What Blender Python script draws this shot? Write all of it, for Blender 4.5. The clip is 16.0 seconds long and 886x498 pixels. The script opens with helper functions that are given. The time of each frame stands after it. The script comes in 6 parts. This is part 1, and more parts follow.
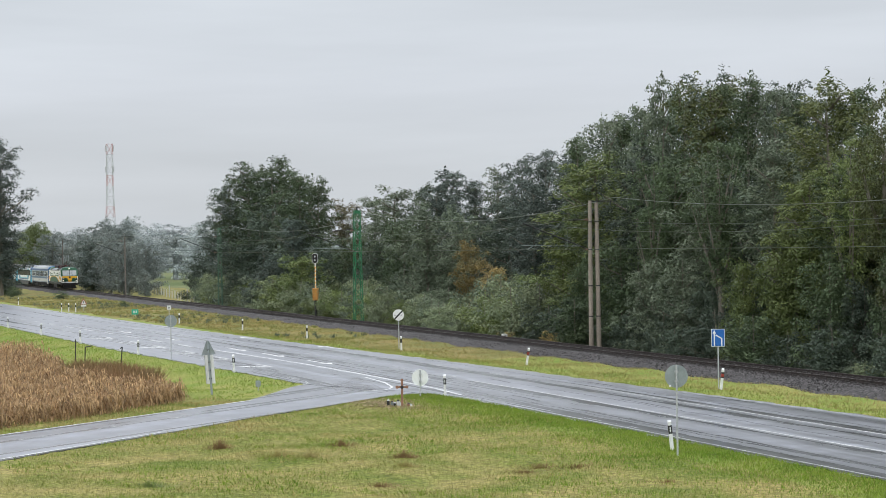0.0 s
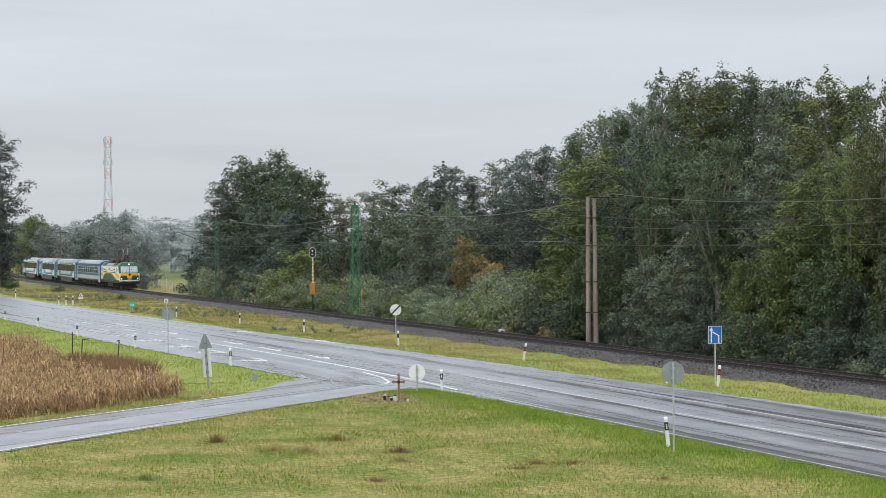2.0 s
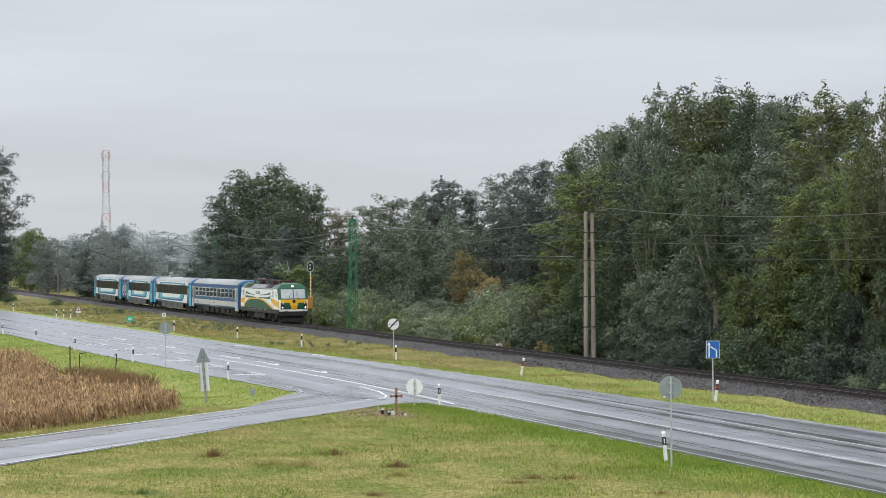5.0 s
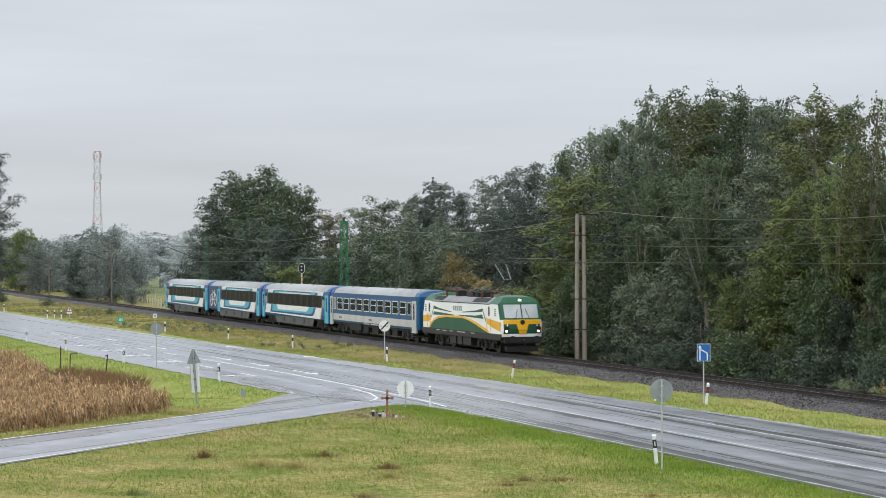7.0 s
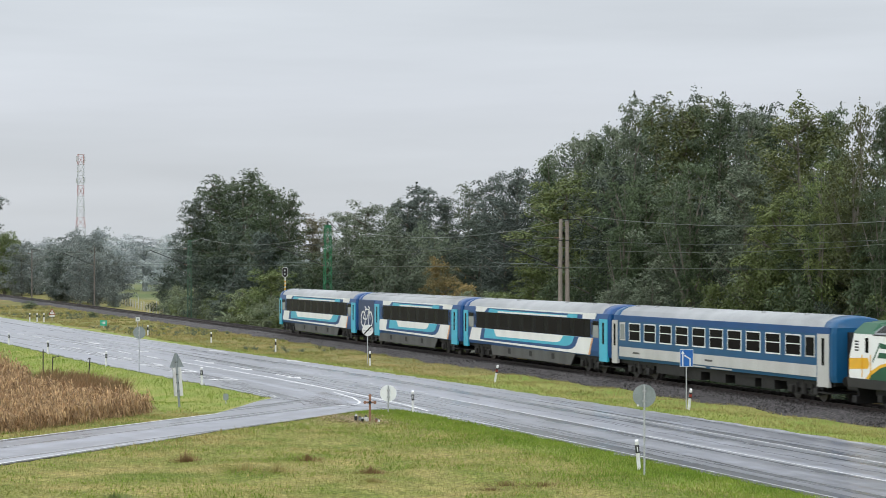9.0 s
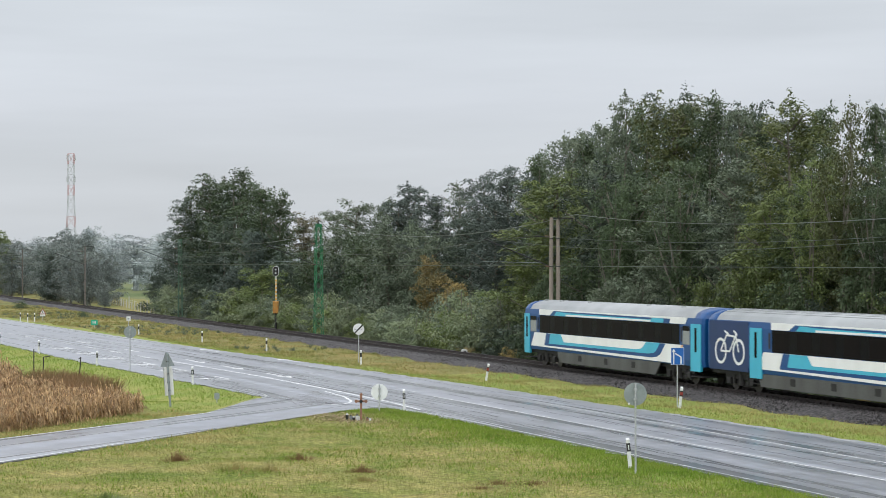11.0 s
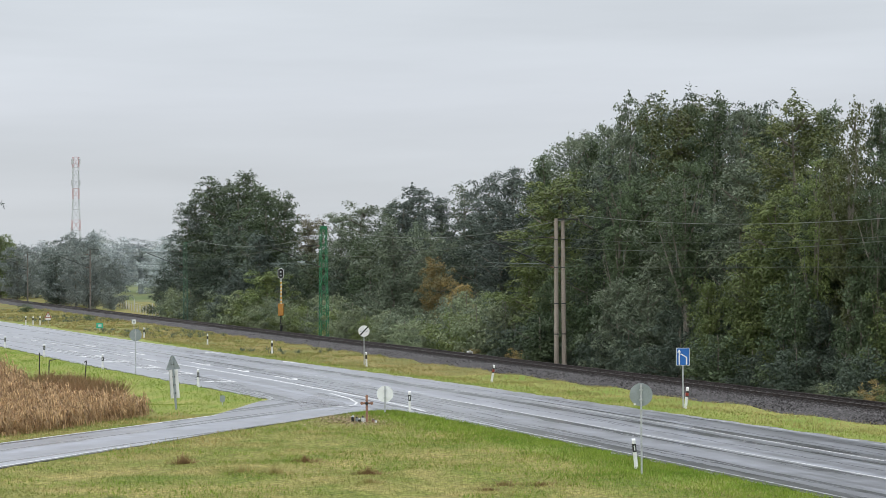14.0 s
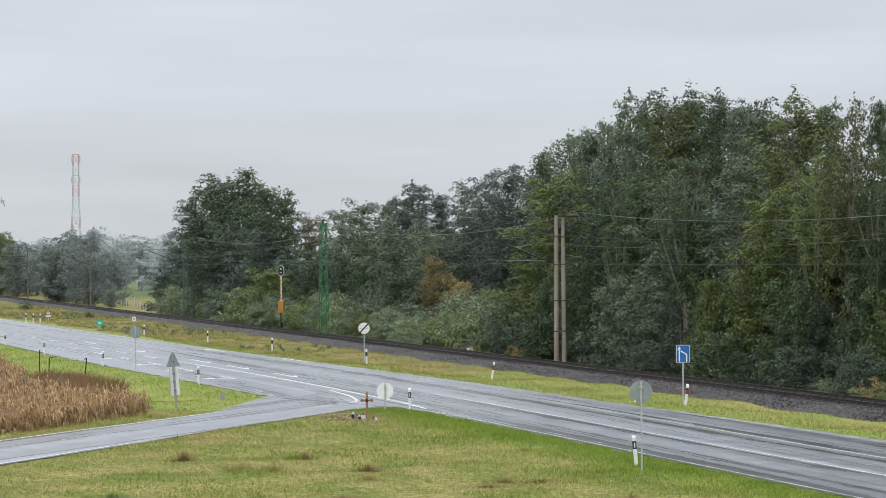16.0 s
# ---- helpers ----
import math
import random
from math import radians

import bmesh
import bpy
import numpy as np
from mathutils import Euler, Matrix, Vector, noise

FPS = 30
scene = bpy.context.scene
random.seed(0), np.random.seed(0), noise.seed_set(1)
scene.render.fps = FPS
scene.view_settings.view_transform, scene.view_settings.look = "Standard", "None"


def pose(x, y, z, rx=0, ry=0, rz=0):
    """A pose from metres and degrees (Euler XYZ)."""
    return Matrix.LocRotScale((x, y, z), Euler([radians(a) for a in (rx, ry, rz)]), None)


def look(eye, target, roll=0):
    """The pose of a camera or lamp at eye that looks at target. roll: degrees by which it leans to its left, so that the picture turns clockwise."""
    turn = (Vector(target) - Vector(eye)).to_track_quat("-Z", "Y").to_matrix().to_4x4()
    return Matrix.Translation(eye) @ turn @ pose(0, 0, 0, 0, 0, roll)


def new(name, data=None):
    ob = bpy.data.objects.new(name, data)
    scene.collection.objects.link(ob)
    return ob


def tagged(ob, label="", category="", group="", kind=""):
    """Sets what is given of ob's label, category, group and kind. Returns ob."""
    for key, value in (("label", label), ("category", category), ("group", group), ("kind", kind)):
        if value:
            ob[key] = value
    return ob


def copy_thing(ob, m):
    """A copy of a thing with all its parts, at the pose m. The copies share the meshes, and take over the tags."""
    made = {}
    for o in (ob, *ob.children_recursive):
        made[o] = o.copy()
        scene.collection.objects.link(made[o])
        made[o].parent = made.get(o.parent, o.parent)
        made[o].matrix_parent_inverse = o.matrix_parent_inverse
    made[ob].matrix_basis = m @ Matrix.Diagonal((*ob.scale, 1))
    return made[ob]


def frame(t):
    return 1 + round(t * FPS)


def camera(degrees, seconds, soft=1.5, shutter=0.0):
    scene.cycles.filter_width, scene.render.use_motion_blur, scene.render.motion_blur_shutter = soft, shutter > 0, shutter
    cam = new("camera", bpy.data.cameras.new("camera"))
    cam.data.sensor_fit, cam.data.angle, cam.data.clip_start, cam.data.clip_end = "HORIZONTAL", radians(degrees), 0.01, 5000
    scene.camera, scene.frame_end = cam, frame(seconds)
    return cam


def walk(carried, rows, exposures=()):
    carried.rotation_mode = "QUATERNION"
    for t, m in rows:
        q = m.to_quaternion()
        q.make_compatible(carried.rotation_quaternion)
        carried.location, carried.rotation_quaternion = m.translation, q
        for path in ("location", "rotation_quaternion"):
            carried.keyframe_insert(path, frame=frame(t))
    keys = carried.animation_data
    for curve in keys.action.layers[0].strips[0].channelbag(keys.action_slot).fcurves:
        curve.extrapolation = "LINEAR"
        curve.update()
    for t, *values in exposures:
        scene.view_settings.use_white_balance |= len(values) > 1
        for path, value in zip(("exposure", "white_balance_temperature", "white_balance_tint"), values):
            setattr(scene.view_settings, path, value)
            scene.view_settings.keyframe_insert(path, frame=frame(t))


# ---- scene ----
# camera: it stands beside the road, seven metres above it, held in the hand
EYE = (0.0, 0.0, 7.0)
HEADING = 71.79
cam = camera(23.71, 16.0, soft=0.65, shutter=0.15)
TURNS = [  # seconds, yaw, pitch, roll in degrees
    (0.0, 0.690, -0.069, -0.898),
    (0.5, 0.684, -0.186, -0.774),
    (1.0, 0.670, -0.248, -0.634),
    (1.5, 0.648, -0.260, -0.574),
    (2.0, 0.628, -0.201, -0.498),
    (2.5, 0.626, -0.112, -0.452),
    (3.0, 0.625, -0.041, -0.453),
    (3.5, 0.608, 0.008, -0.449),
    (4.0, 0.599, 0.080, -0.473),
    (6.5, 0.453, 0.280, -0.261),
    (7.0, 0.332, 0.241, -0.196),
    (7.5, 0.205, 0.268, -0.119),
    (8.0, 0.102, 0.327, -0.060),
    (8.5, 0.000, 0.357, 0.000),
    (9.0, -0.116, 0.365, 0.045),
    (11.5, -0.383, 0.331, -0.092),
    (12.0, -0.359, 0.341, -0.119),
    (12.5, -0.316, 0.353, -0.184),
    (13.0, -0.274, 0.356, -0.239),
    (13.5, -0.252, 0.364, -0.276),
    (14.0, -0.232, 0.372, -0.359),
    (14.5, -0.213, 0.370, -0.358),
    (15.0, -0.216, 0.349, -0.385),
    (15.5, -0.220, 0.326, -0.402),
    (16.0, -0.230, 0.295, -0.372),
]
walk(cam, [(t, pose(*EYE, 90 + p, 0, HEADING + y) @ pose(0, 0, 0, 0, 0, r)) for t, y, p, r in TURNS])

# ---------------------------------------------------------------- world and sun: an overcast autumn day
scene.view_settings.exposure = 0.0
world = bpy.data.worlds.new("overcast")
world.use_nodes = True
scene.world = world
wn, wl = world.node_tree.nodes, world.node_tree.links
bg = wn["Background"]
sky = wn.new("ShaderNodeTexSky")
sky.sky_type = "NISHITA"
sky.sun_disc = False
sky.sun_elevation, sky.sun_rotation = radians(38), radians(200)
coord = wn.new("ShaderNodeTexCoord")
sep = wn.new("ShaderNodeSeparateXYZ")
wl.new(coord.outputs["Generated"], sep.inputs[0])
ramp = wn.new("ShaderNodeValToRGB")
wl.new(sep.outputs[2], ramp.inputs[0])
els = ramp.color_ramp.elements
els[0].position, els[0].color = 0.0, (0.555, 0.60, 0.655, 1)
els[1].position, els[1].color = 1.0, (1.95, 2.04, 2.14, 1)
for at, col in ((0.03, (0.565, 0.60, 0.66, 1)), (0.075, (0.60, 0.625, 0.685, 1)), (0.125, (0.66, 0.69, 0.735, 1)), (0.35, (1.12, 1.17, 1.24, 1))):
    els.new(at).color = col
mp = wn.new("ShaderNodeMapping")
mp.inputs["Scale"].default_value = (2.2, 2.2, 22.0)
wl.new(coord.outputs["Generated"], mp.inputs[0])
cloud = wn.new("ShaderNodeTexNoise")
cloud.inputs["Scale"].default_value, cloud.inputs["Detail"].default_value, cloud.inputs["Roughness"].default_value = 1.6, 6, 0.5
wl.new(mp.outputs[0], cloud.inputs["Vector"])
rng = wn.new("ShaderNodeMapRange")
rng.inputs["From Min"].default_value, rng.inputs["From Max"].default_value = 0.3, 0.7
rng.inputs["To Min"].default_value, rng.inputs["To Max"].default_value = 0.90, 1.06
wl.new(cloud.outputs[0], rng.inputs[0])
mul = wn.new("ShaderNodeVectorMath")
mul.operation = "SCALE"
wl.new(ramp.outputs[0], mul.inputs[0])
wl.new(rng.outputs[0], mul.inputs["Scale"])
mix = wn.new("ShaderNodeMix")
mix.data_type = "RGBA"
mix.inputs["Factor"].default_value = 0.02
wl.new(mul.outputs[0], mix.inputs["A"])
wl.new(sky.outputs[0], mix.inputs["B"])
wl.new(mix.outputs["Result"], bg.inputs[0])
bg.inputs[1].default_value = 0.97
sun = new("sun", bpy.data.lights.new("sun", "SUN"))
sun.data.energy, sun.data.angle, sun.data.color = 0.9, radians(30), (1.0, 0.96, 0.9)
sun.matrix_world = look((0, 0, 60), (-40, 45, 0))

# ---------------------------------------------------------------- materials


def surf(name, c1, c2, scale=2.0, rough=0.6, metal=0.0, bump=0.0, fine=40.0, spec=0.5, vary=0.0, stretch=(1, 1, 1), rough_to=None, contrast=(0.35, 0.65), deep=0.25, own=None):
    """Noise at two scales between two colours, fine relief; vary: how much a piece differs from the next; own: how much an object does."""
    m = bpy.data.materials.new(name)
    m.use_nodes = True
    nd, ln = m.node_tree.nodes, m.node_tree.links
    b = nd["Principled BSDF"]
    tc = nd.new("ShaderNodeTexCoord")
    ma = nd.new("ShaderNodeMapping")
    ma.inputs["Scale"].default_value = stretch
    ln.new(tc.outputs["Object"], ma.inputs[0])
    n1, n2 = nd.new("ShaderNodeTexNoise"), nd.new("ShaderNodeTexNoise")
    n1.inputs["Scale"].default_value, n1.inputs["Detail"].default_value = scale, 5
    n2.inputs["Scale"].default_value, n2.inputs["Detail"].default_value = fine, 3
    ln.new(ma.outputs[0], n1.inputs["Vector"])
    ln.new(tc.outputs["Object"], n2.inputs["Vector"])
    mr = nd.new("ShaderNodeMapRange")
    mr.inputs["From Min"].default_value, mr.inputs["From Max"].default_value = contrast
    ln.new(n1.outputs[0], mr.inputs[0])
    mx = nd.new("ShaderNodeMix")
    mx.data_type = "RGBA"
    mx.inputs["A"].default_value, mx.inputs["B"].default_value = (*c1, 1), (*c2, 1)
    ln.new(mr.outputs[0], mx.inputs["Factor"])
    mf = nd.new("ShaderNodeMapRange")
    mf.inputs["From Min"].default_value, mf.inputs["From Max"].default_value = 0.3, 0.7
    mf.inputs["To Min"].default_value, mf.inputs["To Max"].default_value = 1 - deep, 1 + deep
    ln.new(n2.outputs[0], mf.inputs[0])
    last = mf.outputs[0]
    if vary:
        oi, gi = nd.new("ShaderNodeObjectInfo"), nd.new("ShaderNodeNewGeometry")
        for src, amount in ((oi.outputs["Random"], vary * 0.7 if own is None else own), (gi.outputs["Random Per Island"], vary)):
            vr, mm = nd.new("ShaderNodeMapRange"), nd.new("ShaderNodeMath")
            vr.inputs["To Min"].default_value, vr.inputs["To Max"].default_value = 1 - amount, 1 + amount
            mm.operation = "MULTIPLY"
            ln.new(src, vr.inputs[0])
            ln.new(last, mm.inputs[0])
            ln.new(vr.outputs[0], mm.inputs[1])
            last = mm.outputs[0]
    sc = nd.new("ShaderNodeVectorMath")
    sc.operation = "SCALE"
    ln.new(mx.outputs["Result"], sc.inputs[0])
    ln.new(last, sc.inputs["Scale"])
    ln.new(sc.outputs[0], b.inputs["Base Color"])
    b.inputs["Metallic"].default_value, b.inputs["Roughness"].default_value = metal, rough
    b.inputs["Specular IOR Level"].default_value = spec
    if rough_to is not None:
        rr = nd.new("ShaderNodeMapRange")
        rr.inputs["From Min"].default_value, rr.inputs["From Max"].default_value = contrast
        rr.inputs["To Min"].default_value, rr.inputs["To Max"].default_value = rough, rough_to
        ln.new(n1.outputs[0], rr.inputs[0])
        ln.new(rr.outputs[0], b.inputs["Roughness"])
    if bump:
        bp = nd.new("ShaderNodeBump")
        bp.inputs["Strength"].default_value, bp.inputs["Distance"].default_value = bump, 0.02
        ln.new(n2.outputs[0], bp.inputs["Height"])
        ln.new(bp.outputs[0], b.inputs["Normal"])
    return m


def leafy(name, c1, c2, scale=0.35, through_light=0.2, vary=0.16, own=0.24):
    """Leaves: diffuse, some light passing through, each leaf and each plant a little different."""
    m = surf(name, c1, c2, scale=scale, rough=0.5, spec=0.22, vary=vary, fine=2.0, deep=0.2, own=own)
    nd, ln = m.node_tree.nodes, m.node_tree.links
    b, out = nd["Principled BSDF"], nd["Material Output"]
    tr, ms = nd.new("ShaderNodeBsdfTranslucent"), nd.new("ShaderNodeMixShader")
    ln.new(b.inputs["Base Color"].links[0].from_socket, tr.inputs[0])
    ms.inputs[0].default_value = through_light
    ln.new(b.outputs[0], ms.inputs[1])
    ln.new(tr.outputs[0], ms.inputs[2])
    ln.new(ms.outputs[0], out.inputs[0])
    return m


def glow(name, col, strength):
    m = bpy.data.materials.new(name)
    m.use_nodes = True
    b = m.node_tree.nodes["Principled BSDF"]
    b.inputs["Base Color"].default_value = (*col, 1)
    b.inputs["Emission Color"].default_value, b.inputs["Emission Strength"].default_value = (*col, 1), strength
    return m


M = {}
M["meadow"] = surf("meadow_soil_and_grass", (0.140, 0.168, 0.036), (0.275, 0.234, 0.088), scale=0.36, rough=0.9, bump=0.6, fine=6, spec=0.1, deep=0.5)
M["verge"] = surf("verge_grass", (0.168, 0.228, 0.046), (0.270, 0.262, 0.082), scale=0.3, rough=0.9, bump=0.6, fine=8, spec=0.1, deep=0.35)
M["weeds"] = surf("weedy_bank", (0.241, 0.196, 0.077), (0.149, 0.167, 0.056), scale=0.25, rough=0.95, bump=0.6, fine=6, spec=0.1, deep=0.4)
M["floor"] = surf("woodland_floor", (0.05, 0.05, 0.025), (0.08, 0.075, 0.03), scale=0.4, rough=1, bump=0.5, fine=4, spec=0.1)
M["field"] = surf("far_field", (0.114, 0.145, 0.065), (0.162, 0.178, 0.091), scale=0.02, rough=1, fine=0.8, spec=0.05)
M["dry"] = surf("dry_field_soil", (0.20, 0.14, 0.07), (0.14, 0.10, 0.05), scale=0.5, rough=1, bump=0.5, fine=6, spec=0.1)


def wet_road():
    """Asphalt with long wet wheel tracks, their sky sheen partly in the base colour, that follow the lanes (the
    attribute 'lanes': along, across).
    """
    m = surf("wet_asphalt", (0.050, 0.051, 0.056), (0.085, 0.087, 0.094), scale=0.8, rough=0.3, spec=0.75, bump=0.04, fine=30, deep=0.18)
    nd, ln = m.node_tree.nodes, m.node_tree.links
    b = nd["Principled BSDF"]
    at = nd.new("ShaderNodeAttribute")
    at.attribute_name = "lanes"
    total = None
    for scale, weight, detail in (((0.009, 0.60, 0), 0.46, 2), ((0.016, 1.9, 0), 0.42, 3), ((0.25, 0.9, 0), 0.15, 5)):
        ma, nz, mm = nd.new("ShaderNodeMapping"), nd.new("ShaderNodeTexNoise"), nd.new("ShaderNodeMath")
        ma.inputs["Scale"].default_value = scale
        nz.inputs["Scale"].default_value, nz.inputs["Detail"].default_value = 1.0, detail
        mm.operation, mm.inputs[1].default_value = "MULTIPLY", weight
        ln.new(at.outputs["Vector"], ma.inputs[0])
        ln.new(ma.outputs[0], nz.inputs["Vector"])
        ln.new(nz.outputs[0], mm.inputs[0])
        if total is None:
            total = mm.outputs[0]
        else:
            ad = nd.new("ShaderNodeMath")
            ln.new(total, ad.inputs[0])
            ln.new(mm.outputs[0], ad.inputs[1])
            total = ad.outputs[0]
    rr = nd.new("ShaderNodeMapRange")
    rr.inputs["From Min"].default_value, rr.inputs["From Max"].default_value = 0.42, 0.61
    rr.inputs["To Min"].default_value, rr.inputs["To Max"].default_value = 0.20, 0.5
    ln.new(total, rr.inputs[0])
    ln.new(rr.outputs[0], b.inputs["Roughness"])
    fac = nd.new("ShaderNodeMapRange")
    fac.inputs["From Min"].default_value, fac.inputs["From Max"].default_value = 0.42, 0.61
    ln.new(total, fac.inputs[0])
    # pale end: drier asphalt plus a bluish sky sheen put into the colour
    tone = nd.new("ShaderNodeMix")
    tone.data_type = "RGBA"
    tone.inputs["A"].default_value, tone.inputs["B"].default_value = (0.42, 0.42, 0.44, 1), (2.85, 2.9, 3.12, 1)
    ln.new(fac.outputs[0], tone.inputs["Factor"])
    old = b.inputs["Base Color"].links[0].from_socket
    pr = nd.new("ShaderNodeMix")
    pr.data_type, pr.blend_type = "RGBA", "MULTIPLY"
    pr.inputs["Factor"].default_value = 1.0
    ln.new(old, pr.inputs["A"])
    ln.new(tone.outputs["Result"], pr.inputs["B"])
    ln.new(pr.outputs["Result"], b.inputs["Base Color"])
    b.inputs["Coat Weight"].default_value, b.inputs["Coat Roughness"].default_value = 0.45, 0.3
    return m


M["asphalt"] = wet_road()
M["line"] = surf("road_paint", (0.74, 0.75, 0.74), (0.55, 0.55, 0.56), scale=1.4, rough=0.5, fine=14, deep=0.2)
M["oldline"] = surf("worn_road_paint", (0.5, 0.51, 0.51), (0.17, 0.17, 0.175), scale=1.6, rough=0.5, fine=14, deep=0.3)
M["crack"] = surf("bitumen_seam", (0.02, 0.02, 0.022), (0.035, 0.035, 0.037), scale=2, rough=0.5)
M["gravel"] = surf("gravel_patch", (0.270, 0.251, 0.237), (0.144, 0.140, 0.138), scale=9, rough=0.9, bump=0.8, fine=30, deep=0.4)
M["ballast"] = surf("ballast_stone", (0.026, 0.024, 0.024), (0.074, 0.068, 0.068), scale=5, rough=0.85, bump=1.0, fine=9, spec=0.3, deep=0.85, vary=0.45)
M["rail"] = surf("rusty_rail", (0.020, 0.014, 0.012), (0.034, 0.023, 0.019), scale=3, rough=0.6, metal=0.3, fine=30)
M["railtop"] = surf("polished_rail_head", (0.11, 0.095, 0.09), (0.075, 0.062, 0.058), scale=3, rough=0.45, metal=0.6)
M["sleeper"] = surf("old_sleeper", (0.045, 0.039, 0.036), (0.026, 0.022, 0.021), scale=4, rough=0.9, fine=30, vary=0.2)
M["concrete_dark"] = surf("dark_concrete", (0.12, 0.105, 0.095), (0.17, 0.15, 0.135), scale=1.2, rough=0.9)
M["concrete"] = surf("weathered_concrete", (0.29, 0.25, 0.21), (0.21, 0.18, 0.15), scale=1.2, rough=0.9, bump=0.2, fine=30, stretch=(1, 1, 0.25))
M["green_steel"] = surf("green_painted_steel", (0.022, 0.185, 0.072), (0.018, 0.130, 0.056), scale=1.5, rough=0.5, fine=20)
M["dull_green"] = surf("weathered_green_steel", (0.06, 0.13, 0.085), (0.09, 0.15, 0.10), scale=1.5, rough=0.7, fine=20)
M["steel"] = surf("galvanised_steel", (0.46, 0.48, 0.49), (0.36, 0.375, 0.385), scale=4, rough=0.5, metal=0.15, fine=30)
M["signback"] = surf("grey_sign_back", (0.296, 0.336, 0.344), (0.240, 0.276, 0.283), scale=3, rough=0.5, metal=0.3, fine=25, deep=0.1)
M["wire"] = surf("wire", (0.160, 0.192, 0.176), (0.224, 0.256, 0.240), scale=1, rough=0.5, metal=0.4)
M["wire_pale"] = surf("weathered_aluminium_wire", (0.40, 0.43, 0.42), (0.33, 0.36, 0.35), scale=1, rough=0.5, metal=0.4)
M["black"] = surf("black_fitting", (0.012, 0.012, 0.013), (0.02, 0.02, 0.02), scale=3, rough=0.5)
M["white"] = surf("white_plastic", (0.72, 0.73, 0.73), (0.62, 0.63, 0.62), scale=5, rough=0.45, fine=30, deep=0.08)
M["red"] = surf("red_reflector", (0.22, 0.03, 0.025), (0.30, 0.04, 0.03), scale=6, rough=0.35)
M["blue_sign"] = surf("blue_sign_face", (0.01, 0.12, 0.42), (0.012, 0.10, 0.36), scale=3, rough=0.4, deep=0.06)
M["green_sign"] = surf("green_sign_face", (0.03, 0.42, 0.27), (0.025, 0.36, 0.23), scale=3, rough=0.4, deep=0.06)
M["orange"] = surf("orange_cabinet", (0.44, 0.21, 0.035), (0.34, 0.15, 0.03), scale=3, rough=0.55)
M["yellow"] = surf("yellow_paint", (0.78, 0.42, 0.012), (0.70, 0.37, 0.012), scale=2, rough=0.35, deep=0.06)
M["rust_wood"] = surf("reddish_wood", (0.300, 0.160, 0.105), (0.215, 0.112, 0.075), scale=6, rough=0.7, fine=40)
M["bark"] = surf("grey_bark", (0.13, 0.115, 0.09), (0.21, 0.195, 0.165), scale=3, rough=0.95, bump=0.5, fine=18, stretch=(1, 1, 0.3))
# bark of distant trees, with the haze put into its colour
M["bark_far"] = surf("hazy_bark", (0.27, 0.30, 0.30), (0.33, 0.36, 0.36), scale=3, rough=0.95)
M["leaf"] = leafy("poplar_leaf", (0.058, 0.088, 0.044), (0.092, 0.124, 0.062))
M["leaf_grey"] = leafy("willow_leaf", (0.116, 0.150, 0.100), (0.176, 0.210, 0.140))
M["leaf_lime"] = leafy("yellowing_leaf", (0.105, 0.145, 0.050), (0.152, 0.182, 0.062))
M["leaf_dark"] = leafy("dark_leaf", (0.056, 0.079, 0.058), (0.082, 0.108, 0.076))
M["leaf_gold"] = leafy("golden_leaf", (0.310, 0.225, 0.085), (0.200, 0.180, 0.080))
M["leaf_olive"] = leafy("olive_leaf", (0.078, 0.098, 0.038), (0.116, 0.130, 0.048))
# mid-distance haze put into the leaf colour as a blue-green cast
M["leaf_blue"] = leafy("haze_tinted_leaf", (0.074, 0.099, 0.084), (0.110, 0.137, 0.115))
M["leaf_brown"] = leafy("brownish_leaf", (0.120, 0.112, 0.062), (0.150, 0.135, 0.075))
# leaves beyond the bend: a haze tint is part of the base colour
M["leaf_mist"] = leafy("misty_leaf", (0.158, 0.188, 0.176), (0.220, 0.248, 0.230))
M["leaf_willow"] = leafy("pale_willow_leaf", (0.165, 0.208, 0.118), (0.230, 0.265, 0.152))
# these two stand further off, so more haze is mixed into their colour
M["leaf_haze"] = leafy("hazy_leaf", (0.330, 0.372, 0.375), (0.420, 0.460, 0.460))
M["leaf_far"] = leafy("haze_paled_far_leaf", (0.392, 0.426, 0.406), (0.493, 0.525, 0.500))
M["blade"] = leafy("grass_blade", (0.150, 0.204, 0.036), (0.310, 0.280, 0.098), scale=0.36, vary=0.16, own=0.06)
M["blade_lush"] = leafy("lush_grass_blade", (0.138, 0.226, 0.022), (0.194, 0.270, 0.034), scale=0.4, vary=0.22, own=0.06)
M["blade_dry"] = leafy("dry_grass_blade", (0.385, 0.305, 0.128), (0.250, 0.240, 0.080), scale=0.5, vary=0.18, own=0.06)
M["weed_brown"] = leafy("withered_weed", (0.25, 0.145, 0.072), (0.17, 0.125, 0.055), vary=0.3, own=0.06)
M["maize"] = leafy("withered_maize", (0.520, 0.365, 0.195), (0.250, 0.148, 0.070), scale=2.5, vary=0.4, own=0.06)
M["dry_litter"] = surf("dry_straw", (0.44, 0.35, 0.21), (0.28, 0.22, 0.13), scale=2, rough=0.9, vary=0.25)
# blue-grey from distance haze, painted straight into the woodland
M["far_wood"] = surf("hazed_far_woodland", (0.34, 0.39, 0.40), (0.40, 0.45, 0.46), scale=0.05, rough=1, spec=0.05, fine=0.3)
# red and white of the far mast, both paled in colour for haze
M["mast_white"] = surf("haze_paled_white_mast_paint", (0.50, 0.52, 0.54), (0.46, 0.48, 0.50), scale=0.5, rough=0.6)
M["mast_red"] = surf("haze_paled_red_mast_paint", (0.50, 0.33, 0.34), (0.46, 0.30, 0.31), scale=0.5, rough=0.6)

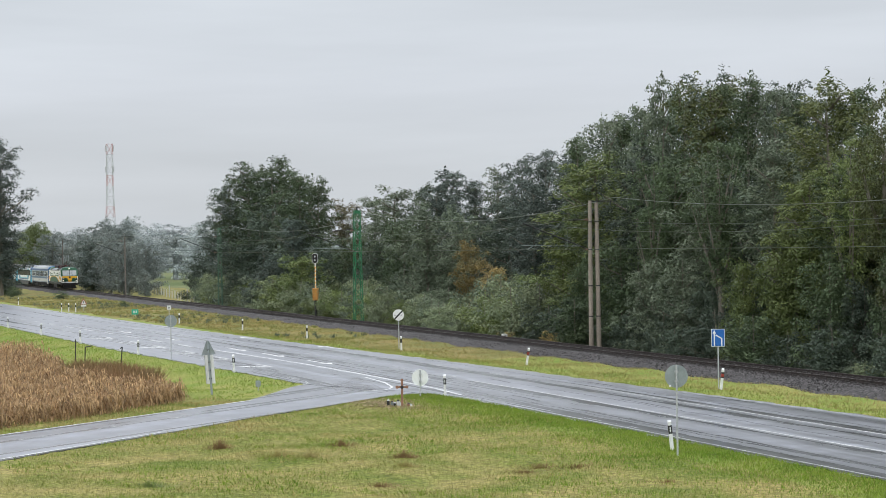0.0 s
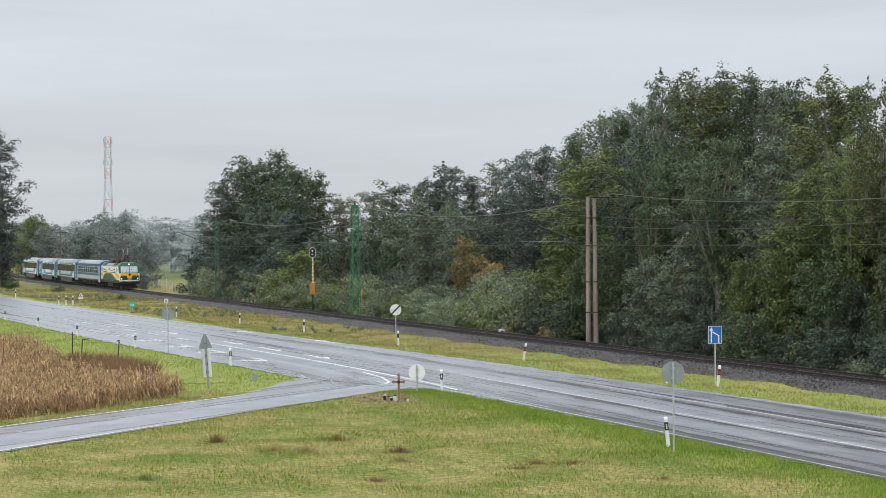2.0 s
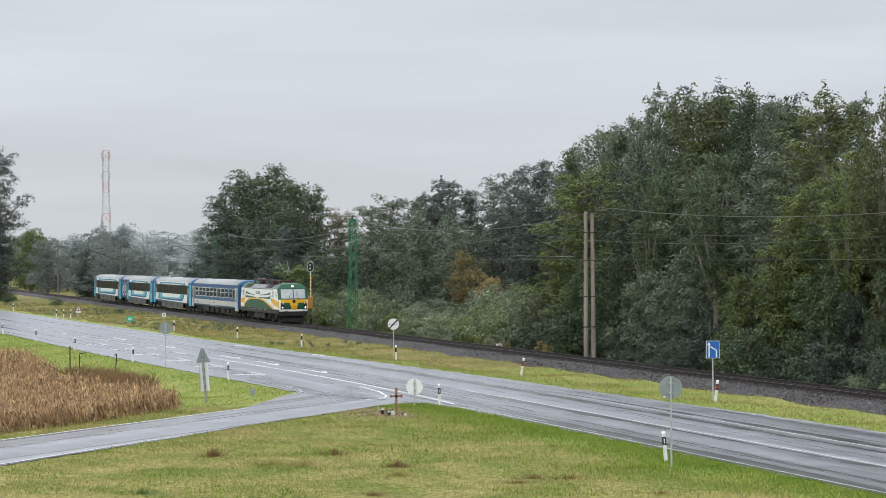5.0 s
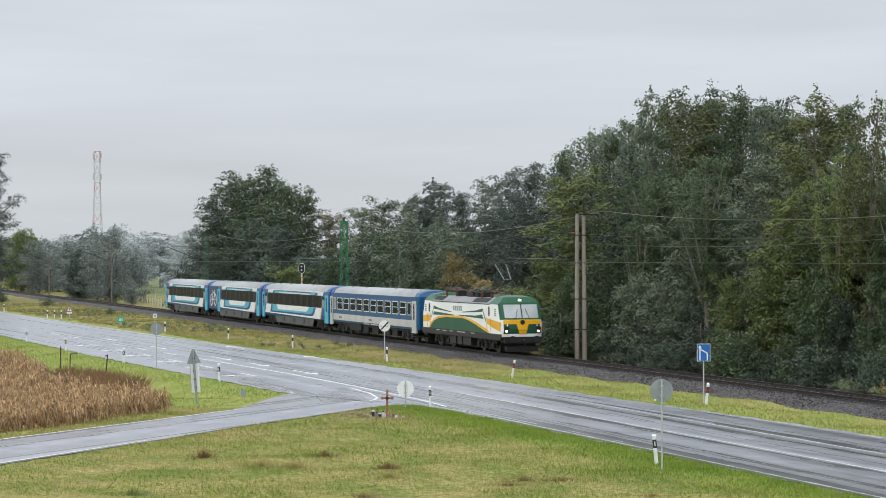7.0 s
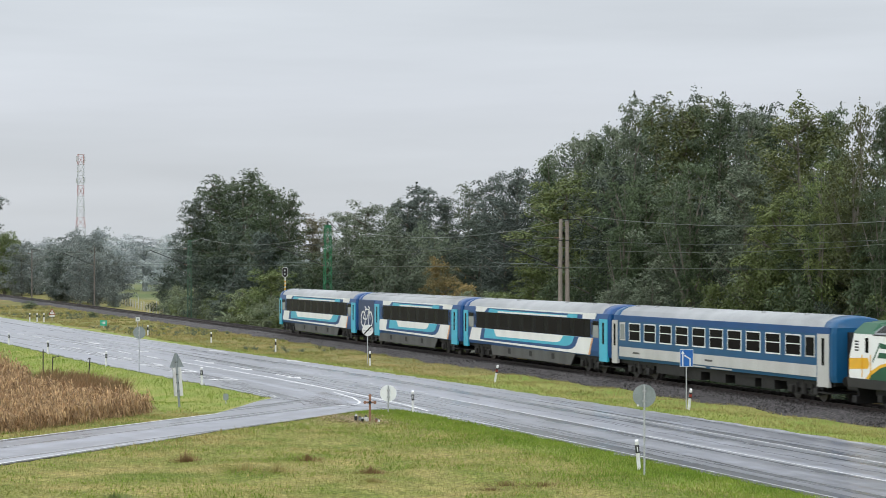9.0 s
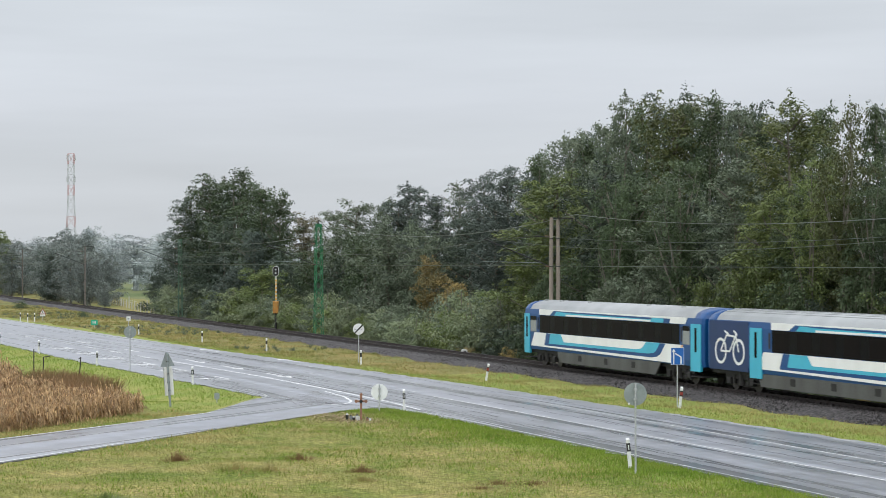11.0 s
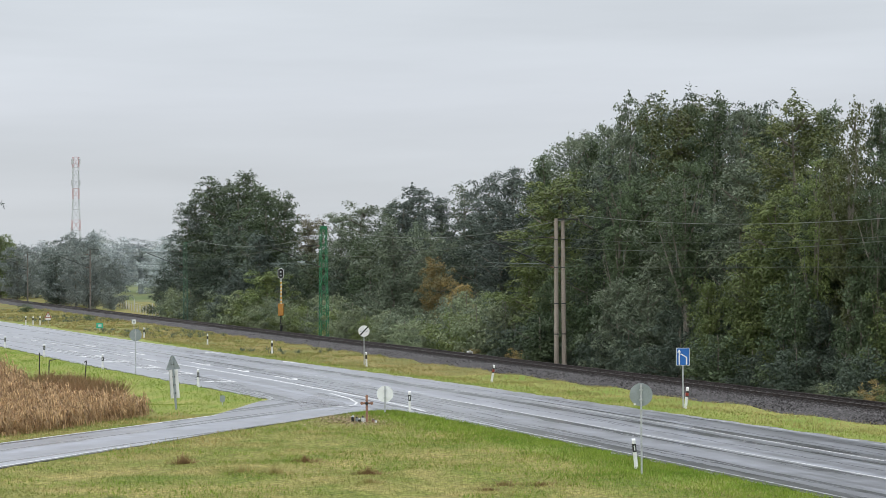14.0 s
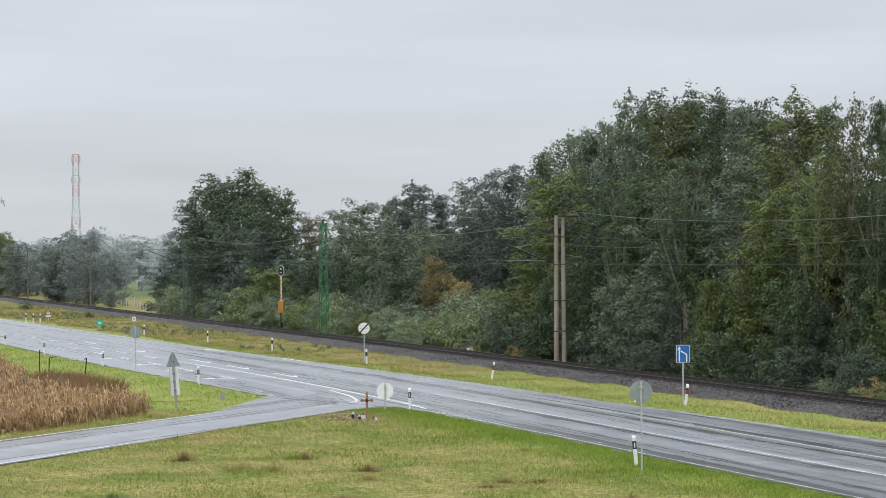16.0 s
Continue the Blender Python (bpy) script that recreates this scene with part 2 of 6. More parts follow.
# ---------------------------------------------------------------- mesh helpers


def box(bm, x0, x1, y0, y1, z0, z1):
    v = [bm.verts.new((x, y, z)) for x in (x0, x1) for y in (y0, y1) for z in (z0, z1)]
    for f in ((0, 1, 3, 2), (4, 6, 7, 5), (0, 4, 5, 1), (2, 3, 7, 6), (0, 2, 6, 4), (1, 5, 7, 3)):
        bm.faces.new([v[i] for i in f])


def soft_box(bm, x0, x1, y0, y1, z0, z1, r=0.02):
    """A box with its four edges along x chamfered."""
    ys = [(y0 + r, z0), (y1 - r, z0), (y1, z0 + r), (y1, z1 - r), (y1 - r, z1), (y0 + r, z1), (y0, z1 - r), (y0, z0 + r)]
    a, b = [bm.verts.new((x0, y, z)) for y, z in ys], [bm.verts.new((x1, y, z)) for y, z in ys]
    bm.faces.new(a), bm.faces.new(b[::-1])
    for i in range(8):
        j = (i + 1) % 8
        bm.faces.new((a[j], a[i], b[i], b[j]))


def tube(bm, p0, p1, r0, r1=None, seg=8, caps=True):
    p0, p1 = Vector(p0), Vector(p1)
    r1 = r0 if r1 is None else r1
    q = (p1 - p0).to_track_quat("Z", "Y")
    rings = []
    for p, r in ((p0, r0), (p1, r1)):
        rings.append([bm.verts.new(p + q @ Vector((r * math.cos(2 * math.pi * i / seg), r * math.sin(2 * math.pi * i / seg), 0))) for i in range(seg)])
    for i in range(seg):
        j = (i + 1) % seg
        bm.faces.new((rings[0][i], rings[0][j], rings[1][j], rings[1][i]))
    if caps:
        bm.faces.new(rings[0][::-1]), bm.faces.new(rings[1])


def prism(bm, pts, axis, lo, hi):
    """A flat outline in two axes, thick along the third ('x', 'y' or 'z') from lo to hi."""
    def at(a, b, c):
        return {"x": (c, a, b), "y": (a, c, b), "z": (a, b, c)}[axis]
    f, g = [bm.verts.new(at(a, b, lo)) for a, b in pts], [bm.verts.new(at(a, b, hi)) for a, b in pts]
    bm.faces.new(f), bm.faces.new(g[::-1])
    for i in range(len(pts)):
        j = (i + 1) % len(pts)
        bm.faces.new((f[i], g[i], g[j], f[j]))


def finish(bm, name, material, smooth=False):
    bmesh.ops.recalc_face_normals(bm, faces=bm.faces)
    me = bpy.data.meshes.new(name)
    bm.to_mesh(me)
    bm.free()
    for m in material if isinstance(material, list) else [material]:
        me.materials.append(m)
    if smooth:
        me.shade_smooth()
    return me


def part(name, bm, material, parent, label="", smooth=False):
    ob = new(name, finish(bm, name, material, smooth))
    ob.parent = parent
    return tagged(ob, label)


def thing(name, at, label, category, group="", turn=0.0):
    ob = new(name)
    ob.empty_display_size = 0.3
    ob.matrix_world = pose(*at, 0, 0, turn)
    return tagged(ob, label, category, group)


def raw(name, verts, faces, material, parent=None):
    me = bpy.data.meshes.new(name)
    me.from_pydata(np.asarray(verts).tolist(), [], np.asarray(faces).tolist() if isinstance(faces, np.ndarray) else faces)
    me.materials.append(material)
    ob = new(name, me)
    ob.parent = parent
    return ob


def B():
    return bmesh.new()

# ---------------------------------------------------------------- the plan: x along the railway, y away from the camera, z up from the road


RAIL_Y, RAIL_Z = 48.65, 0.52
FAR_S = [-900, -420, -301, -252, -191, -157, -131, -113, -97, -86, -74, -40, 200]
FAR_Y = [-30, 21.5, 29.4, 31.6, 34.4, 36.4, 38.2, 39.4, 40.1, 40.7, 41.2, 41.6, 42.0]
NEAR_S = [-900, -420, -300, -211, -186, -152, -122, -112, -106, -101, -97, -93, -87, -75, -40, 200]
NEAR_Y = [-42, 9.5, 17.4, 20.7, 21.6, 23.0, 25.1, 25.8, 26.2, 28.0, 29.6, 30.2, 30.4, 30.6, 30.9, 31.2]


def far_edge(s):
    return np.interp(s, FAR_S, FAR_Y)


def near_edge(s):
    return np.interp(s, NEAR_S, NEAR_Y)


SIDE_L = [(-113, 26.6), (-107.5, 26.3), (-105.6, 25.6), (-104.2, 24.6), (-100.5, 22.9), (-96.3, 20.8), (-91.4, 16.2), (-83, 8.1), (-43, -31), (20, -92)]
SIDE_R = [(-96.5, 29.2), (-96.3, 28.3), (-95.6, 27.2), (-93.6, 25.4), (-90.4, 22.6), (-86.5, 18.9), (-80.9, 14.3), (-71.8, 6.4), (-37, -27.5), (26, -88.5)]


def on_side_road(x, y):
    """How far inside the side road the place lies (negative: outside)."""
    x, y = np.asarray(x, float), np.asarray(y, float)
    ring = SIDE_L + SIDE_R[::-1]
    inside, dist = np.zeros(x.shape, bool), np.full(x.shape, 1e9)
    for (x0, y0), (x1, y1) in zip(ring, ring[1:] + ring[:1]):
        inside ^= ((y0 > y) != (y1 > y)) & (x < (x1 - x0) * (y - y0) / (y1 - y0 + 1e-9) + x0)
        t = np.clip(((x - x0) * (x1 - x0) + (y - y0) * (y1 - y0)) / ((x1 - x0) ** 2 + (y1 - y0) ** 2), 0, 1)
        dist = np.minimum(dist, np.hypot(x - x0 - t * (x1 - x0), y - y0 - t * (y1 - y0)))
    return np.where(inside, dist, -dist)


def on_main_road(x, y):
    return np.minimum(y - near_edge(x), far_edge(x) - y)


def ripple(x, y):
    return 0.05 * np.sin(x * 0.31 + 1.3) * np.sin(y * 0.27) + 0.035 * np.sin(x * 0.83 + y * 0.61) + 0.03 * np.sin(y * 1.13 - x * 0.47)


def ground_z(x, y):
    x, y = np.asarray(x, float), np.asarray(y, float)
    inside = np.maximum(on_main_road(x, y), on_side_road(x, y))
    z = -0.035 + ripple(x, y) * np.clip((-inside - 0.5) / 3, 0, 1)
    z = z - 0.16 * np.clip((inside - 0.3) / 1.2, 0, 1)
    ditch = np.exp(-((y - (near_edge(x) - 5.0)) / 1.8) ** 2) * np.clip((-x - 104) / 8, 0, 1)
    z = z - 0.45 * ditch * np.clip((-inside) / 2.0, 0, 1)
    z = z - 0.55 * np.clip((y - 51.5) / 2.5, 0, 1) + 0.35 * np.clip((y - 58) / 10, 0, 1)
    return z


# one sheet of ground that reaches the horizon
gx = np.concatenate([[-5000, -3000, -1800, -1200, -900], np.arange(-700, -330, 6), np.arange(-330, -30, 1.0), np.arange(-30, 60, 6), [80, 150, 300, 700, 1500]])
gy = np.concatenate([[-1500, -700, -300, -150, -80, -40, -20], np.arange(-10, 62, 1.0), np.arange(62, 130, 6), [150, 200, 300, 500, 900, 1600, 3500]])
GX, GY = np.meshgrid(gx, gy, indexing="ij")
GZ = ground_z(GX, GY)
nx, ny = len(gx), len(gy)
idx = np.arange(nx * ny).reshape(nx, ny)
quads = np.stack([idx[:-1, :-1], idx[1:, :-1], idx[1:, 1:], idx[:-1, 1:]], -1).reshape(-1, 4)
ground = raw("ground", np.stack([GX, GY, GZ], -1).reshape(-1, 3), quads, M["meadow"])
for key in ("verge", "weeds", "floor", "field", "dry"):
    ground.data.materials.append(M[key])
cx, cy = (GX[:-1, :-1] + GX[1:, 1:]).ravel() / 2, (GY[:-1, :-1] + GY[1:, 1:]).ravel() / 2
zone = np.zeros(len(cx), int)
zone[(cy > far_edge(cx) - 1) & (cy < 52)] = 1
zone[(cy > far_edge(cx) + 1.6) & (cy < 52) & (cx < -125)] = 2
zone[(cy < near_edge(cx)) & (cy > near_edge(cx) - 2.5)] = 1
zone[(cx < -98) & (cy < near_edge(cx)) & (cy > near_edge(cx) - 9)] = 1
zone[(cy >= 52) & (cx > -300)] = 3
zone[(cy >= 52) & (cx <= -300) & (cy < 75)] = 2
zone[(cy >= 75) & (cx <= -300)] = 4
zone[(cy > 110)] = 4
zone[(cx < -86) & (cx > -131) & (cy < 19) & (on_side_road(cx, cy) < -2.2) & (cy < 0.55 * (-cx) - 37)] = 5
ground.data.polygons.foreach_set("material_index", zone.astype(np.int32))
ground.data.shade_smooth()
tagged(ground, "mown autumn grass, weedy banks and far fields", "ground", kind="structure")


def strip(name, left, right, z, material, parent=None, skirt=0.0):
    """A flat strip between two lines of as many points."""
    n = len(left)
    v = [(x, y, z) for x, y in left] + [(x, y, z) for x, y in right]
    f = [(i, n + i, n + i + 1, i + 1) for i in range(n - 1)]
    if skirt:
        v += [(x, y, z - skirt) for x, y in left] + [(x, y, z - skirt) for x, y in right]
        f += [(i, i + 1, 2 * n + i + 1, 2 * n + i) for i in range(n - 1)] + [(n + i + 1, n + i, 3 * n + i, 3 * n + i + 1) for i in range(n - 1)]
    return raw(name, v, f, material, parent)


# the main road, with its uneven broken edge
rs = np.concatenate([np.arange(-880, -320, 8.0), np.arange(-320, -20, 0.8), np.arange(-20, 200, 8.0)])
wob = 0.10 * np.sin(rs * 1.7) + 0.07 * np.sin(rs * 4.1 + 1) + 0.05 * np.sin(rs * 9.3)
road = strip("road", list(zip(rs, near_edge(rs) - 0.25 + wob)), list(zip(rs, far_edge(rs) + 0.2 + wob[::-1])), 0.0, M["asphalt"], skirt=0.12)
lanes = road.data.attributes.new("lanes", "FLOAT_VECTOR", "POINT")
LANE_S, LANE_Y = [-900, -420, -300, -211, -160, -125, -97, -60, 200], [-36, 17.2, 25.2, 29.0, 32.3, 33.9, 34.4, 34.7, 35.0]
for vtx, slot in zip(road.data.vertices, lanes.data):
    slot.vector = (vtx.co.x, vtx.co.y - float(np.interp(vtx.co.x, LANE_S, LANE_Y)), 0)
tagged(road, "wet grey asphalt main road with worn wheel tracks", "road", kind="structure")


def resample(pts, n):
    p = np.array(pts, float)
    t = np.concatenate([[0], np.cumsum(np.hypot(*np.diff(p, axis=0).T))])
    u = np.linspace(0, 1, n) ** 1.6 * t[-1]
    return list(zip(np.interp(u, t, p[:, 0]), np.interp(u, t, p[:, 1])))


side = strip("side_road", resample(SIDE_L, 60), resample(SIDE_R, 60), -0.012, M["asphalt"], skirt=0.1)
lanes = side.data.attributes.new("lanes", "FLOAT_VECTOR", "POINT")
for vtx, slot in zip(side.data.vertices, lanes.data):
    slot.vector = (vtx.co.x * 0.715 - vtx.co.y * 0.699 + 300, (vtx.co.x * 0.699 + vtx.co.y * 0.715) * 0.9 + 40, 0)
tagged(side, "damp pale grey asphalt side road joining the main road", "road", kind="structure")


def line(name, pts, width, material, label, z=0.006):
    p = np.array(pts, float)
    d = np.gradient(p, axis=0)
    d /= np.linalg.norm(d, axis=1)[:, None]
    o = np.stack([-d[:, 1], d[:, 0]], 1) * width / 2
    return tagged(strip(name, (p + o).tolist(), (p - o).tolist(), z, material), label, "road marking", kind="structure")


def along(s0, s1, f, step=2.0):
    s = np.linspace(s0, s1, max(2, int(abs(s1 - s0) / step) + 1))
    return np.stack([s, f(s)], 1)


def centre(s):   # between the two directions
    return np.interp(s, LANE_S, LANE_Y)


def lane_near(s):   # between the through lane and the lane that turns off
    return np.interp(s, [-420, -300, -211, -160, -143, -125, -112, -100, -94], [13.2, 21.2, 25.4, 28.2, 29.3, 30.4, 30.8, 30.9, 30.6])


line("edge_line", along(-420, -30, lambda s: far_edge(s) - 0.15), 0.12, M["oldline"], "worn white line along the far edge of the road")
line("edge_line", along(-94, -30, lambda s: near_edge(s) + 0.12), 0.12, M["oldline"], "worn white line along the near edge of the road")
line("lane_line", along(-146, -94.5, lane_near), 0.16, M["line"], "solid white line beside the turning lane")
line("lane_line", along(-104, -30, lambda s: centre(s) + 0.07), 0.10, M["line"], "thin solid white line between lanes")
line("lane_line", along(-96, -30, lambda s: 0 * s + 37.8), 0.09, M["line"], "thin solid white line between lanes")
for s in np.arange(-300, -146, 9.0):
    line("lane_dash", along(s, s + 4, lane_near), 0.14, M["line"], "short white dash between the lanes", 0.005)
for s in np.arange(-300, -104, 9.0):
    line("lane_dash", along(s, s + 4, lambda q: centre(q) + 0.4), 0.14, M["oldline"], "short white dash between the lanes", 0.005)
for s in np.arange(-170, -96, 10.0):
    line("lane_dash", along(s, s + 5, lambda q: np.interp(q, [-170, -140, -96], [34.6, 36.2, 37.8])), 0.14, M["oldline"], "short white dash between the lanes", 0.005)
p = resample([(-110, 30.2), (-105, 29.9), (-101.6, 29.3), (-99.8, 28.6), (-99.25, 27.8), (-99.3, 27.2)], 16)
line("kerb_line", p, 0.13, M["line"], "white line curving round the junction's corner")
p = resample([(-113, 26.5), (-108.2, 26.5), (-106.2, 26.1), (-105.4, 25.6), (-104.6, 24.9)], 12)
line("kerb_line", p, 0.1, M["oldline"], "white line round the grassy corner")
line("edge_line", [(x + 0.15, y + 0.15) for x, y in resample(SIDE_L[5:], 40)], 0.12, M["line"], "white edge line of the side road")
line("edge_line", [(x - 0.15, y - 0.15) for x, y in resample(SIDE_R[6:], 40)], 0.12, M["line"], "white edge line of the side road")
for k in range(9):
    x, y = -88.5 + k * 3.6, 16.6 - k * 3.5
    line("lane_dash", [(x, y), (x + 1.1, y - 1.07)], 0.12, M["oldline"], "short worn dash in the middle of the side road", 0.0)


def arrow(s, y, slope, bend, z=0.007):
    """A lane arrow: shaft along the lane and a head; bend: it points off to the side."""
    bm = B()
    if bend:
        prism(bm, [(0, -0.08), (4.2, -0.08), (4.2, 0.08), (0, 0.08)], "z", 0, 0.003)
        prism(bm, [(4.2, 0.08), (3.6, 0.02), (2.6, -1.1), (3.2, -1.1)], "z", 0, 0.003)
        prism(bm, [(2.0, -1.0), (3.5, -1.0), (2.4, -1.7)], "z", 0, 0.003)
    else:
        prism(bm, [(0, -0.1), (4.0, -0.1), (4.0, 0.1), (0, 0.1)], "z", 0, 0.003)
        prism(bm, [(3.6, -0.45), (5.4, 0.0), (3.6, 0.45)], "z", 0, 0.003)
    ob = new("lane_arrow", finish(bm, "lane_arrow", M["line"]))
    ob.matrix_world = pose(s, y, z, 0, 0, slope)
    tagged(ob, "white painted lane arrow on the wet road", "road marking", "lane arrows", "structure")


for s in (-174, -164, -155, -145.5, -136.5, -126.5):
    arrow(s, np.interp(s, [-174, -126], [25.6, 27.8]), 2.4, True)
for s in (-186, -168, -148.5, -139, -128.5):
    arrow(s, np.interp(s, [-186, -128], [28.6, 31.6]), 2.6, False)
for s in (-146, -164.5):
    arrow(s + 4, np.interp(s, [-164, -146], [35.6, 37.3]), 184, False)
# bitumen seams and patches along the lanes
for s0, s1, off in ((-120, -30, -2.6), (-100, -40, 1.3), (-150, -60, 4.4), (-210, -120, -1.9), (-260, -140, 1.7)):
    q = along(s0, s1, lambda s: centre(s) + off + 0.05 * np.sin(s * 1.9) + 0.04 * np.sin(s * 5.1), 0.5)
    line("road_seam", q, 0.06, M["crack"], "dark bitumen seam in the road", 0.004)
for x, y, a, b in ((-93, 32.6, 4.0, 0.06), (-88, 36.1, 5.5, 0.05), (-70, 32.4, 6, 0.06), (-105, 35.6, 3.5, 0.05)):
    q = np.stack([np.linspace(x, x + a, 9), y + b * np.sin(np.linspace(0, 5, 9))], 1)
    line("road_seam", q, 0.09, M["crack"], "dark crack across the road", 0.0045)
rg = np.random.RandomState(17)
n = 2600
ga, gb = rg.uniform(0, 1, n) ** 0.6, np.clip(rg.normal(0.5, 0.28, n), 0, 1)
gxp, gyp = -110.5 + 11 * ga, np.interp(ga, [0, 1], [30.0, 28.3]) - gb * np.interp(ga, [0, 0.5, 1], [0.3, 2.2, 2.4])
pb = rg.normal(0, 0.026, (n, 3, 3)) * np.array([1, 1, 0.2]) + np.stack([gxp, gyp, 0 * gxp + 0.004], 1)[:, None]
tagged(raw("gravel", pb.reshape(-1, 3), np.arange(3 * n).reshape(-1, 3), M["gravel"]), "loose gravel washed over the corner of the junction", "gravel", kind="stuff")

# ---------------------------------------------------------------- the railway
T0, T1 = -760.0, 90.0
xs = np.arange(T0, T1 + 1, 2.5)
prof = [(45.7, -0.12), (46.6, 0.22), (46.95, 0.33), (50.3, 0.33), (50.7, 0.2), (52.0, -0.45)]
v, f = [], []
rnd = np.random.RandomState(3)
for i, x in enumerate(xs):
    for y, z in prof:
        v.append((x, y + rnd.uniform(-0.12, 0.12) * (z < 0.3), z + rnd.uniform(-0.02, 0.02)))
k = len(prof)
for i in range(len(xs) - 1):
    for j in range(k - 1):
        f.append((i * k + j, (i + 1) * k + j, (i + 1) * k + j + 1, i * k + j + 1))
bed = raw("ballast_bed", v, f, M["ballast"])
tagged(bed, "dark grey crushed-stone ballast bank", "railway ballast", kind="structure")
# loose stones on the shoulder
n = 18000
sx = -60 - np.abs(rnd.exponential(45, n))
keep = sx > -230
sx = sx[keep]
n = len(sx)
sy = rnd.uniform(45.5, 50.4, n)
sz = np.interp(sy, [45.7, 46.6, 46.95, 50.3], [-0.12, 0.22, 0.33, 0.33])
r = rnd.uniform(0.03, 0.065, n)
base = np.array([(1, 0, 0), (-1, 0, 0), (0, 1, 0), (0, -1, 0), (0, 0, 1), (0, 0, -0.6)])
tri = np.array([(0, 2, 4), (2, 1, 4), (1, 3, 4), (3, 0, 4), (2, 0, 5), (1, 2, 5), (3, 1, 5), (0, 3, 5)])
st = base[None] * (r[:, None, None] * rnd.uniform(0.6, 1.3, (n, 6, 3))) + np.stack([sx, sy, sz], 1)[:, None]
stones = raw("ballast_stones", st.reshape(-1, 3), (tri[None] + 6 * np.arange(n)[:, None, None]).reshape(-1, 3), M["ballast"])
tagged(stones, "loose crushed stones lying on the ballast", "stones", kind="stuff")
for y in (RAIL_Y - 0.75, RAIL_Y + 0.75):
    bm = B()
    prism(bm, [(y - 0.07, 0.345), (y + 0.07, 0.345), (y + 0.07, 0.37), (y + 0.012, 0.39), (y + 0.012, 0.47), (y + 0.036, 0.48), (y + 0.036, 0.515), (y - 0.036, 0.515), (y - 0.036, 0.48), (y - 0.012, 0.47), (y - 0.012, 0.39), (y - 0.07, 0.37)], "x", T0, T1)
    rail = tagged(new("rail", finish(bm, "rail", M["rail"])), "rusty brown steel rail with a polished top", "rail", "rails", "structure")
    bm = B()
    box(bm, T0, T1, y - 0.03, y + 0.03, 0.511, 0.52)
    part("rail_head", bm, M["railtop"], rail, "polished running surface")
# sleepers with their clips
bm = B()
prism(bm, [(-0.13, 0), (0.13, 0), (0.10, 0.2), (-0.10, 0.2)], "y", -1.25, 1.25)
for y in (-0.75, 0.75):
    box(bm, -0.16, 0.16, y - 0.15, y - 0.08, 0.19, 0.27)
    box(bm, -0.16, 0.16, y + 0.08, y + 0.15, 0.19, 0.27)
sleeper_mesh = finish(bm, "sleeper", M["sleeper"])
for i in range(280):
    ob = new("sleeper", sleeper_mesh)
    ob.parent = bed
    ob.location = (-55 - i * 0.6, RAIL_Y + random.uniform(-0.03, 0.03), 0.155)
sv = np.array([(x, y, z) for x in (-0.1, 0.1) for y in (-1.25, 1.25) for z in (0, 0.2)])
sf = np.array([(0, 1, 3, 2), (4, 6, 7, 5), (0, 4, 5, 1), (2, 3, 7, 6), (1, 5, 7, 3)])
px = np.concatenate([np.arange(-55 - 280 * 0.6, T0, -0.6), np.arange(-54.4, T1, 0.6)])
av = sv[None] + np.stack([px, 0 * px + RAIL_Y, 0 * px + 0.155], 1)[:, None]
rest = raw("sleepers", av.reshape(-1, 3), (sf[None] + 8 * np.arange(len(px))[:, None, None]).reshape(-1, 4), M["sleeper"], bed)
tagged(rest, kind="stuff")

# ---------------------------------------------------------------- the train
M["coach_white"] = surf("coach_cream_white", (0.80, 0.81, 0.80), (0.72, 0.73, 0.72), scale=0.8, rough=0.3, deep=0.05, stretch=(1, 1, 0.2))
M["coach_blue"] = surf("coach_blue", (0.006, 0.064, 0.205), (0.005, 0.054, 0.18), scale=0.8, rough=0.35, spec=0.3, deep=0.06)
M["coach_navy"] = surf("coach_dark_blue", (0.011, 0.034, 0.112), (0.009, 0.030, 0.098), scale=0.8, rough=0.35, spec=0.3, deep=0.06)
M["coach_teal"] = surf("older_coach_blue", (0.006, 0.080, 0.190), (0.005, 0.068, 0.165), scale=0.8, rough=0.35, spec=0.3, deep=0.07, stretch=(1, 1, 0.2))
M["coach_tq"] = surf("coach_turquoise", (0.045, 0.42, 0.58), (0.04, 0.38, 0.53), scale=0.8, rough=0.3, deep=0.05)
M["coach_grey"] = surf("coach_light_grey", (0.50, 0.50, 0.49), (0.42, 0.42, 0.41), scale=0.8, rough=0.4, deep=0.08, stretch=(1, 1, 0.2))
M["coach_orange"] = surf("coach_orange_edge", (0.70, 0.36, 0.16), (0.62, 0.32, 0.14), scale=0.8, rough=0.4)
M["roof_grey"] = surf("coach_roof_grey", (0.34, 0.355, 0.36), (0.27, 0.285, 0.29), scale=0.6, rough=0.45, deep=0.08, stretch=(1, 0.2, 1))
M["skirt"] = surf("dusty_skirt_grey", (0.085, 0.088, 0.084), (0.058, 0.058, 0.056), scale=1.0, rough=0.6, stretch=(1, 1, 0.3))
M["under"] = surf("underframe_grime", (0.007, 0.0065, 0.0065), (0.015, 0.014, 0.013), scale=3, rough=0.7, fine=20)
M["wheel"] = surf("wheel_steel", (0.060, 0.054, 0.050), (0.036, 0.032, 0.030), scale=4, rough=0.5, metal=0.4)
M["glass_dark"] = surf("tinted_coach_glass", (0.005, 0.005, 0.006), (0.007, 0.007, 0.0075), scale=1, rough=0.25, spec=0.04, deep=0.05)
M["pane_brown"] = surf("coach_glass_with_curtains", (0.008, 0.006, 0.006), (0.005, 0.0042, 0.0042), scale=1.5, rough=0.3, spec=0.03, stretch=(3, 1, 0.3))
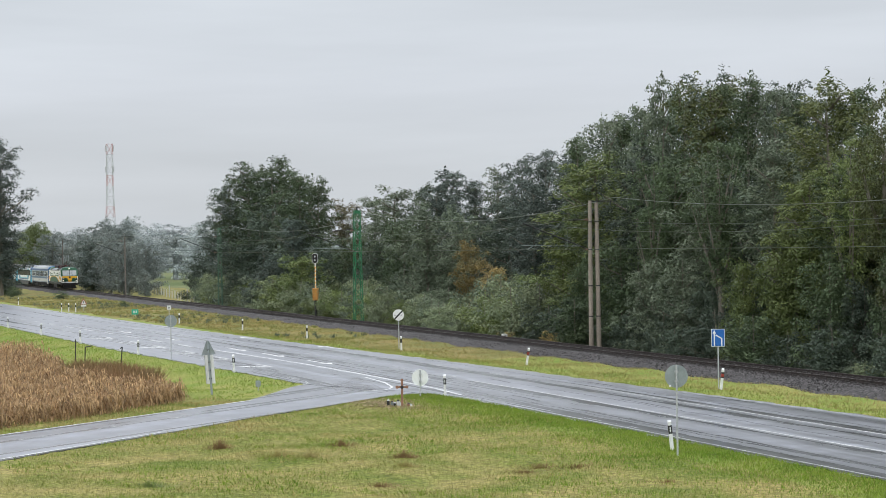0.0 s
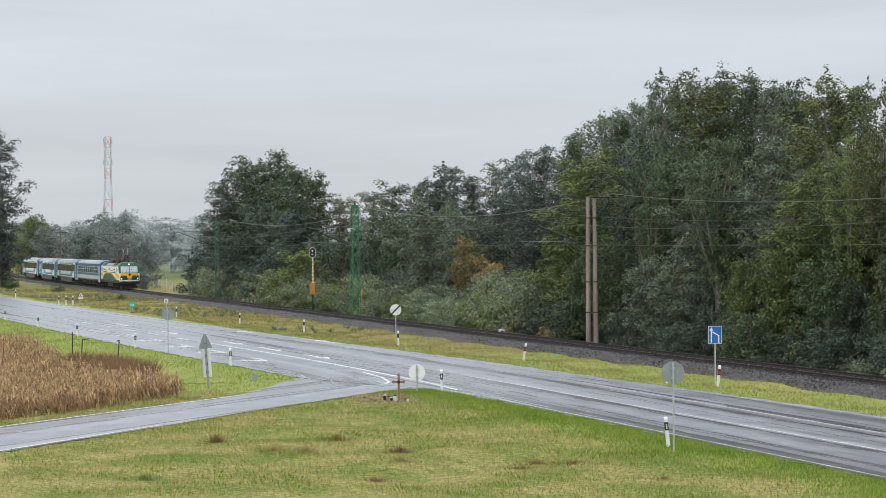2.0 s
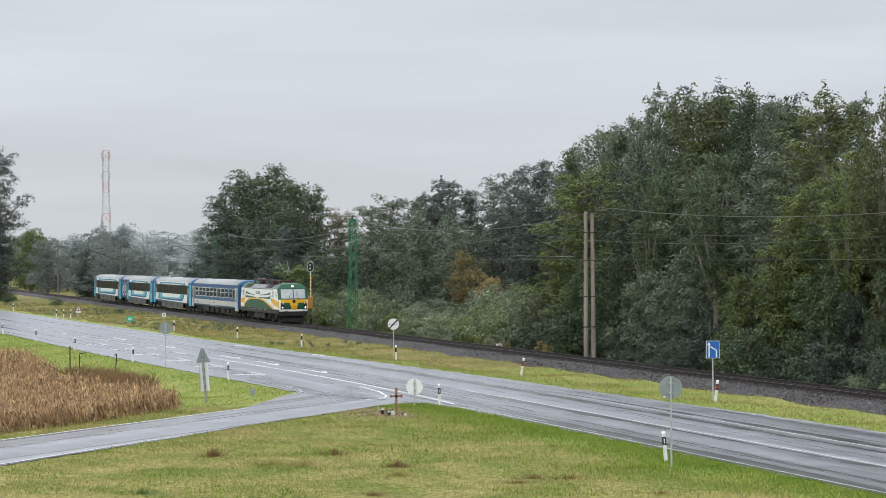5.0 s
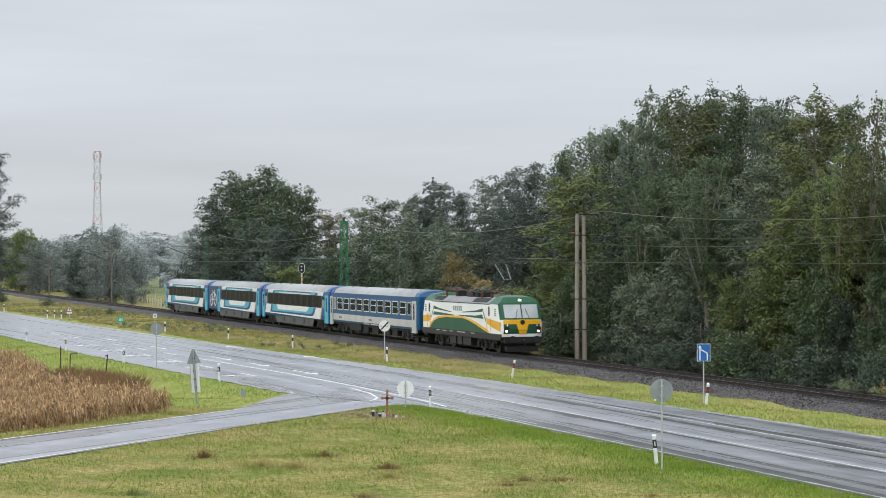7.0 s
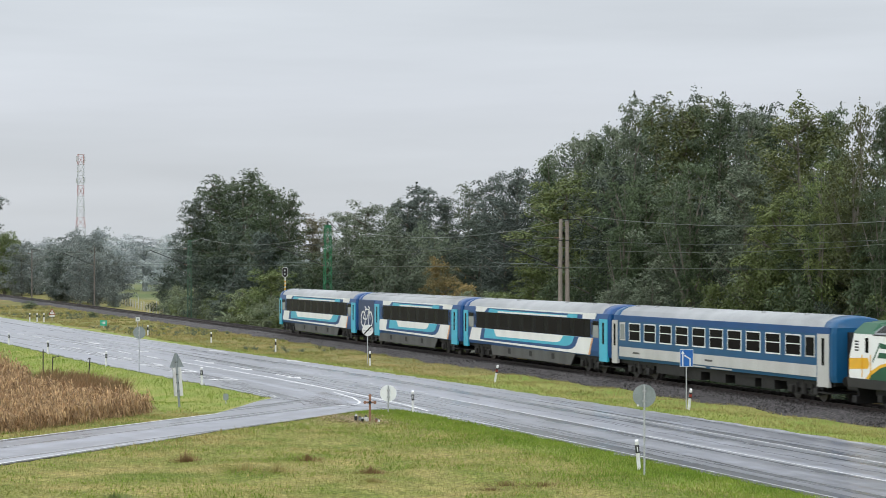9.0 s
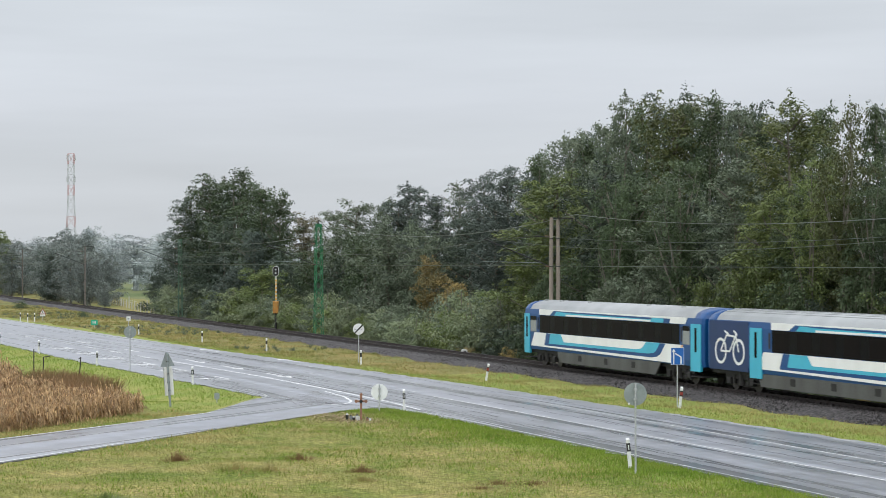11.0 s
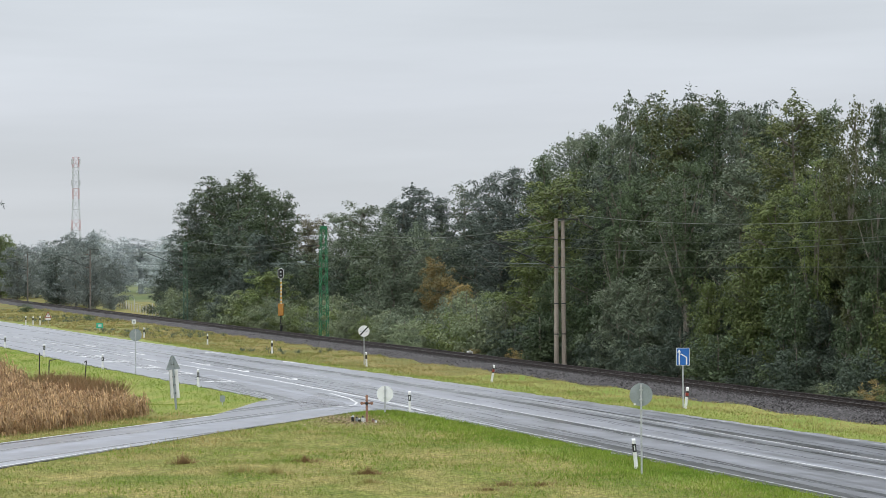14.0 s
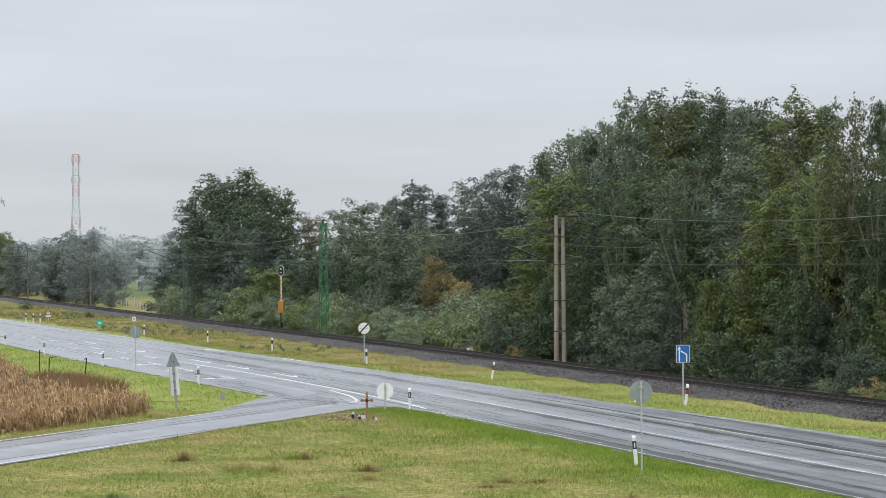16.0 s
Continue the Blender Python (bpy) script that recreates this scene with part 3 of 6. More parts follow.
M["pane_grey"] = surf("frosted_pane", (0.25, 0.27, 0.28), (0.20, 0.22, 0.23), scale=1, rough=0.2)
# pale grey base stands for the sky mirrored in the glass
M["windscreen"] = surf("sky_tinted_windscreen_glass", (0.34, 0.37, 0.38), (0.42, 0.45, 0.46), scale=1, rough=0.06, spec=0.8)
M["loco_white"] = surf("engine_white", (0.84, 0.85, 0.84), (0.78, 0.79, 0.78), scale=0.7, rough=0.3, deep=0.05)
M["loco_green"] = surf("engine_green", (0.020, 0.098, 0.050), (0.016, 0.078, 0.040), scale=0.7, rough=0.42, spec=0.25, deep=0.06)
M["loco_dark"] = surf("engine_underframe_grey", (0.013, 0.013, 0.013), (0.024, 0.022, 0.021), scale=1.5, rough=0.6)
M["loco_roof"] = surf("engine_roof_grey", (0.20, 0.21, 0.215), (0.15, 0.16, 0.165), scale=1, rough=0.5)
M["panto_red"] = surf("pantograph_red", (0.099, 0.016, 0.013), (0.072, 0.013, 0.011), scale=3, rough=0.5)
M["lamp"] = glow("headlight", (1.0, 0.90, 0.68), 1.3)
M["lamp_dim"] = glow("upper_headlight", (1.0, 0.9, 0.75), 0.9)

HALF = 1.41


def both_sides(name, pts, off, material, parent, label="", deep=0.03):
    """The same outline in x and z on both flanks, standing proud by off."""
    made = []
    for s in (1, -1):
        bm = B()
        prism(bm, pts, "y", s * (HALF - deep), s * (HALF + off))
        made.append(part(name, bm, material, parent, label))
    return made[1]


def rect(x0, x1, z0, z1):
    return [(x0, z0), (x1, z0), (x1, z1), (x0, z1)]


def loft(bm, rows):
    vs = [[bm.verts.new(p) for p in r] for r in rows]
    for a, b in zip(vs, vs[1:]):
        for i in range(len(a) - 1):
            bm.faces.new((a[i], a[i + 1], b[i + 1], b[i]))
    bm.faces.new(vs[0]), bm.faces.new(vs[-1][::-1])


def bogie(parent, x, wheelbase=2.5, r=0.46, frame_z=(0.55, 0.85)):
    bm = B()
    for s in (-1, 1):
        soft_box(bm, x - wheelbase / 2 - 0.55, x + wheelbase / 2 + 0.55, s * 1.02 - 0.09, s * 1.02 + 0.09, frame_z[0], frame_z[1], 0.04)
        for k in (-0.5, 0.5):
            soft_box(bm, x + k * wheelbase - 0.2, x + k * wheelbase + 0.2, s * 1.12 - 0.12, s * 1.12 + 0.12, 0.3, 0.66, 0.05)
            tube(bm, (x + k * wheelbase * 0.62, s * 1.12, 0.35), (x + k * wheelbase * 0.62, s * 1.12, 0.9), 0.09, seg=8)
        tube(bm, (x, s * 1.1, 0.3), (x, s * 1.1, 0.95), 0.16, seg=10)
        box(bm, x - 0.9, x + 0.9, s * 1.0 - 0.03, s * 1.0 + 0.03, 0.25, 0.45)
    box(bm, x - 0.3, x + 0.3, -1.0, 1.0, 0.5, 0.9)
    bg_ = part("bogie", bm, M["under"], parent, "grimy black bogie frame")
    for k in (-0.5, 0.5):
        for s in (-1, 1):
            bm = B()
            tube(bm, (x + k * wheelbase, s * 0.68, r), (x + k * wheelbase, s * 0.81, r), r, seg=24)
            tube(bm, (x + k * wheelbase, s * 0.80, r), (x + k * wheelbase, s * 0.86, r), r * 0.35, r * 0.25, seg=12)
            tube(bm, (x + k * wheelbase, s * 0.64, r), (x + k * wheelbase, s * 0.68, r), r + 0.03, seg=24)
            part("wheel", bm, M["wheel"], bg_, smooth=False)
    return bg_


def coach_shell(name, label, body_mat, end_mat):
    ob = thing(name, (0, RAIL_Y, RAIL_Z), label, "railway coach", "train vehicles")
    L = 26.4
    side = [(1.36, 1.0), (1.41, 1.3), (1.41, 3.2), (1.365, 3.5)]
    sec = [(-y, z) for y, z in side] + [(y, z) for y, z in side[::-1]]
    bm = B()
    loft(bm, [[(x, y * k, z) for y, z in sec] for x, k in ((0.2, 0.93), (0.42, 0.995), (0.6, 1), (L - 0.6, 1), (L - 0.42, 0.995), (L - 0.2, 0.93))])
    part("body", bm, body_mat, ob)
    top = [(1.365, 3.5), (1.2, 3.76), (0.85, 3.94), (0.45, 4.02), (0, 4.05)]
    sec = [(-y, z) for y, z in top] + [(y, z) for y, z in top[-2::-1]]
    bm = B()
    loft(bm, [[(x, y * k, 3.5 + (z - 3.5) * q) for y, z in sec] for x, k, q in ((1.3, 1, 1), (L - 1.3, 1, 1))])
    part("roof", bm, M["roof_grey"], ob, "pale grey metal roof", smooth=True)
    for a, b in ((1.3, 0.2), (L - 1.3, L - 0.2)):
        bm = B()
        m_ = (a + b) / 2
        loft(bm, [[(x, y * k, 3.5 + (z - 3.5) * q) for y, z in sec] for x, k, q in ((a, 1.001, 1.002), (m_, 0.998, 0.98), (m_ * 0.4 + b * 0.6, 0.99, 0.93), (b, 0.93, 0.75))])
        part("roof_end", bm, end_mat, ob, "painted end of the roof", smooth=True)
    for x in (2.0, 4.6, 9.0, 17.5, 22.0, 24.4):
        bm = B()
        tube(bm, (x, -0.55, 3.93), (x, -0.55, 4.08), 0.17, 0.12, seg=10)
        part("roof_vent", bm, M["roof_grey"], ob)
    bm = B()
    box(bm, 0.5, L - 0.5, -1.2, 1.2, 0.8, 1.02)
    for x, w in ((7.2, 1.6), (9.5, 2.0), (12.6, 1.8), (15.5, 2.2), (18.4, 1.4)):
        box(bm, x, x + w, -1.15, 1.15, 0.35, 0.85)
    part("underframe", bm, M["under"], ob, "dark equipment boxes under the floor")
    for x in (0, L):
        s = 1 if x == 0 else -1
        bm = B()
        box(bm, min(x - 0.02 * s, x + 0.3 * s), max(x - 0.02 * s, x + 0.3 * s), -0.75, 0.75, 1.15, 3.3)
        part("gangway", bm, M["black"], ob, "black rubber gangway bellows")
        for y in (-0.87, 0.87):
            bm = B()
            tube(bm, (x + 0.35 * s, y, 1.06), (x - 0.0 * s, y, 1.06), 0.09, seg=10)
            tube(bm, (x, y, 1.06), (x + 0.05 * s, y, 1.06), 0.22, seg=14)
            part("buffer", bm, M["under"], ob)
    bogie(ob, 3.6), bogie(ob, L - 3.6)
    return ob


def door(ob, x0, x1, material, z0=0.75, z1=3.2):
    d_ = both_sides("door", rect(x0, x1, z0, z1), 0.03, material, ob, "turquoise coach door" if material is M["coach_tq"] else "pale grey coach door", 0.1)
    c = (x0 + x1) / 2
    both_sides("door_window", rect(c - 0.13, c + 0.13, 1.75, 3.0), 0.036, M["glass_dark"], d_, "tall narrow door window")
    bm = B()
    box(bm, x0 - 0.1, x1 + 0.1, -1.36, 1.36, 0.45, 0.5)
    part("step", bm, M["under"], d_)


def express_coach(bike):
    """The newer coaches: dark window band, white flank with turquoise and blue loops, turquoise doors."""
    ob = coach_shell("passenger_coach", "white, blue and turquoise express coach" + (" with a bicycle compartment" if bike else " with a dark window band"), M["coach_blue"], M["coach_blue"])
    a, b = (7.4, 23.4) if bike else (3.0, 23.35)
    lo, hi = 2.08, 3.14
    # flank
    both_sides("flank_panel", [(a - 1.5, 1.22), (b - 0.35, 1.05), (b + 0.2, 2.06), (a - 0.9, 2.06)], 0.004, M["coach_white"], ob, "cream white lower flank")
    both_sides("edge_stripe", [(b - 0.35, 1.05), (b - 0.1, 1.05), (b + 0.42, 2.06), (b + 0.2, 2.06)], 0.0045, M["coach_orange"], ob, "thin pale orange edge")
    both_sides("loop_stripe", [(a + 0.75, 1.3), (b - 3.6, 1.24), (b - 2.9, 1.3), (b - 2.4, 1.48), (b - 1.8, 2.05), (a + 1.1, 2.05)], 0.008, M["coach_blue"], ob, "blue loop stripe")
    both_sides("loop_stripe", [(a + 1.55, 1.43), (b - 4.0, 1.43), (b - 3.3, 1.5), (b - 2.95, 1.65), (b - 2.5, 2.052), (a + 1.8, 2.052)], 0.012, M["coach_tq"], ob, "turquoise loop stripe")
    both_sides("loop_panel", [(a + 4.0, 1.6), (b - 5.6, 1.6), (b - 4.9, 1.68), (b - 4.3, 2.054), (a + 3.5, 2.054)], 0.016, M["coach_white"], ob, "cream white panel inside the loop")
    # above the windows
    both_sides("cornice_panel", [(a - 0.1, 3.16), (b + 0.7, 3.16), (b + 0.9, 3.5), (a - 0.1, 3.5)], 0.004, M["coach_white"], ob, "cream white strip above the windows", 0.08)
    both_sides("cornice_stripe", [(a + 1.7, 3.162), (b - 1.3, 3.162), (b - 1.15, 3.4), (a + 2.3, 3.44)], 0.008, M["coach_blue"], ob, "blue stripe above the windows", 0.08)
    both_sides("cornice_stripe", [(a + 2.4, 3.165), (b - 2.1, 3.165), (b - 2.0, 3.39), (b - 3.5, 3.39), (b - 3.6, 3.3), (a + 4.4, 3.36), (a + 2.8, 3.41)], 0.012, M["coach_tq"], ob, "turquoise stripe above the windows", 0.08)
    both_sides("cornice_panel", [(a + 4.3, 3.168), (b - 3.7, 3.168), (b - 3.7, 3.27), (a + 4.3, 3.27)], 0.016, M["coach_white"], ob, "cream white strip", 0.08)
    # windows
    band = both_sides("window_band", rect(a, b, lo, hi), 0.018, M["glass_dark"], ob, "dark tinted window band")
    n = 7 if bike else 9
    for i in range(n):
        w = (b - a - 0.5) / n
        x0 = a + 0.3 + i * w
        both_sides("window_pane", rect(x0, x0 + w * 0.66, lo + 0.08, hi - 0.08), 0.022, M["pane_brown"], band, "tinted window with curtains")
    if bike:
        both_sides("flank_panel", rect(0.55, 4.9, 1.0, 3.46), 0.004, M["coach_navy"], ob, "dark blue bicycle compartment wall", 0.1)
        for cx_ in (1.85, 3.85):
            for s in (-1, 1):
                bm = B()
                for i in range(20):
                    q, q2 = 2 * math.pi * i / 20, 2 * math.pi * (i + 1) / 20
                    prism(bm, [(cx_ + 0.66 * math.cos(q), 1.95 + 0.66 * math.sin(q)), (cx_ + 0.66 * math.cos(q2), 1.95 + 0.66 * math.sin(q2)), (cx_ + 0.52 * math.cos(q2), 1.95 + 0.52 * math.sin(q2)), (cx_ + 0.52 * math.cos(q), 1.95 + 0.52 * math.sin(q))], "y", s * 1.40, s * 1.425)
                part("bicycle_wheel_sign", bm, M["coach_white"], ob, "white painted bicycle wheel ring")
        for s in (-1, 1):
            bm = B()
            for p0, p1 in (((1.85, 1.95), (2.5, 2.75)), ((2.5, 2.75), (3.5, 2.7)), ((3.85, 1.95), (3.5, 2.85)), ((2.3, 2.95), (2.75, 2.8)), ((3.3, 3.0), (3.7, 2.8)), ((2.85, 1.95), (3.5, 2.7)), ((1.85, 1.95), (2.85, 1.95))):
                dx, dz = p1[0] - p0[0], p1[1] - p0[1]
                l_ = math.hypot(dx, dz)
                ox, oz = -dz / l_ * 0.05, dx / l_ * 0.05
                prism(bm, [(p0[0] + ox, p0[1] + oz), (p1[0] + ox, p1[1] + oz), (p1[0] - ox, p1[1] - oz), (p0[0] - ox, p0[1] - oz)], "y", s * 1.40, s * 1.428)
            part("bicycle_frame_sign", bm, M["coach_white"], ob, "white painted bicycle outline")
        door(ob, 5.1, 6.35, M["coach_tq"]), door(ob, 24.15, 25.4, M["coach_tq"])
    else:
        for x0, x1 in ((1.45, 2.45), (23.75, 24.6)):
            w_ = both_sides("small_window", rect(x0, x1, 2.1, 3.06), 0.018, M["pane_grey"], ob, "frosted window")
            both_sides("vent_pane", rect(x0, x1, 2.82, 3.06), 0.022, M["glass_dark"], w_)
        door(ob, 0.4, 1.3, M["coach_tq"]), door(ob, 24.75, 25.95, M["coach_tq"])
    for x in (a - 0.35, b + 0.15):
        both_sides("display_strip", rect(x, x + 0.16, 2.25, 3.0), 0.024, M["black"], ob, "dark destination display")
    both_sides("skirt", [(5.9, 0.98), (6.2, 0.36), (20.2, 0.33), (20.9, 1.02)], -0.02, M["skirt"], ob, "dusty grey side skirt", 0.1)
    for x in (9.2, 13.1, 17.0):
        both_sides("skirt_hatch", rect(x, x + 0.5, 0.55, 0.9), -0.012, M["under"], ob)
    if bike:
        for i in range(7):
            y = -0.9 + i * 0.3
            bm = B()
            zt = float(np.interp(abs(y), [0, 0.45, 0.85, 1.2], [4.05, 4.02, 3.94, 3.76]))
            box(bm, 1.5, 25, y - 0.02, y + 0.02, zt - 0.03, zt + 0.02)
            part("roof_rib", bm, M["roof_grey"], ob)
    return ob


def window_coach():
    """The older coach: blue above, pale grey band below, separate windows in pale frames."""
    ob = coach_shell("passenger_coach", "older blue and light grey coach with framed windows", M["coach_teal"], M["coach_teal"])
    both_sides("grey_band", rect(1.25, 24.5, 1.17, 1.72), 0.006, M["coach_grey"], ob, "light grey band along the flank")
    both_sides("cornice_panel", rect(0.6, 25.8, 3.2, 3.5), 0.004, M["coach_blue"], ob, "lighter blue strip under the roof", 0.08)
    for i in range(10):
        x0 = 2.72 + i * 2.085
        w_ = both_sides("window", rect(x0 - 0.07, x0 + 1.5, 2.07, 3.1), 0.012, M["coach_white"], ob, "coach window in a pale frame")
        both_sides("pane", rect(x0, x0 + 1.43, 2.14, 2.62), 0.018, M["pane_brown"], w_, "dark lower pane")
        both_sides("pane", rect(x0, x0 + 1.43, 2.67, 3.04), 0.018, M["glass_dark"], w_, "dark upper pane")
    for x0, x1 in ((1.35, 2.1), (23.4, 24.35)):
        w_ = both_sides("small_window", rect(x0, x1, 2.08, 3.1), 0.012, M["coach_grey"], ob, "small lavatory window")
        both_sides("pane", rect(x0 + 0.08, x1 - 0.08, 2.15, 3.0), 0.018, M["pane_grey"] if x0 < 5 else M["glass_dark"], w_)
    door(ob, 0.25, 1.05, M["coach_grey"]), door(ob, 24.6, 25.7, M["coach_grey"])
    for x in (3.2, 12.5):
        both_sides("marking", rect(x, x + 0.9, 1.38, 1.48), 0.01, M["skirt"], ob, "small grey lettering bars")
    for x, w in ((11.0, 1.6), (13.2, 2.4)):
        both_sides("marking", rect(x, x + w, 1.04, 1.1), 0.01, M["coach_grey"], ob, "small pale lettering bars")
    both_sides("skirt", rect(6.2, 9.8, 0.45, 0.98), -0.1, M["under"], ob, "dark equipment box", 0.2)
    return ob


def engine():
    ob = thing("electric_locomotive", (0, RAIL_Y, RAIL_Z), "white, green and yellow electric locomotive with headlights on", "locomotive", "train vehicles")
    L, W = 19.0, 1.49
    half = [(0.52, 1.15), (0.46, 1.6), (0.52, 2.3), (0.98, 3.45), (1.3, 3.8), (1.9, 3.92)]

    def nose(y, z, end=1):
        """x of the nose at that height and distance from the middle."""
        pull = np.interp(abs(y), [0, 0.7, 1.15, 1.4, 1.49], [0, 0.02, 0.08, 0.2, 0.36])
        x = np.interp(z, [p[1] for p in half], [p[0] for p in half]) + pull
        return L - x if end > 0 else x

    def top_z(y):
        return float(np.interp(abs(y), [0, 0.7, 1.05, 1.4, 1.49], [3.92, 3.9, 3.8, 3.42, 3.32]))
    rows = []
    for y in (-W, -1.4, -1.05, -0.5, 0, 0.5, 1.05, 1.4, W):
        zt = top_z(y)
        zs = [1.15, 1.6, 2.3, min(3.0, zt), min(3.45, zt - 0.02), min(3.8, zt - 0.01), zt]
        left = [(float(nose(y, z, -1)), y, z) for z in zs]
        right = [(float(nose(y, z, 1)), y, z) for z in zs[::-1]]
        zm = float(np.interp(abs(y), [0, 1.05, 1.4, 1.49], [3.7, 3.68, 3.44, 3.32]))
        roof = [(2.75, y, zt), (3.0, y, zm), (16.0, y, zm), (16.25, y, zt)]
        rows.append(left + roof + right)
    bm = B()
    loft(bm, rows)
    bm.normal_update()
    for f_ in bm.faces:
        c, s = f_.calc_center_median(), len(f_.verts)
        if s > 4:
            continue
        if c.z > 3.3 and 2.9 < c.x < 16.1:
            f_.material_index = 2
        elif c.z > 2.25 and abs(c.y) < 1.47 and (c.x < 2.95 or c.x > 16.05):
            f_.material_index = 1
    body = part("body", bm, [M["loco_white"], M["loco_green"], M["loco_roof"]], ob, "white body with green cab ends")

    def flank(name, pts, off, material, label=""):
        made = []
        for s in (1, -1):
            bm = B()
            prism(bm, pts, "y", s * (W - 0.03), s * (W + off))
            made.append(part(name, bm, material, ob, label))
        return made[1]

    arc = [(2.6, 1.34), (2.75, 1.5), (3.6, 1.88), (4.7, 2.08), (6.5, 2.2), (10.2, 2.22), (11.8, 2.06), (13.1, 1.84), (14.5, 1.56), (15.6, 1.38)]
    flank("flank_panel", arc + [(15.6, 1.33), (2.6, 1.33)], 0.010, M["loco_green"], "green arch along the flank")
    up = [(x, z + (0.14 if 3 < x < 12 else 0.2)) for x, z in arc]
    flank("swoosh", [(2.3, 1.34)] + up[1:] + [(16.0, 1.34), (2.6, 1.335)], 0.006, M["yellow"], "yellow curved stripe")
    flank("swoosh", [(0.85, 1.72), (2.5, 1.8), (2.65, 2.0), (2.5, 2.28), (0.85, 2.2)], 0.006, M["yellow"], "yellow stripe")
    flank("swoosh", [(15.5, 1.98), (16.6, 1.74), (18.2, 1.5), (18.28, 2.12), (15.35, 2.35)], 0.006, M["yellow"], "yellow stripe")
    for pts in ([(3.6, 2.97), (4.8, 2.82), (7.7, 2.62), (7.7, 2.58), (5, 2.68), (3.5, 2.74)], [(3.5, 2.55), (8.3, 2.41), (8.3, 2.36), (3.3, 2.3)],
                [(14.4, 2.98), (13.2, 2.82), (10.1, 2.66), (10.1, 2.61), (13, 2.7), (14.5, 2.76)], [(9.4, 2.43), (13, 2.46), (14.5, 2.58), (14.7, 2.28), (13.2, 2.3), (9.4, 2.38)],
                [(14.45, 2.98), (14.6, 2.98), (15.35, 2.1), (15.2, 2.1)], [(3.5, 2.97), (3.62, 2.97), (2.95, 2.1), (2.85, 2.1)]):
        flank("wing_stripe", pts, 0.006, M["loco_green"], "dark green wing-shaped stripe")
    for i in range(5):
        flank("emblem_bar", rect(8.05 + i * 0.42, 8.36 + i * 0.42, 2.72, 3.05), 0.006, M["signback"], "plain grey emblem bar")
    for x0, wx in ((2.1, 2.55), (15.6, 15.85)):
        d_ = flank("cab_door", rect(x0, x0 + 0.62, 1.42, 3.25), 0.004, M["loco_white"], "white cab door")
        bm = B()
        for s in (-1, 1):
            prism(bm, rect(x0 + 0.17, x0 + 0.45, 2.5, 3.15), "y", s * 1.48, s * 1.502)
        part("door_window", bm, M["glass_dark"], d_)
        for s in (-1, 1):
            for q in (x0 - 0.06, x0 + 0.68):
                bm = B()
                tube(bm, (q, s * 1.53, 1.4), (q, s * 1.53, 2.4), 0.018, seg=6)
                part("handrail", bm, M["yellow"], d_, "yellow handrail")
    for x0 in (1.35, 17.0):
        for k in range(4):
            flank("marking", rect(x0, x0 + 0.34, 2.55 + k * 0.13, 2.62 + k * 0.13), 0.006, M["black"], "small dark lettering bar")
    for x0, w in ((4.2, 0.7), (5.6, 0.9), (7.3, 0.6), (9.0, 1.8), (12.0, 0.8)):
        flank("marking", rect(x0, x0 + w, 1.2, 1.25), 0.012, M["coach_grey"], "small pale lettering bar")
    flank("cantrail", rect(2.95, 16.05, 3.27, 3.33), 0.008, M["black"], "black line under the roof")
    flank("solebar", [(0.75, 0.92), (18.25, 0.92), (18.4, 1.33), (0.6, 1.33)], 0.004, M["loco_dark"], "dark grey frame")
    # front and rear faces
    for e in (1, -1):
        def patch(name, y0, y1, z0, z1, off, material, parent, label="", ny=8, nz=4, taper=0.0):
            bm = B()
            g = []
            for j in range(nz + 1):
                z = z0 + (z1 - z0) * j / nz
                k = 1 - taper * (1 - j / nz)
                g.append([bm.verts.new((float(nose((y0 + (y1 - y0) * i / ny) * k, z, e)) + e * off, (y0 + (y1 - y0) * i / ny) * k, z)) for i in range(ny + 1)])
            for a_, b_ in zip(g, g[1:]):
                for i in range(ny):
                    bm.faces.new((a_[i], a_[i + 1], b_[i + 1], b_[i]))
            ex = bmesh.ops.extrude_face_region(bm, geom=bm.faces[:])
            for q in ex["geom"]:
                if isinstance(q, bmesh.types.BMVert):
                    q.co.x -= e * (off + 0.04)
            return part(name, bm, material, parent, label)
        ws = patch("windscreen", -1.2, 1.2, 2.42, 3.32, 0.012, M["windscreen"], ob, "windscreen with the pale sky's reflection put into its colour")
        patch("windscreen_bar", -0.04, 0.04, 2.42, 3.32, 0.02, M["black"], ws, ny=2)
        patch("front_band", -1.3, 1.3, 2.0, 2.32, 0.014, M["yellow"], ob, "yellow band across the front")
        patch("front_tongue", -0.42, 0.42, 1.32, 2.0, 0.016, M["yellow"], ob, "yellow tongue below the band", taper=0.45)
        gr = patch("grille", -1.3, 1.3, 1.36, 2.0, 0.008, M["loco_green"], ob, "dark green ribbed grille")
        for k in range(4):
            patch("grille_slat", -1.0, 1.0, 1.44 + k * 0.15, 1.47 + k * 0.15, 0.011, M["black"], gr, nz=1)
        patch("front_skirt", -1.36, 1.36, 1.16, 1.36, 0.01, M["loco_white"], ob, "white lower edge")
        bm = B()
        x = float(nose(0, 2.13, e))
        tube(bm, (x, 0, 2.13), (x + e * 0.03, 0, 2.13), 0.17, seg=18)
        part("emblem", bm, M["black"], ob, "dark round emblem")
        for y in (-1.14, 1.14):
            x = float(nose(y, 1.6, e))
            bm = B()
            soft_box(bm, min(x, x + e * 0.03), max(x, x + e * 0.03), y - 0.19, y + 0.19, 1.38, 1.86, 0.05)
            hl = part("headlight", bm, M["black"], ob, "headlight cluster")
            bm = B()
            tube(bm, (x + e * 0.03, y, 1.54), (x + e * 0.05, y, 1.54), 0.085, seg=14)
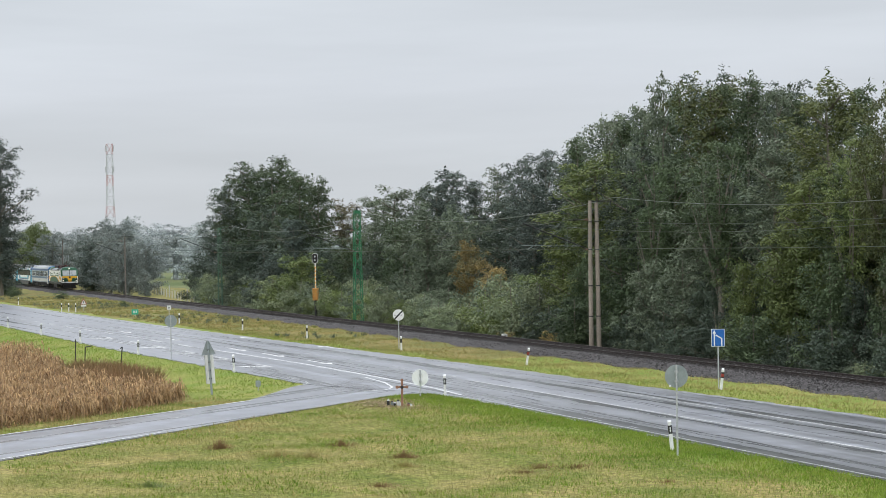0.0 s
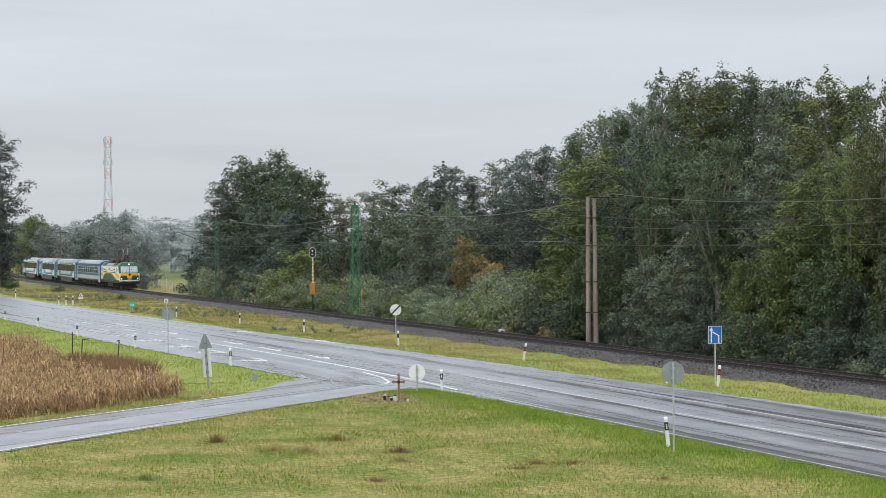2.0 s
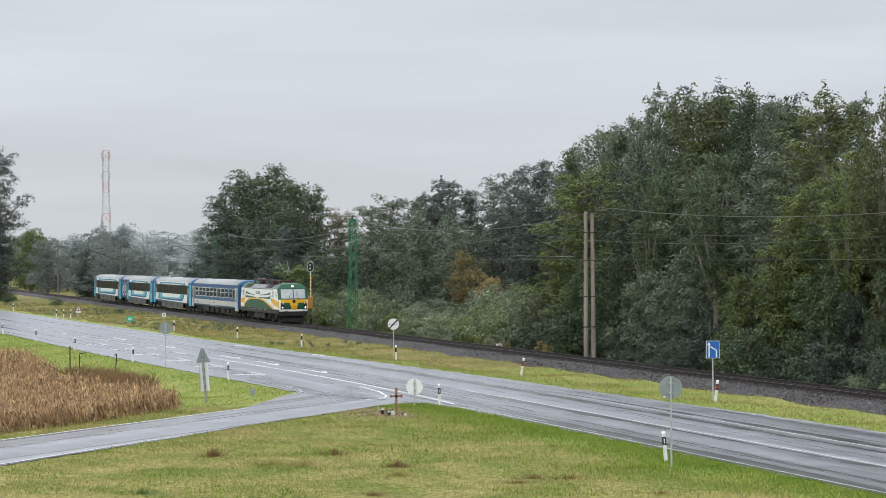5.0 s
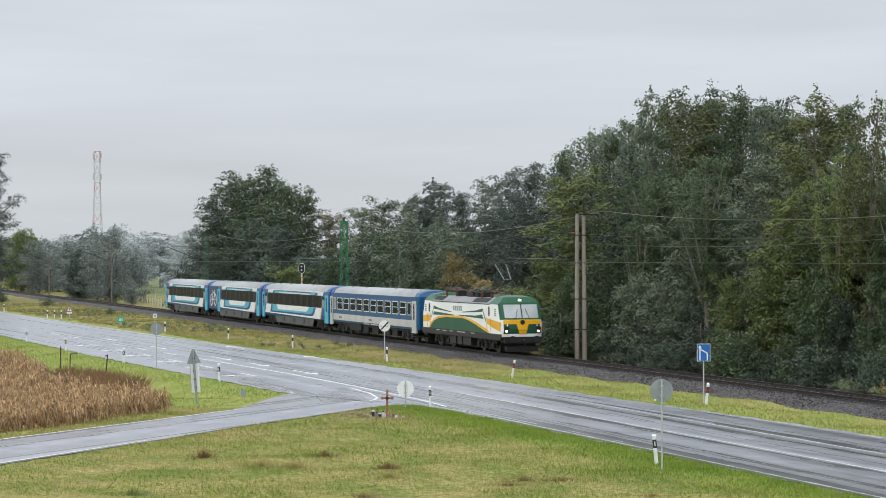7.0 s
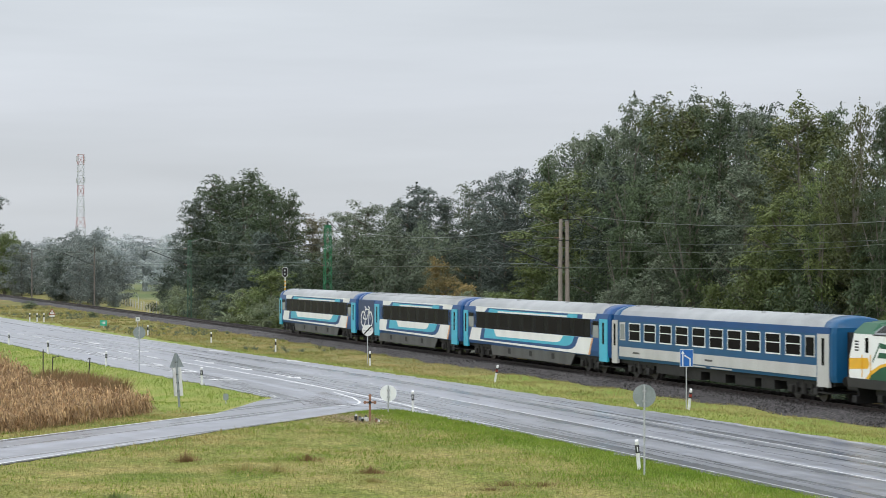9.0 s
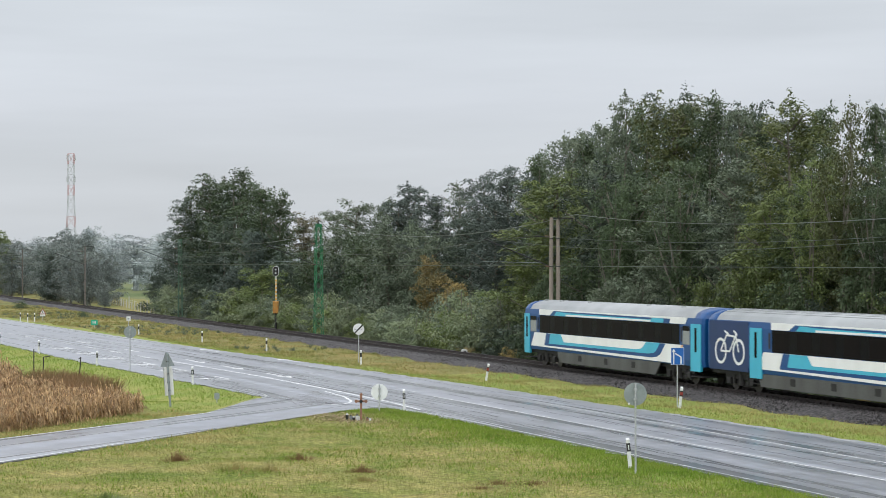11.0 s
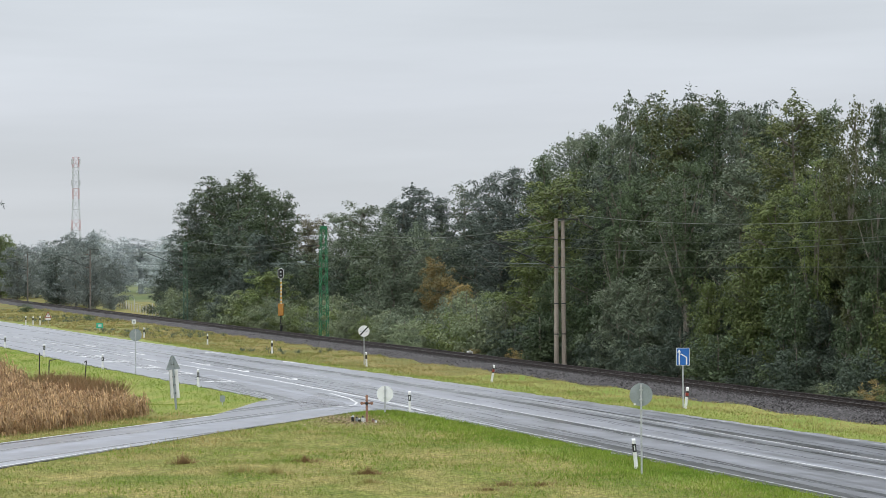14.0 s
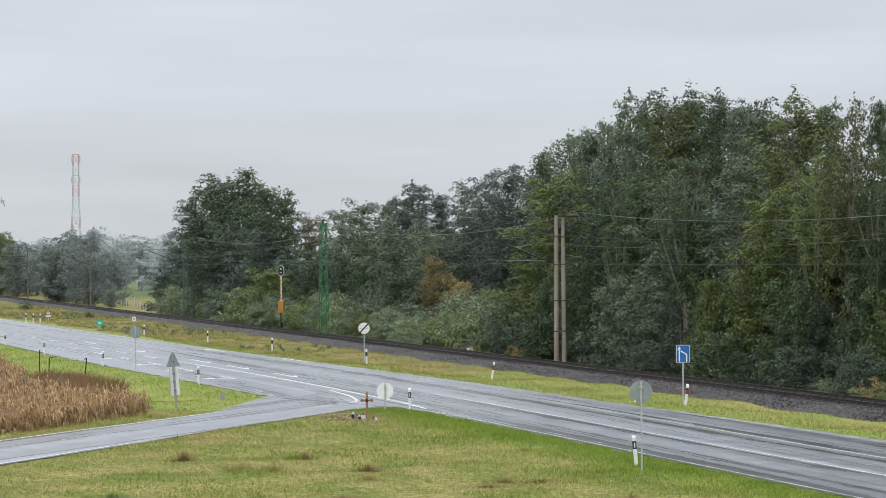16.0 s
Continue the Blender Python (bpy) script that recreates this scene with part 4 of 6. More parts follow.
            part("lens", bm, M["lamp"] if e > 0 else M["pane_grey"], hl, "lit headlight lens" if e > 0 else "unlit lens")
        x = float(nose(0, 3.6, e))
        bm = B()
        tube(bm, (x - e * 0.1, 0, 3.58), (x + e * 0.06, 0, 3.58), 0.12, seg=14)
        part("top_light", bm, M["lamp_dim"] if e > 0 else M["pane_grey"], ob, "lit top light" if e > 0 else "unlit top light")
        for y in (-0.45, 0.5):
            xb = float(nose(y, 2.45, e)) + e * 0.03
            xt = float(nose(y, 3.0, e)) + e * 0.03
            bm = B()
            tube(bm, (xb, y, 2.42), (xt, y * 0.6, 3.0), 0.02, seg=6)
            part("wiper", bm, M["black"], ws)
        c = L - 0.4 if e > 0 else 0.4
        bm = B()
        soft_box(bm, min(c, c - e * 0.9), max(c, c - e * 0.9), -1.3, 1.3, 0.72, 1.16, 0.06)
        soft_box(bm, min(c - e * 0.1, c - e * 0.5), max(c - e * 0.1, c - e * 0.5), -1.15, 1.15, 0.15, 0.5, 0.05)
        box(bm, min(c - e * 0.3, c - e * 0.5), max(c - e * 0.3, c - e * 0.5), -1.0, 1.0, 0.5, 0.75)
        part("buffer_beam", bm, M["under"], ob, "black buffer beam and rail guard")
        for y in (-0.87, 0.87):
            bm = B()
            tube(bm, (c, y, 1.0), (c + e * 0.3, y, 1.0), 0.1, seg=10)
            tube(bm, (c + e * 0.28, y, 1.0), (c + e * 0.34, y, 1.0), 0.23, seg=14)
            part("buffer", bm, M["under"], ob)
        bm = B()
        tube(bm, (c, 0, 0.95), (c + e * 0.3, 0, 0.85), 0.07, seg=8)
        tube(bm, (c + e * 0.3, 0, 0.85), (c + e * 0.28, 0, 0.5), 0.05, seg=8)
        part("coupling", bm, M["under"], ob)
    # underfloor
    bm = B()
    for x, w in ((6.9, 1.4), (8.6, 1.0), (9.9, 1.7)):
        soft_box(bm, x, x + w, -1.35, 1.35, 0.3, 0.95, 0.06)
    box(bm, 1, 18, -1.2, 1.2, 0.85, 1.2)
    part("underframe", bm, M["loco_dark"], ob, "grey equipment boxes between the bogies")
    bogie(ob, 4.6, 3.0, 0.6, (0.6, 0.95)), bogie(ob, 14.4, 3.0, 0.6, (0.6, 0.95))
    # roof gear
    for x0, w in ((3.2, 2.4), (12.2, 3.2)):
        for s in (-1, 1):
            bm = B()
            for i in range(9):
                x = x0 + i * w / 9
                a, b = (x, s * 1.42, 3.42), (x + w / 12, s * 1.07, 3.67)
                vs = [bm.verts.new(q) for q in ((a[0], a[1], a[2] + 0.03), (b[0], a[1], a[2] + 0.03), (b[0], b[1], b[2] + 0.03), (a[0], b[1], b[2] + 0.03))]
                bm.faces.new(vs)
            ex = bmesh.ops.extrude_face_region(bm, geom=bm.faces[:])
            bmesh.ops.translate(bm, vec=(0, 0, -0.06), verts=[q for q in ex["geom"] if isinstance(q, bmesh.types.BMVert)])
            part("louvre", bm, M["under"], ob, "dark roof louvre")
    bm = B()
    for x, y in ((3.9, -0.6), (5.4, 0.5), (6.6, -0.7), (8.0, 0.6), (9.6, -0.6), (10.9, 0.5), (12.2, -0.7), (13.4, -0.4), (15.0, 0.5)):
        for i in range(3):
            tube(bm, (x, y, 3.68 + i * 0.15), (x, y, 3.83 + i * 0.15), 0.11, 0.07, seg=8)
    part("insulators", bm, M["panto_red"], ob, "dark red roof insulators")
    bm = B()
    rq = np.random.RandomState(4)
    for i in range(16):
        x, y = rq.uniform(3.6, 14.5), rq.uniform(-0.8, 0.8)
        tube(bm, (x, y, rq.uniform(3.95, 4.2)), (x + rq.uniform(0.4, 1.4), y + rq.uniform(-0.3, 0.3), rq.uniform(3.95, 4.3)), 0.03, seg=6)
    for x, w in ((5.9, 0.5), (10.0, 0.7), (11.4, 0.4)):
        soft_box(bm, x, x + w, -0.5, 0.1, 3.68, 4.1, 0.04)
    part("roof_pipework", bm, M["under"], ob, "dark pipes and boxes on the roof")
    bm = B()
    for y in (-0.55, 0.55):
        tube(bm, (4.6, y, 4.14), (13.6, y, 4.14), 0.03, seg=6)
    box(bm, 7.7, 9.2, -0.35, 0.35, 3.68, 4.05)
    part("roof_conductors", bm, M["black"], ob, "black roof conductor rails")
    for xc, up_ in ((4.6, False), (14.2, True)):
        d_ = 1 if xc > 9 else -1
        bm = B()
        for y in (-0.45, 0.45):
            tube(bm, (xc - 1.0, y, 4.14), (xc + 1.0, y, 4.14), 0.035, seg=6)
        for x in (xc - 1.0, xc + 1.0):
            tube(bm, (x, -0.5, 4.14), (x, 0.5, 4.14), 0.035, seg=6)
        pg = part("pantograph", bm, M["panto_red"], ob, "raised pantograph" if up_ else "folded pantograph")
        zh = 6.12 if up_ else 4.32
        kx, kz = (xc + 1.3, 5.0) if up_ else (xc - 1.1, 4.26)
        bm = B()
        tube(bm, (xc - 0.3, -0.1, 4.16), (kx, -0.06, kz), 0.05, 0.04, seg=8)
        part("lower_arm", bm, M["panto_red"], pg, "dark lower arm")
        bm = B()
        tube(bm, (kx, 0.25, kz), (xc - 0.15, 0.4, zh - 0.08), 0.025, seg=6)
        tube(bm, (kx, -0.25, kz), (xc - 0.15, -0.4, zh - 0.08), 0.025, seg=6)
        tube(bm, (kx, -0.28, kz), (kx, 0.28, kz), 0.03, seg=6)
        part("arm", bm, M["signback"], pg, "pale grey arm")
        bm = B()
        for x in (xc - 0.33, xc + 0.03):
            tube(bm, (x, -0.55, zh), (x, 0.55, zh), 0.03, seg=6)
            for s in (-1, 1):
                tube(bm, (x, s * 0.55, zh), (x, s * 0.85, zh - 0.22), 0.025, seg=6)
        part("collector_head", bm, M["wheel"], pg)
    return ob


coach_a, coach_b, coach_c, coach_d, loco = express_coach(False), express_coach(True), express_coach(False), window_coach(), engine()
TRAIN = [(coach_a, 0.0), (coach_b, 26.4), (coach_c, 52.8), (coach_d, 79.2), (loco, 106.05)]

# ---------------------------------------------------------------- trees, bushes, grass, maize


def leaf_mesh(points, facing, size, rs_):
    """A small pointed leaf spray at each point, facing more or less outwards and up."""
    n_ = len(points)
    nrm = facing + rs_.normal(0, 0.42, (n_, 3))
    nrm /= np.linalg.norm(nrm, axis=1)[:, None]
    u = np.cross(nrm, rs_.normal(size=(n_, 3)))
    u /= np.linalg.norm(u, axis=1)[:, None]
    v_ = np.cross(nrm, u)
    s = (size * rs_.uniform(0.55, 1.4, n_))[:, None]
    P = np.stack([points - u * s - v_ * s * 0.62, points - u * s + v_ * s * 0.62, points + u * s], 1)
    return P.reshape(-1, 3), np.arange(3 * n_).reshape(-1, 3)


KINDS = {  # height, radius, crown start, leaves, limbs, leaf size, puff size, rise of the limbs, envelope
    "poplar": (18.0, 3.3, 1.6, 21000, 40, 0.106, 1.02, 0.8, [0.75, 0.95, 1.0, 0.98, 0.80, 0.45]),
    "spire": (18.0, 2.2, 2.0, 13000, 30, 0.104, 0.85, 1.3, [0.75, 0.95, 1.0, 0.9, 0.68, 0.3]),
    "sparse": (18.0, 2.6, 3.0, 10000, 26, 0.100, 0.80, 1.0, [0.65, 0.85, 1.0, 0.95, 0.7, 0.4]),
    "high": (18.0, 3.0, 10.0, 11000, 26, 0.104, 0.90, 2.4, [0.8, 1.0, 1.0, 0.95, 0.75, 0.4]),
    "round": (8.0, 2.9, 0.2, 11000, 26, 0.098, 0.90, 0.5, [0.85, 1.0, 1.0, 0.95, 0.78, 0.4]),
    "bush": (3.6, 2.4, 0.0, 4300, 15, 0.083, 0.64, 0.5, [0.9, 1.0, 0.95, 0.88, 0.7, 0.4]),
}
PROTO = {}
TINT = {"leaf": "dark green", "leaf_grey": "grey-green", "leaf_lime": "yellowing light green", "leaf_dark": "very dark", "leaf_gold": "golden autumn", "leaf_far": "pale distant",
        "leaf_olive": "olive green", "leaf_blue": "haze-tinted blue-green", "leaf_brown": "brownish green", "leaf_haze": "hazy pale", "leaf_mist": "haze-tinted grey-green", "leaf_willow": "pale grey-green"}


def crown(kind, rs_):
    """Limbs that leave the trunk all the way up, each with puffs of leaves along its outer part and upright shoots near the top."""
    h, r_, z0, n_, limbs, size, puff, rise, env = KINDS[kind]
    ends, cen, rad = [], [], []
    for i in range(limbs):
        t = ((i + rs_.uniform(0.1, 0.9)) / limbs) ** 0.85
        reach = float(np.interp(t, [0, 0.15, 0.4, 0.7, 0.9, 1], env)) * r_ * rs_.uniform(0.66, 1.1)
        az = i * 2.399 + rs_.uniform(-0.5, 0.5)
        top = z0 + (h - 0.6 - z0) * t
        low = max(0.12 * h, top - rise * reach)
        out = Vector((math.cos(az), math.sin(az), 0))
        ends.append((Vector((0, 0, low)), out * reach + Vector((0, 0, top))))
        for q in np.linspace(0.12, 1.0, 6):
            c = Vector((0, 0, low)).lerp(ends[-1][1], float(q)) + Vector(rs_.normal(0, 0.33 * puff, 3))
            cen.append(c)
            rad.append(puff * rs_.uniform(0.55, 1.15) * (1.0 if t < 0.7 else 0.85))
    cen, rad = np.array(cen), np.array(rad)
    k = rs_.choice(len(cen), n_, p=rad ** 2 / np.sum(rad ** 2))
    d = rs_.normal(size=(n_, 3))
    d /= np.linalg.norm(d, axis=1)[:, None]
    d[:, 2] = np.where(d[:, 2] < -0.35, -d[:, 2], d[:, 2])
    pts = cen[k] + d * (rad[k] * rs_.uniform(0.2, 0.95, n_) ** 0.5)[:, None] * np.array([1, 1, 0.8])
    shoot = (rs_.uniform(size=n_) < 0.34) & (k % 3 == 0) & (cen[k][:, 2] > z0 + 0.5 * (h - z0))
    along_ = rs_.uniform(0.0, 1.15, n_) * puff
    taper = (0.20 - 0.10 * along_ / puff)[:, None] * puff
    up_pts = cen[k] + np.stack([0.12 * along_ * np.cos(k), 0.12 * along_ * np.sin(k), along_], 1) + rs_.normal(0, 1, (n_, 3)) * taper
    pts = np.where(shoot[:, None], up_pts, pts)
    pts[:, 2] = np.maximum(pts[:, 2], 0.1)
    return pts, d * 0.75 + np.array([0, 0, 0.45]), ends, size


def tree(kind, x, y, height, leaf, seed, radius, group="trees behind the railway", label=""):
    h, r_ = KINDS[kind][:2]
    key = (kind, leaf, seed % 3)
    bush = kind == "bush"
    if key not in PROTO:
        rs_ = np.random.RandomState(sum(map(ord, kind + leaf)) + seed % 3)
        ob = thing("bush" if bush else "tree", (0, 0, 0), "x", "bush" if bush else "tree", group)
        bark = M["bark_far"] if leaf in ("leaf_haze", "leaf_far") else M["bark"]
        pts, facing, ends, size = crown(kind, rs_)
        v_, f_ = leaf_mesh(pts, facing, size, rs_)
        raw("crown", v_, f_, M[leaf], ob)
        bm = B()
        lean = rs_.uniform(-0.02, 0.02, 2)
        prev, n_seg = Vector((0, 0, -0.3)), 6
        rb = 0.017 * h * (0.6 if bush else 1.0)
        for i in range(1, n_seg + 1):
            q = Vector((lean[0] * h * i / n_seg + rs_.uniform(-0.12, 0.12) * (h / 18), lean[1] * h * i / n_seg + rs_.uniform(-0.12, 0.12) * (h / 18), h * 0.93 * i / n_seg))
            tube(bm, prev, q, rb * (1 - (i - 1) / n_seg) + 0.025, rb * (1 - i / n_seg) + 0.025, seg=7, caps=False)
            prev = q
        part("trunk", bm, bark, ob, "pale grey bark")
        for s, e in ends[:: 3 if not bush else 4]:
            bm = B()
            mid_ = s.lerp(e, 0.5) - Vector((0, 0, 0.05 * (e - s).length))
            tube(bm, s, mid_, rb * 0.42, rb * 0.27, seg=5, caps=False)
            tube(bm, mid_, e, rb * 0.27, 0.015, seg=5, caps=False)
            part("limb", bm, bark, ob)
        PROTO[key] = ob
        m_ = ob
    else:
        m_ = copy_thing(PROTO[key], pose(0, 0, 0))
    m_.matrix_basis = Matrix.LocRotScale((x, y, float(ground_z(x, y)) - 0.05), Euler((0, 0, radians((seed * 67.3) % 360))), (radius / r_, radius / r_, height / h))
    tagged(m_, label or (TINT[leaf] + (" leafy bush at the foot of the trees" if bush else " broadleaf tree in the wood by the railway")), "bush" if bush else "tree", group)
    return m_


rt = np.random.RandomState(11)
seed = 0
# the wood: kind, leaves, place along and beyond the railway, height, crown radius
HIGH_WOOD = [("spire", "leaf", -175.4, 68, 17.4, 1.5), ("poplar", "leaf_lime", -151.5, 60, 14.4, 3.1), ("poplar", "leaf_grey", -163.2, 66, 18.9, 2.0),
    ("spire", "leaf", -169.4, 70, 18.6, 1.5), ("spire", "leaf_grey", -158.3, 67, 19.4, 1.3), ("spire", "leaf_grey", -152.2, 66, 20.4, 1.3),
    ("poplar", "leaf", -157.4, 70, 19.8, 2.3), ("poplar", "leaf_olive", -142.7, 66, 20.1, 2.9), ("poplar", "leaf", -138.6, 67, 19.6, 2.2),
    ("spire", "leaf_grey", -132.1, 66, 18.8, 1.3), ("poplar", "leaf", -136.5, 70, 18.8, 1.8), ("poplar", "leaf_olive", -118.6, 63, 17.2, 2.8),
    ("spire", "leaf", -123.6, 68, 18.0, 1.3), ("sparse", "leaf_olive", -113.1, 64, 17.7, 1.4), ("spire", "leaf", -111.8, 65, 17.4, 1.0),
    ("poplar", "leaf", -106.5, 64, 16.7, 1.8), ("poplar", "leaf", -99.6, 63, 15.9, 1.8)]
WOOD_FRONT = [("poplar", "leaf_dark", -144.9, 61, 14.6, 2.5), ("poplar", "leaf", -140.4, 62, 13.6, 2.4), ("poplar", "leaf_grey", -131.4, 60.5, 13.6, 2.2),
    ("poplar", "leaf_dark", -129.6, 62, 12.0, 2.0), ("poplar", "leaf_grey", -122.1, 61, 13.9, 2.2), ("poplar", "leaf_lime", -115.0, 59.5, 11.5, 2.0),
    ("poplar", "leaf", -110.6, 60, 12.3, 2.1), ("poplar", "leaf_olive", -108.4, 61, 11.0, 1.7), ("poplar", "leaf", -101.9, 60, 12.0, 1.7),
    ("poplar", "leaf_dark", -97.1, 60, 11.2, 1.8)]
WOOD_BACK = [("poplar", "leaf_dark", -196.7, 77, 16.5, 2.8), ("poplar", "leaf_dark", -188.5, 77, 18.6, 2.7), ("poplar", "leaf_dark", -179.2, 76, 19.2, 2.5),
    ("poplar", "leaf_dark", -174.6, 77, 19.9, 2.5), ("poplar", "leaf_dark", -166.1, 76, 20.3, 2.5), ("poplar", "leaf_dark", -162.4, 77, 20.3, 2.5),
    ("poplar", "leaf_dark", -154.3, 76, 19.3, 2.4), ("poplar", "leaf_dark", -151.6, 77, 18.9, 2.3), ("poplar", "leaf_dark", -144.9, 76, 18.0, 2.2),
    ("poplar", "leaf_dark", -141.8, 77, 17.8, 2.0), ("poplar", "leaf_dark", -130.4, 77, 17.1, 1.9), ("poplar", "leaf_dark", -124.3, 76, 16.9, 2.0)]
WOOD_FOOT = [("round", "leaf_lime", -154.4, 58.5, 7.7, 1.5), ("round", "leaf", -147.0, 57.5, 6.6, 1.4), ("round", "leaf", -141.0, 58, 8.2, 1.9),
    ("round", "leaf_grey", -134.4, 57.5, 6.6, 1.6), ("round", "leaf_grey", -129.2, 57.5, 7.0, 1.7), ("round", "leaf_dark", -125.6, 58, 5.2, 1.2),
    ("round", "leaf_lime", -119.9, 57.5, 6.7, 1.3), ("round", "leaf_dark", -121.0, 60, 5.2, 1.3), ("round", "leaf_lime", -114.7, 58.5, 9.1, 1.8),
    ("round", "leaf", -108.5, 57.5, 7.0, 1.5), ("round", "leaf_dark", -106.5, 58.5, 5.4, 1.3), ("round", "leaf", -101.1, 57.5, 7.0, 1.4),
    ("round", "leaf_lime", -98.3, 58, 6.1, 1.4), ("round", "leaf", -93.9, 58, 6.2, 1.3)]
LOW_WOOD = [("poplar", "leaf_grey", -256.1, 72, 13.9, 2.6), ("poplar", "leaf_grey", -225.5, 66, 14.1, 3.0), ("round", "leaf_grey", -196.5, 60.5, 11.5, 2.8),
    ("round", "leaf", -209.8, 62, 10.5, 2.7), ("spire", "leaf_blue", -249.6, 80, 17.1, 2.5), ("poplar", "leaf_blue", -240.7, 80, 15.4, 2.7),
    ("sparse", "leaf_grey", -238.1, 82, 16.9, 2.4), ("poplar", "leaf_blue", -224.5, 80, 17.1, 2.7), ("poplar", "leaf_blue", -205.1, 76, 17.2, 2.7),
    ("poplar", "leaf_blue", -193.3, 74, 16.4, 2.2), ("poplar", "leaf_blue", -197.0, 72, 13.7, 2.6), ("poplar", "leaf_dark", -217.0, 76, 12.2, 2.8),
    ("round", "leaf_grey", -220.6, 72, 11.6, 2.6), ("round", "leaf_gold", -190.8, 63, 8.1, 1.6), ("round", "leaf_gold", -181.6, 62, 5.9, 1.3)]
LOW_WOOD_EDGE = [("poplar", "leaf_brown", -263.8, 70, 13.6, 2.6), ("round", "leaf", -232.5, 63, 9.5, 2.6), ("round", "leaf_dark", -239.6, 62, 8.9, 2.5),
    ("poplar", "leaf_blue", -247.9, 78, 15.3, 2.9), ("poplar", "leaf", -260.4, 80, 15.1, 2.9), ("round", "leaf_grey", -193.5, 62, 7.0, 2.0),
    ("round", "leaf_dark", -225.4, 64, 8.2, 2.5), ("round", "leaf_lime", -164.3, 60, 5.4, 1.9), ("round", "leaf_grey", -170.6, 60, 3.6, 1.5),
    ("round", "leaf_dark", -249.4, 84, 11.8, 2.8)]
CLUMP = [("poplar", "leaf", -272.2, 63, 19.4, 4.0), ("poplar", "leaf", -249.3, 61, 17.5, 2.9), ("poplar", "leaf", -285.0, 62, 19.4, 3.4),
    ("poplar", "leaf_blue", -288.7, 60, 16.8, 3.0), ("poplar", "leaf", -246.6, 62, 16.1, 1.6), ("round", "leaf_dark", -262.9, 59, 13.1, 3.7),
    ("round", "leaf_blue", -246.0, 59, 11.7, 3.1), ("round", "leaf_dark", -292.6, 60, 11.7, 2.9), ("round", "leaf_dark", -265.4, 57.5, 8.4, 3.0),
    ("round", "leaf_dark", -300.6, 58, 7.0, 2.1), ("round", "leaf_lime", -233.3, 56.8, 7.3, 2.6), ("round", "leaf_blue", -247.9, 57, 6.3, 2.7),
    ("poplar", "leaf_dark", -281.0, 67, 17.7, 3.9), ("poplar", "leaf_dark", -300.3, 67, 18.4, 4.1)]
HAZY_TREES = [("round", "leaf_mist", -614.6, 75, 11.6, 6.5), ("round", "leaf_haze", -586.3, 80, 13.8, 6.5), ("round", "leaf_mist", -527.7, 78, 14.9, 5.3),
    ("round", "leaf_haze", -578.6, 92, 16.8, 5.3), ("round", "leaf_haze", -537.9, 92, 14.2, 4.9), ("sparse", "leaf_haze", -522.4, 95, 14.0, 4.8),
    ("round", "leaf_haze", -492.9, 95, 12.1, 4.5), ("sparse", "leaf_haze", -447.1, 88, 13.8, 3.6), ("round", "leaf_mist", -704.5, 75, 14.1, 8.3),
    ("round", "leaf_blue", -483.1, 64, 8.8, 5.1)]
BARE_TRUNKS = [("high", "leaf_olive", -102.9, 57.8, 15.0, 1.4), ("high", "leaf", -124.9, 58.2, 15.1, 1.6), ("high", "leaf_lime", -108.0, 58.6, 13.8, 1.2),
    ("high", "leaf", -136.7, 58.6, 14.2, 1.4), ("high", "leaf", -100.3, 58.0, 12.2, 1.1)]
for row in (HAZY_TREES, BARE_TRUNKS, HIGH_WOOD, WOOD_FRONT, WOOD_BACK, WOOD_FOOT, LOW_WOOD, LOW_WOOD_EDGE, CLUMP):
    for kind, leaf, s, y, h_, r_ in row:
        seed += 1
        far_row = 1.04 if y > 75 and s > -200 else 1.0
        tree(kind, s, y, h_ * far_row * rt.uniform(0.985, 1.01), leaf, seed, r_ * 1.32 * far_row)
# bushes along the foot of the wood
s = -287.0
while s < -66:
    seed += 1
    hgt = float(np.interp(s, [-308, -240, -205, -190, -176, -165, -155, -146, -66], [4.5, 4.2, 3.2, 3.6, 2.4, 4.2, 5.2, 3.4, 2.3])) * rt.uniform(0.7, 1.2)
    leaf = rt.choice(["leaf_willow", "leaf_willow", "leaf_grey", "leaf_lime", "leaf_lime"]) if s < -152 else rt.choice(["leaf", "leaf_dark", "leaf_dark", "leaf_dark"])
    tree("bush", s, rt.uniform(55.4, 57.6), hgt, leaf, seed, max(1.5, 0.62 * hgt) * rt.uniform(0.9, 1.2), "bushes along the railway")
    s += (2.6 if s < -150 else 3.6) * rt.uniform(0.7, 1.3)
s = -240.0
while s < -158:
    seed += 1
    tree("bush", s, rt.uniform(60, 63.5), rt.uniform(3.6, 5.6), rt.choice(["leaf_willow", "leaf_grey", "leaf_willow"]), seed, 2.8, "bushes along the railway")
    s += 4.4 * rt.uniform(0.7, 1.3)
for s, y, h_, leaf, r_ in ((-93.6, 54.2, 1.7, "leaf_gold", 1.3), (-91.8, 54.0, 1.7, "leaf_lime", 1.3), (-95.5, 54.2, 1.2, "leaf_willow", 1.0), (-99.1, 54.4, 1.2, "leaf_willow", 0.9), (-101.0, 54.6, 1.0, "leaf_grey", 0.8), (-154.4, 53.8, 1.1, "leaf_gold", 0.8), (-144.9, 53.8, 1.3, "leaf_gold", 0.9)):
    seed += 1
    tree("bush", s, y, h_, leaf, seed, r_, "bushes along the railway", TINT[leaf] + " low bush growing beside the ballast")
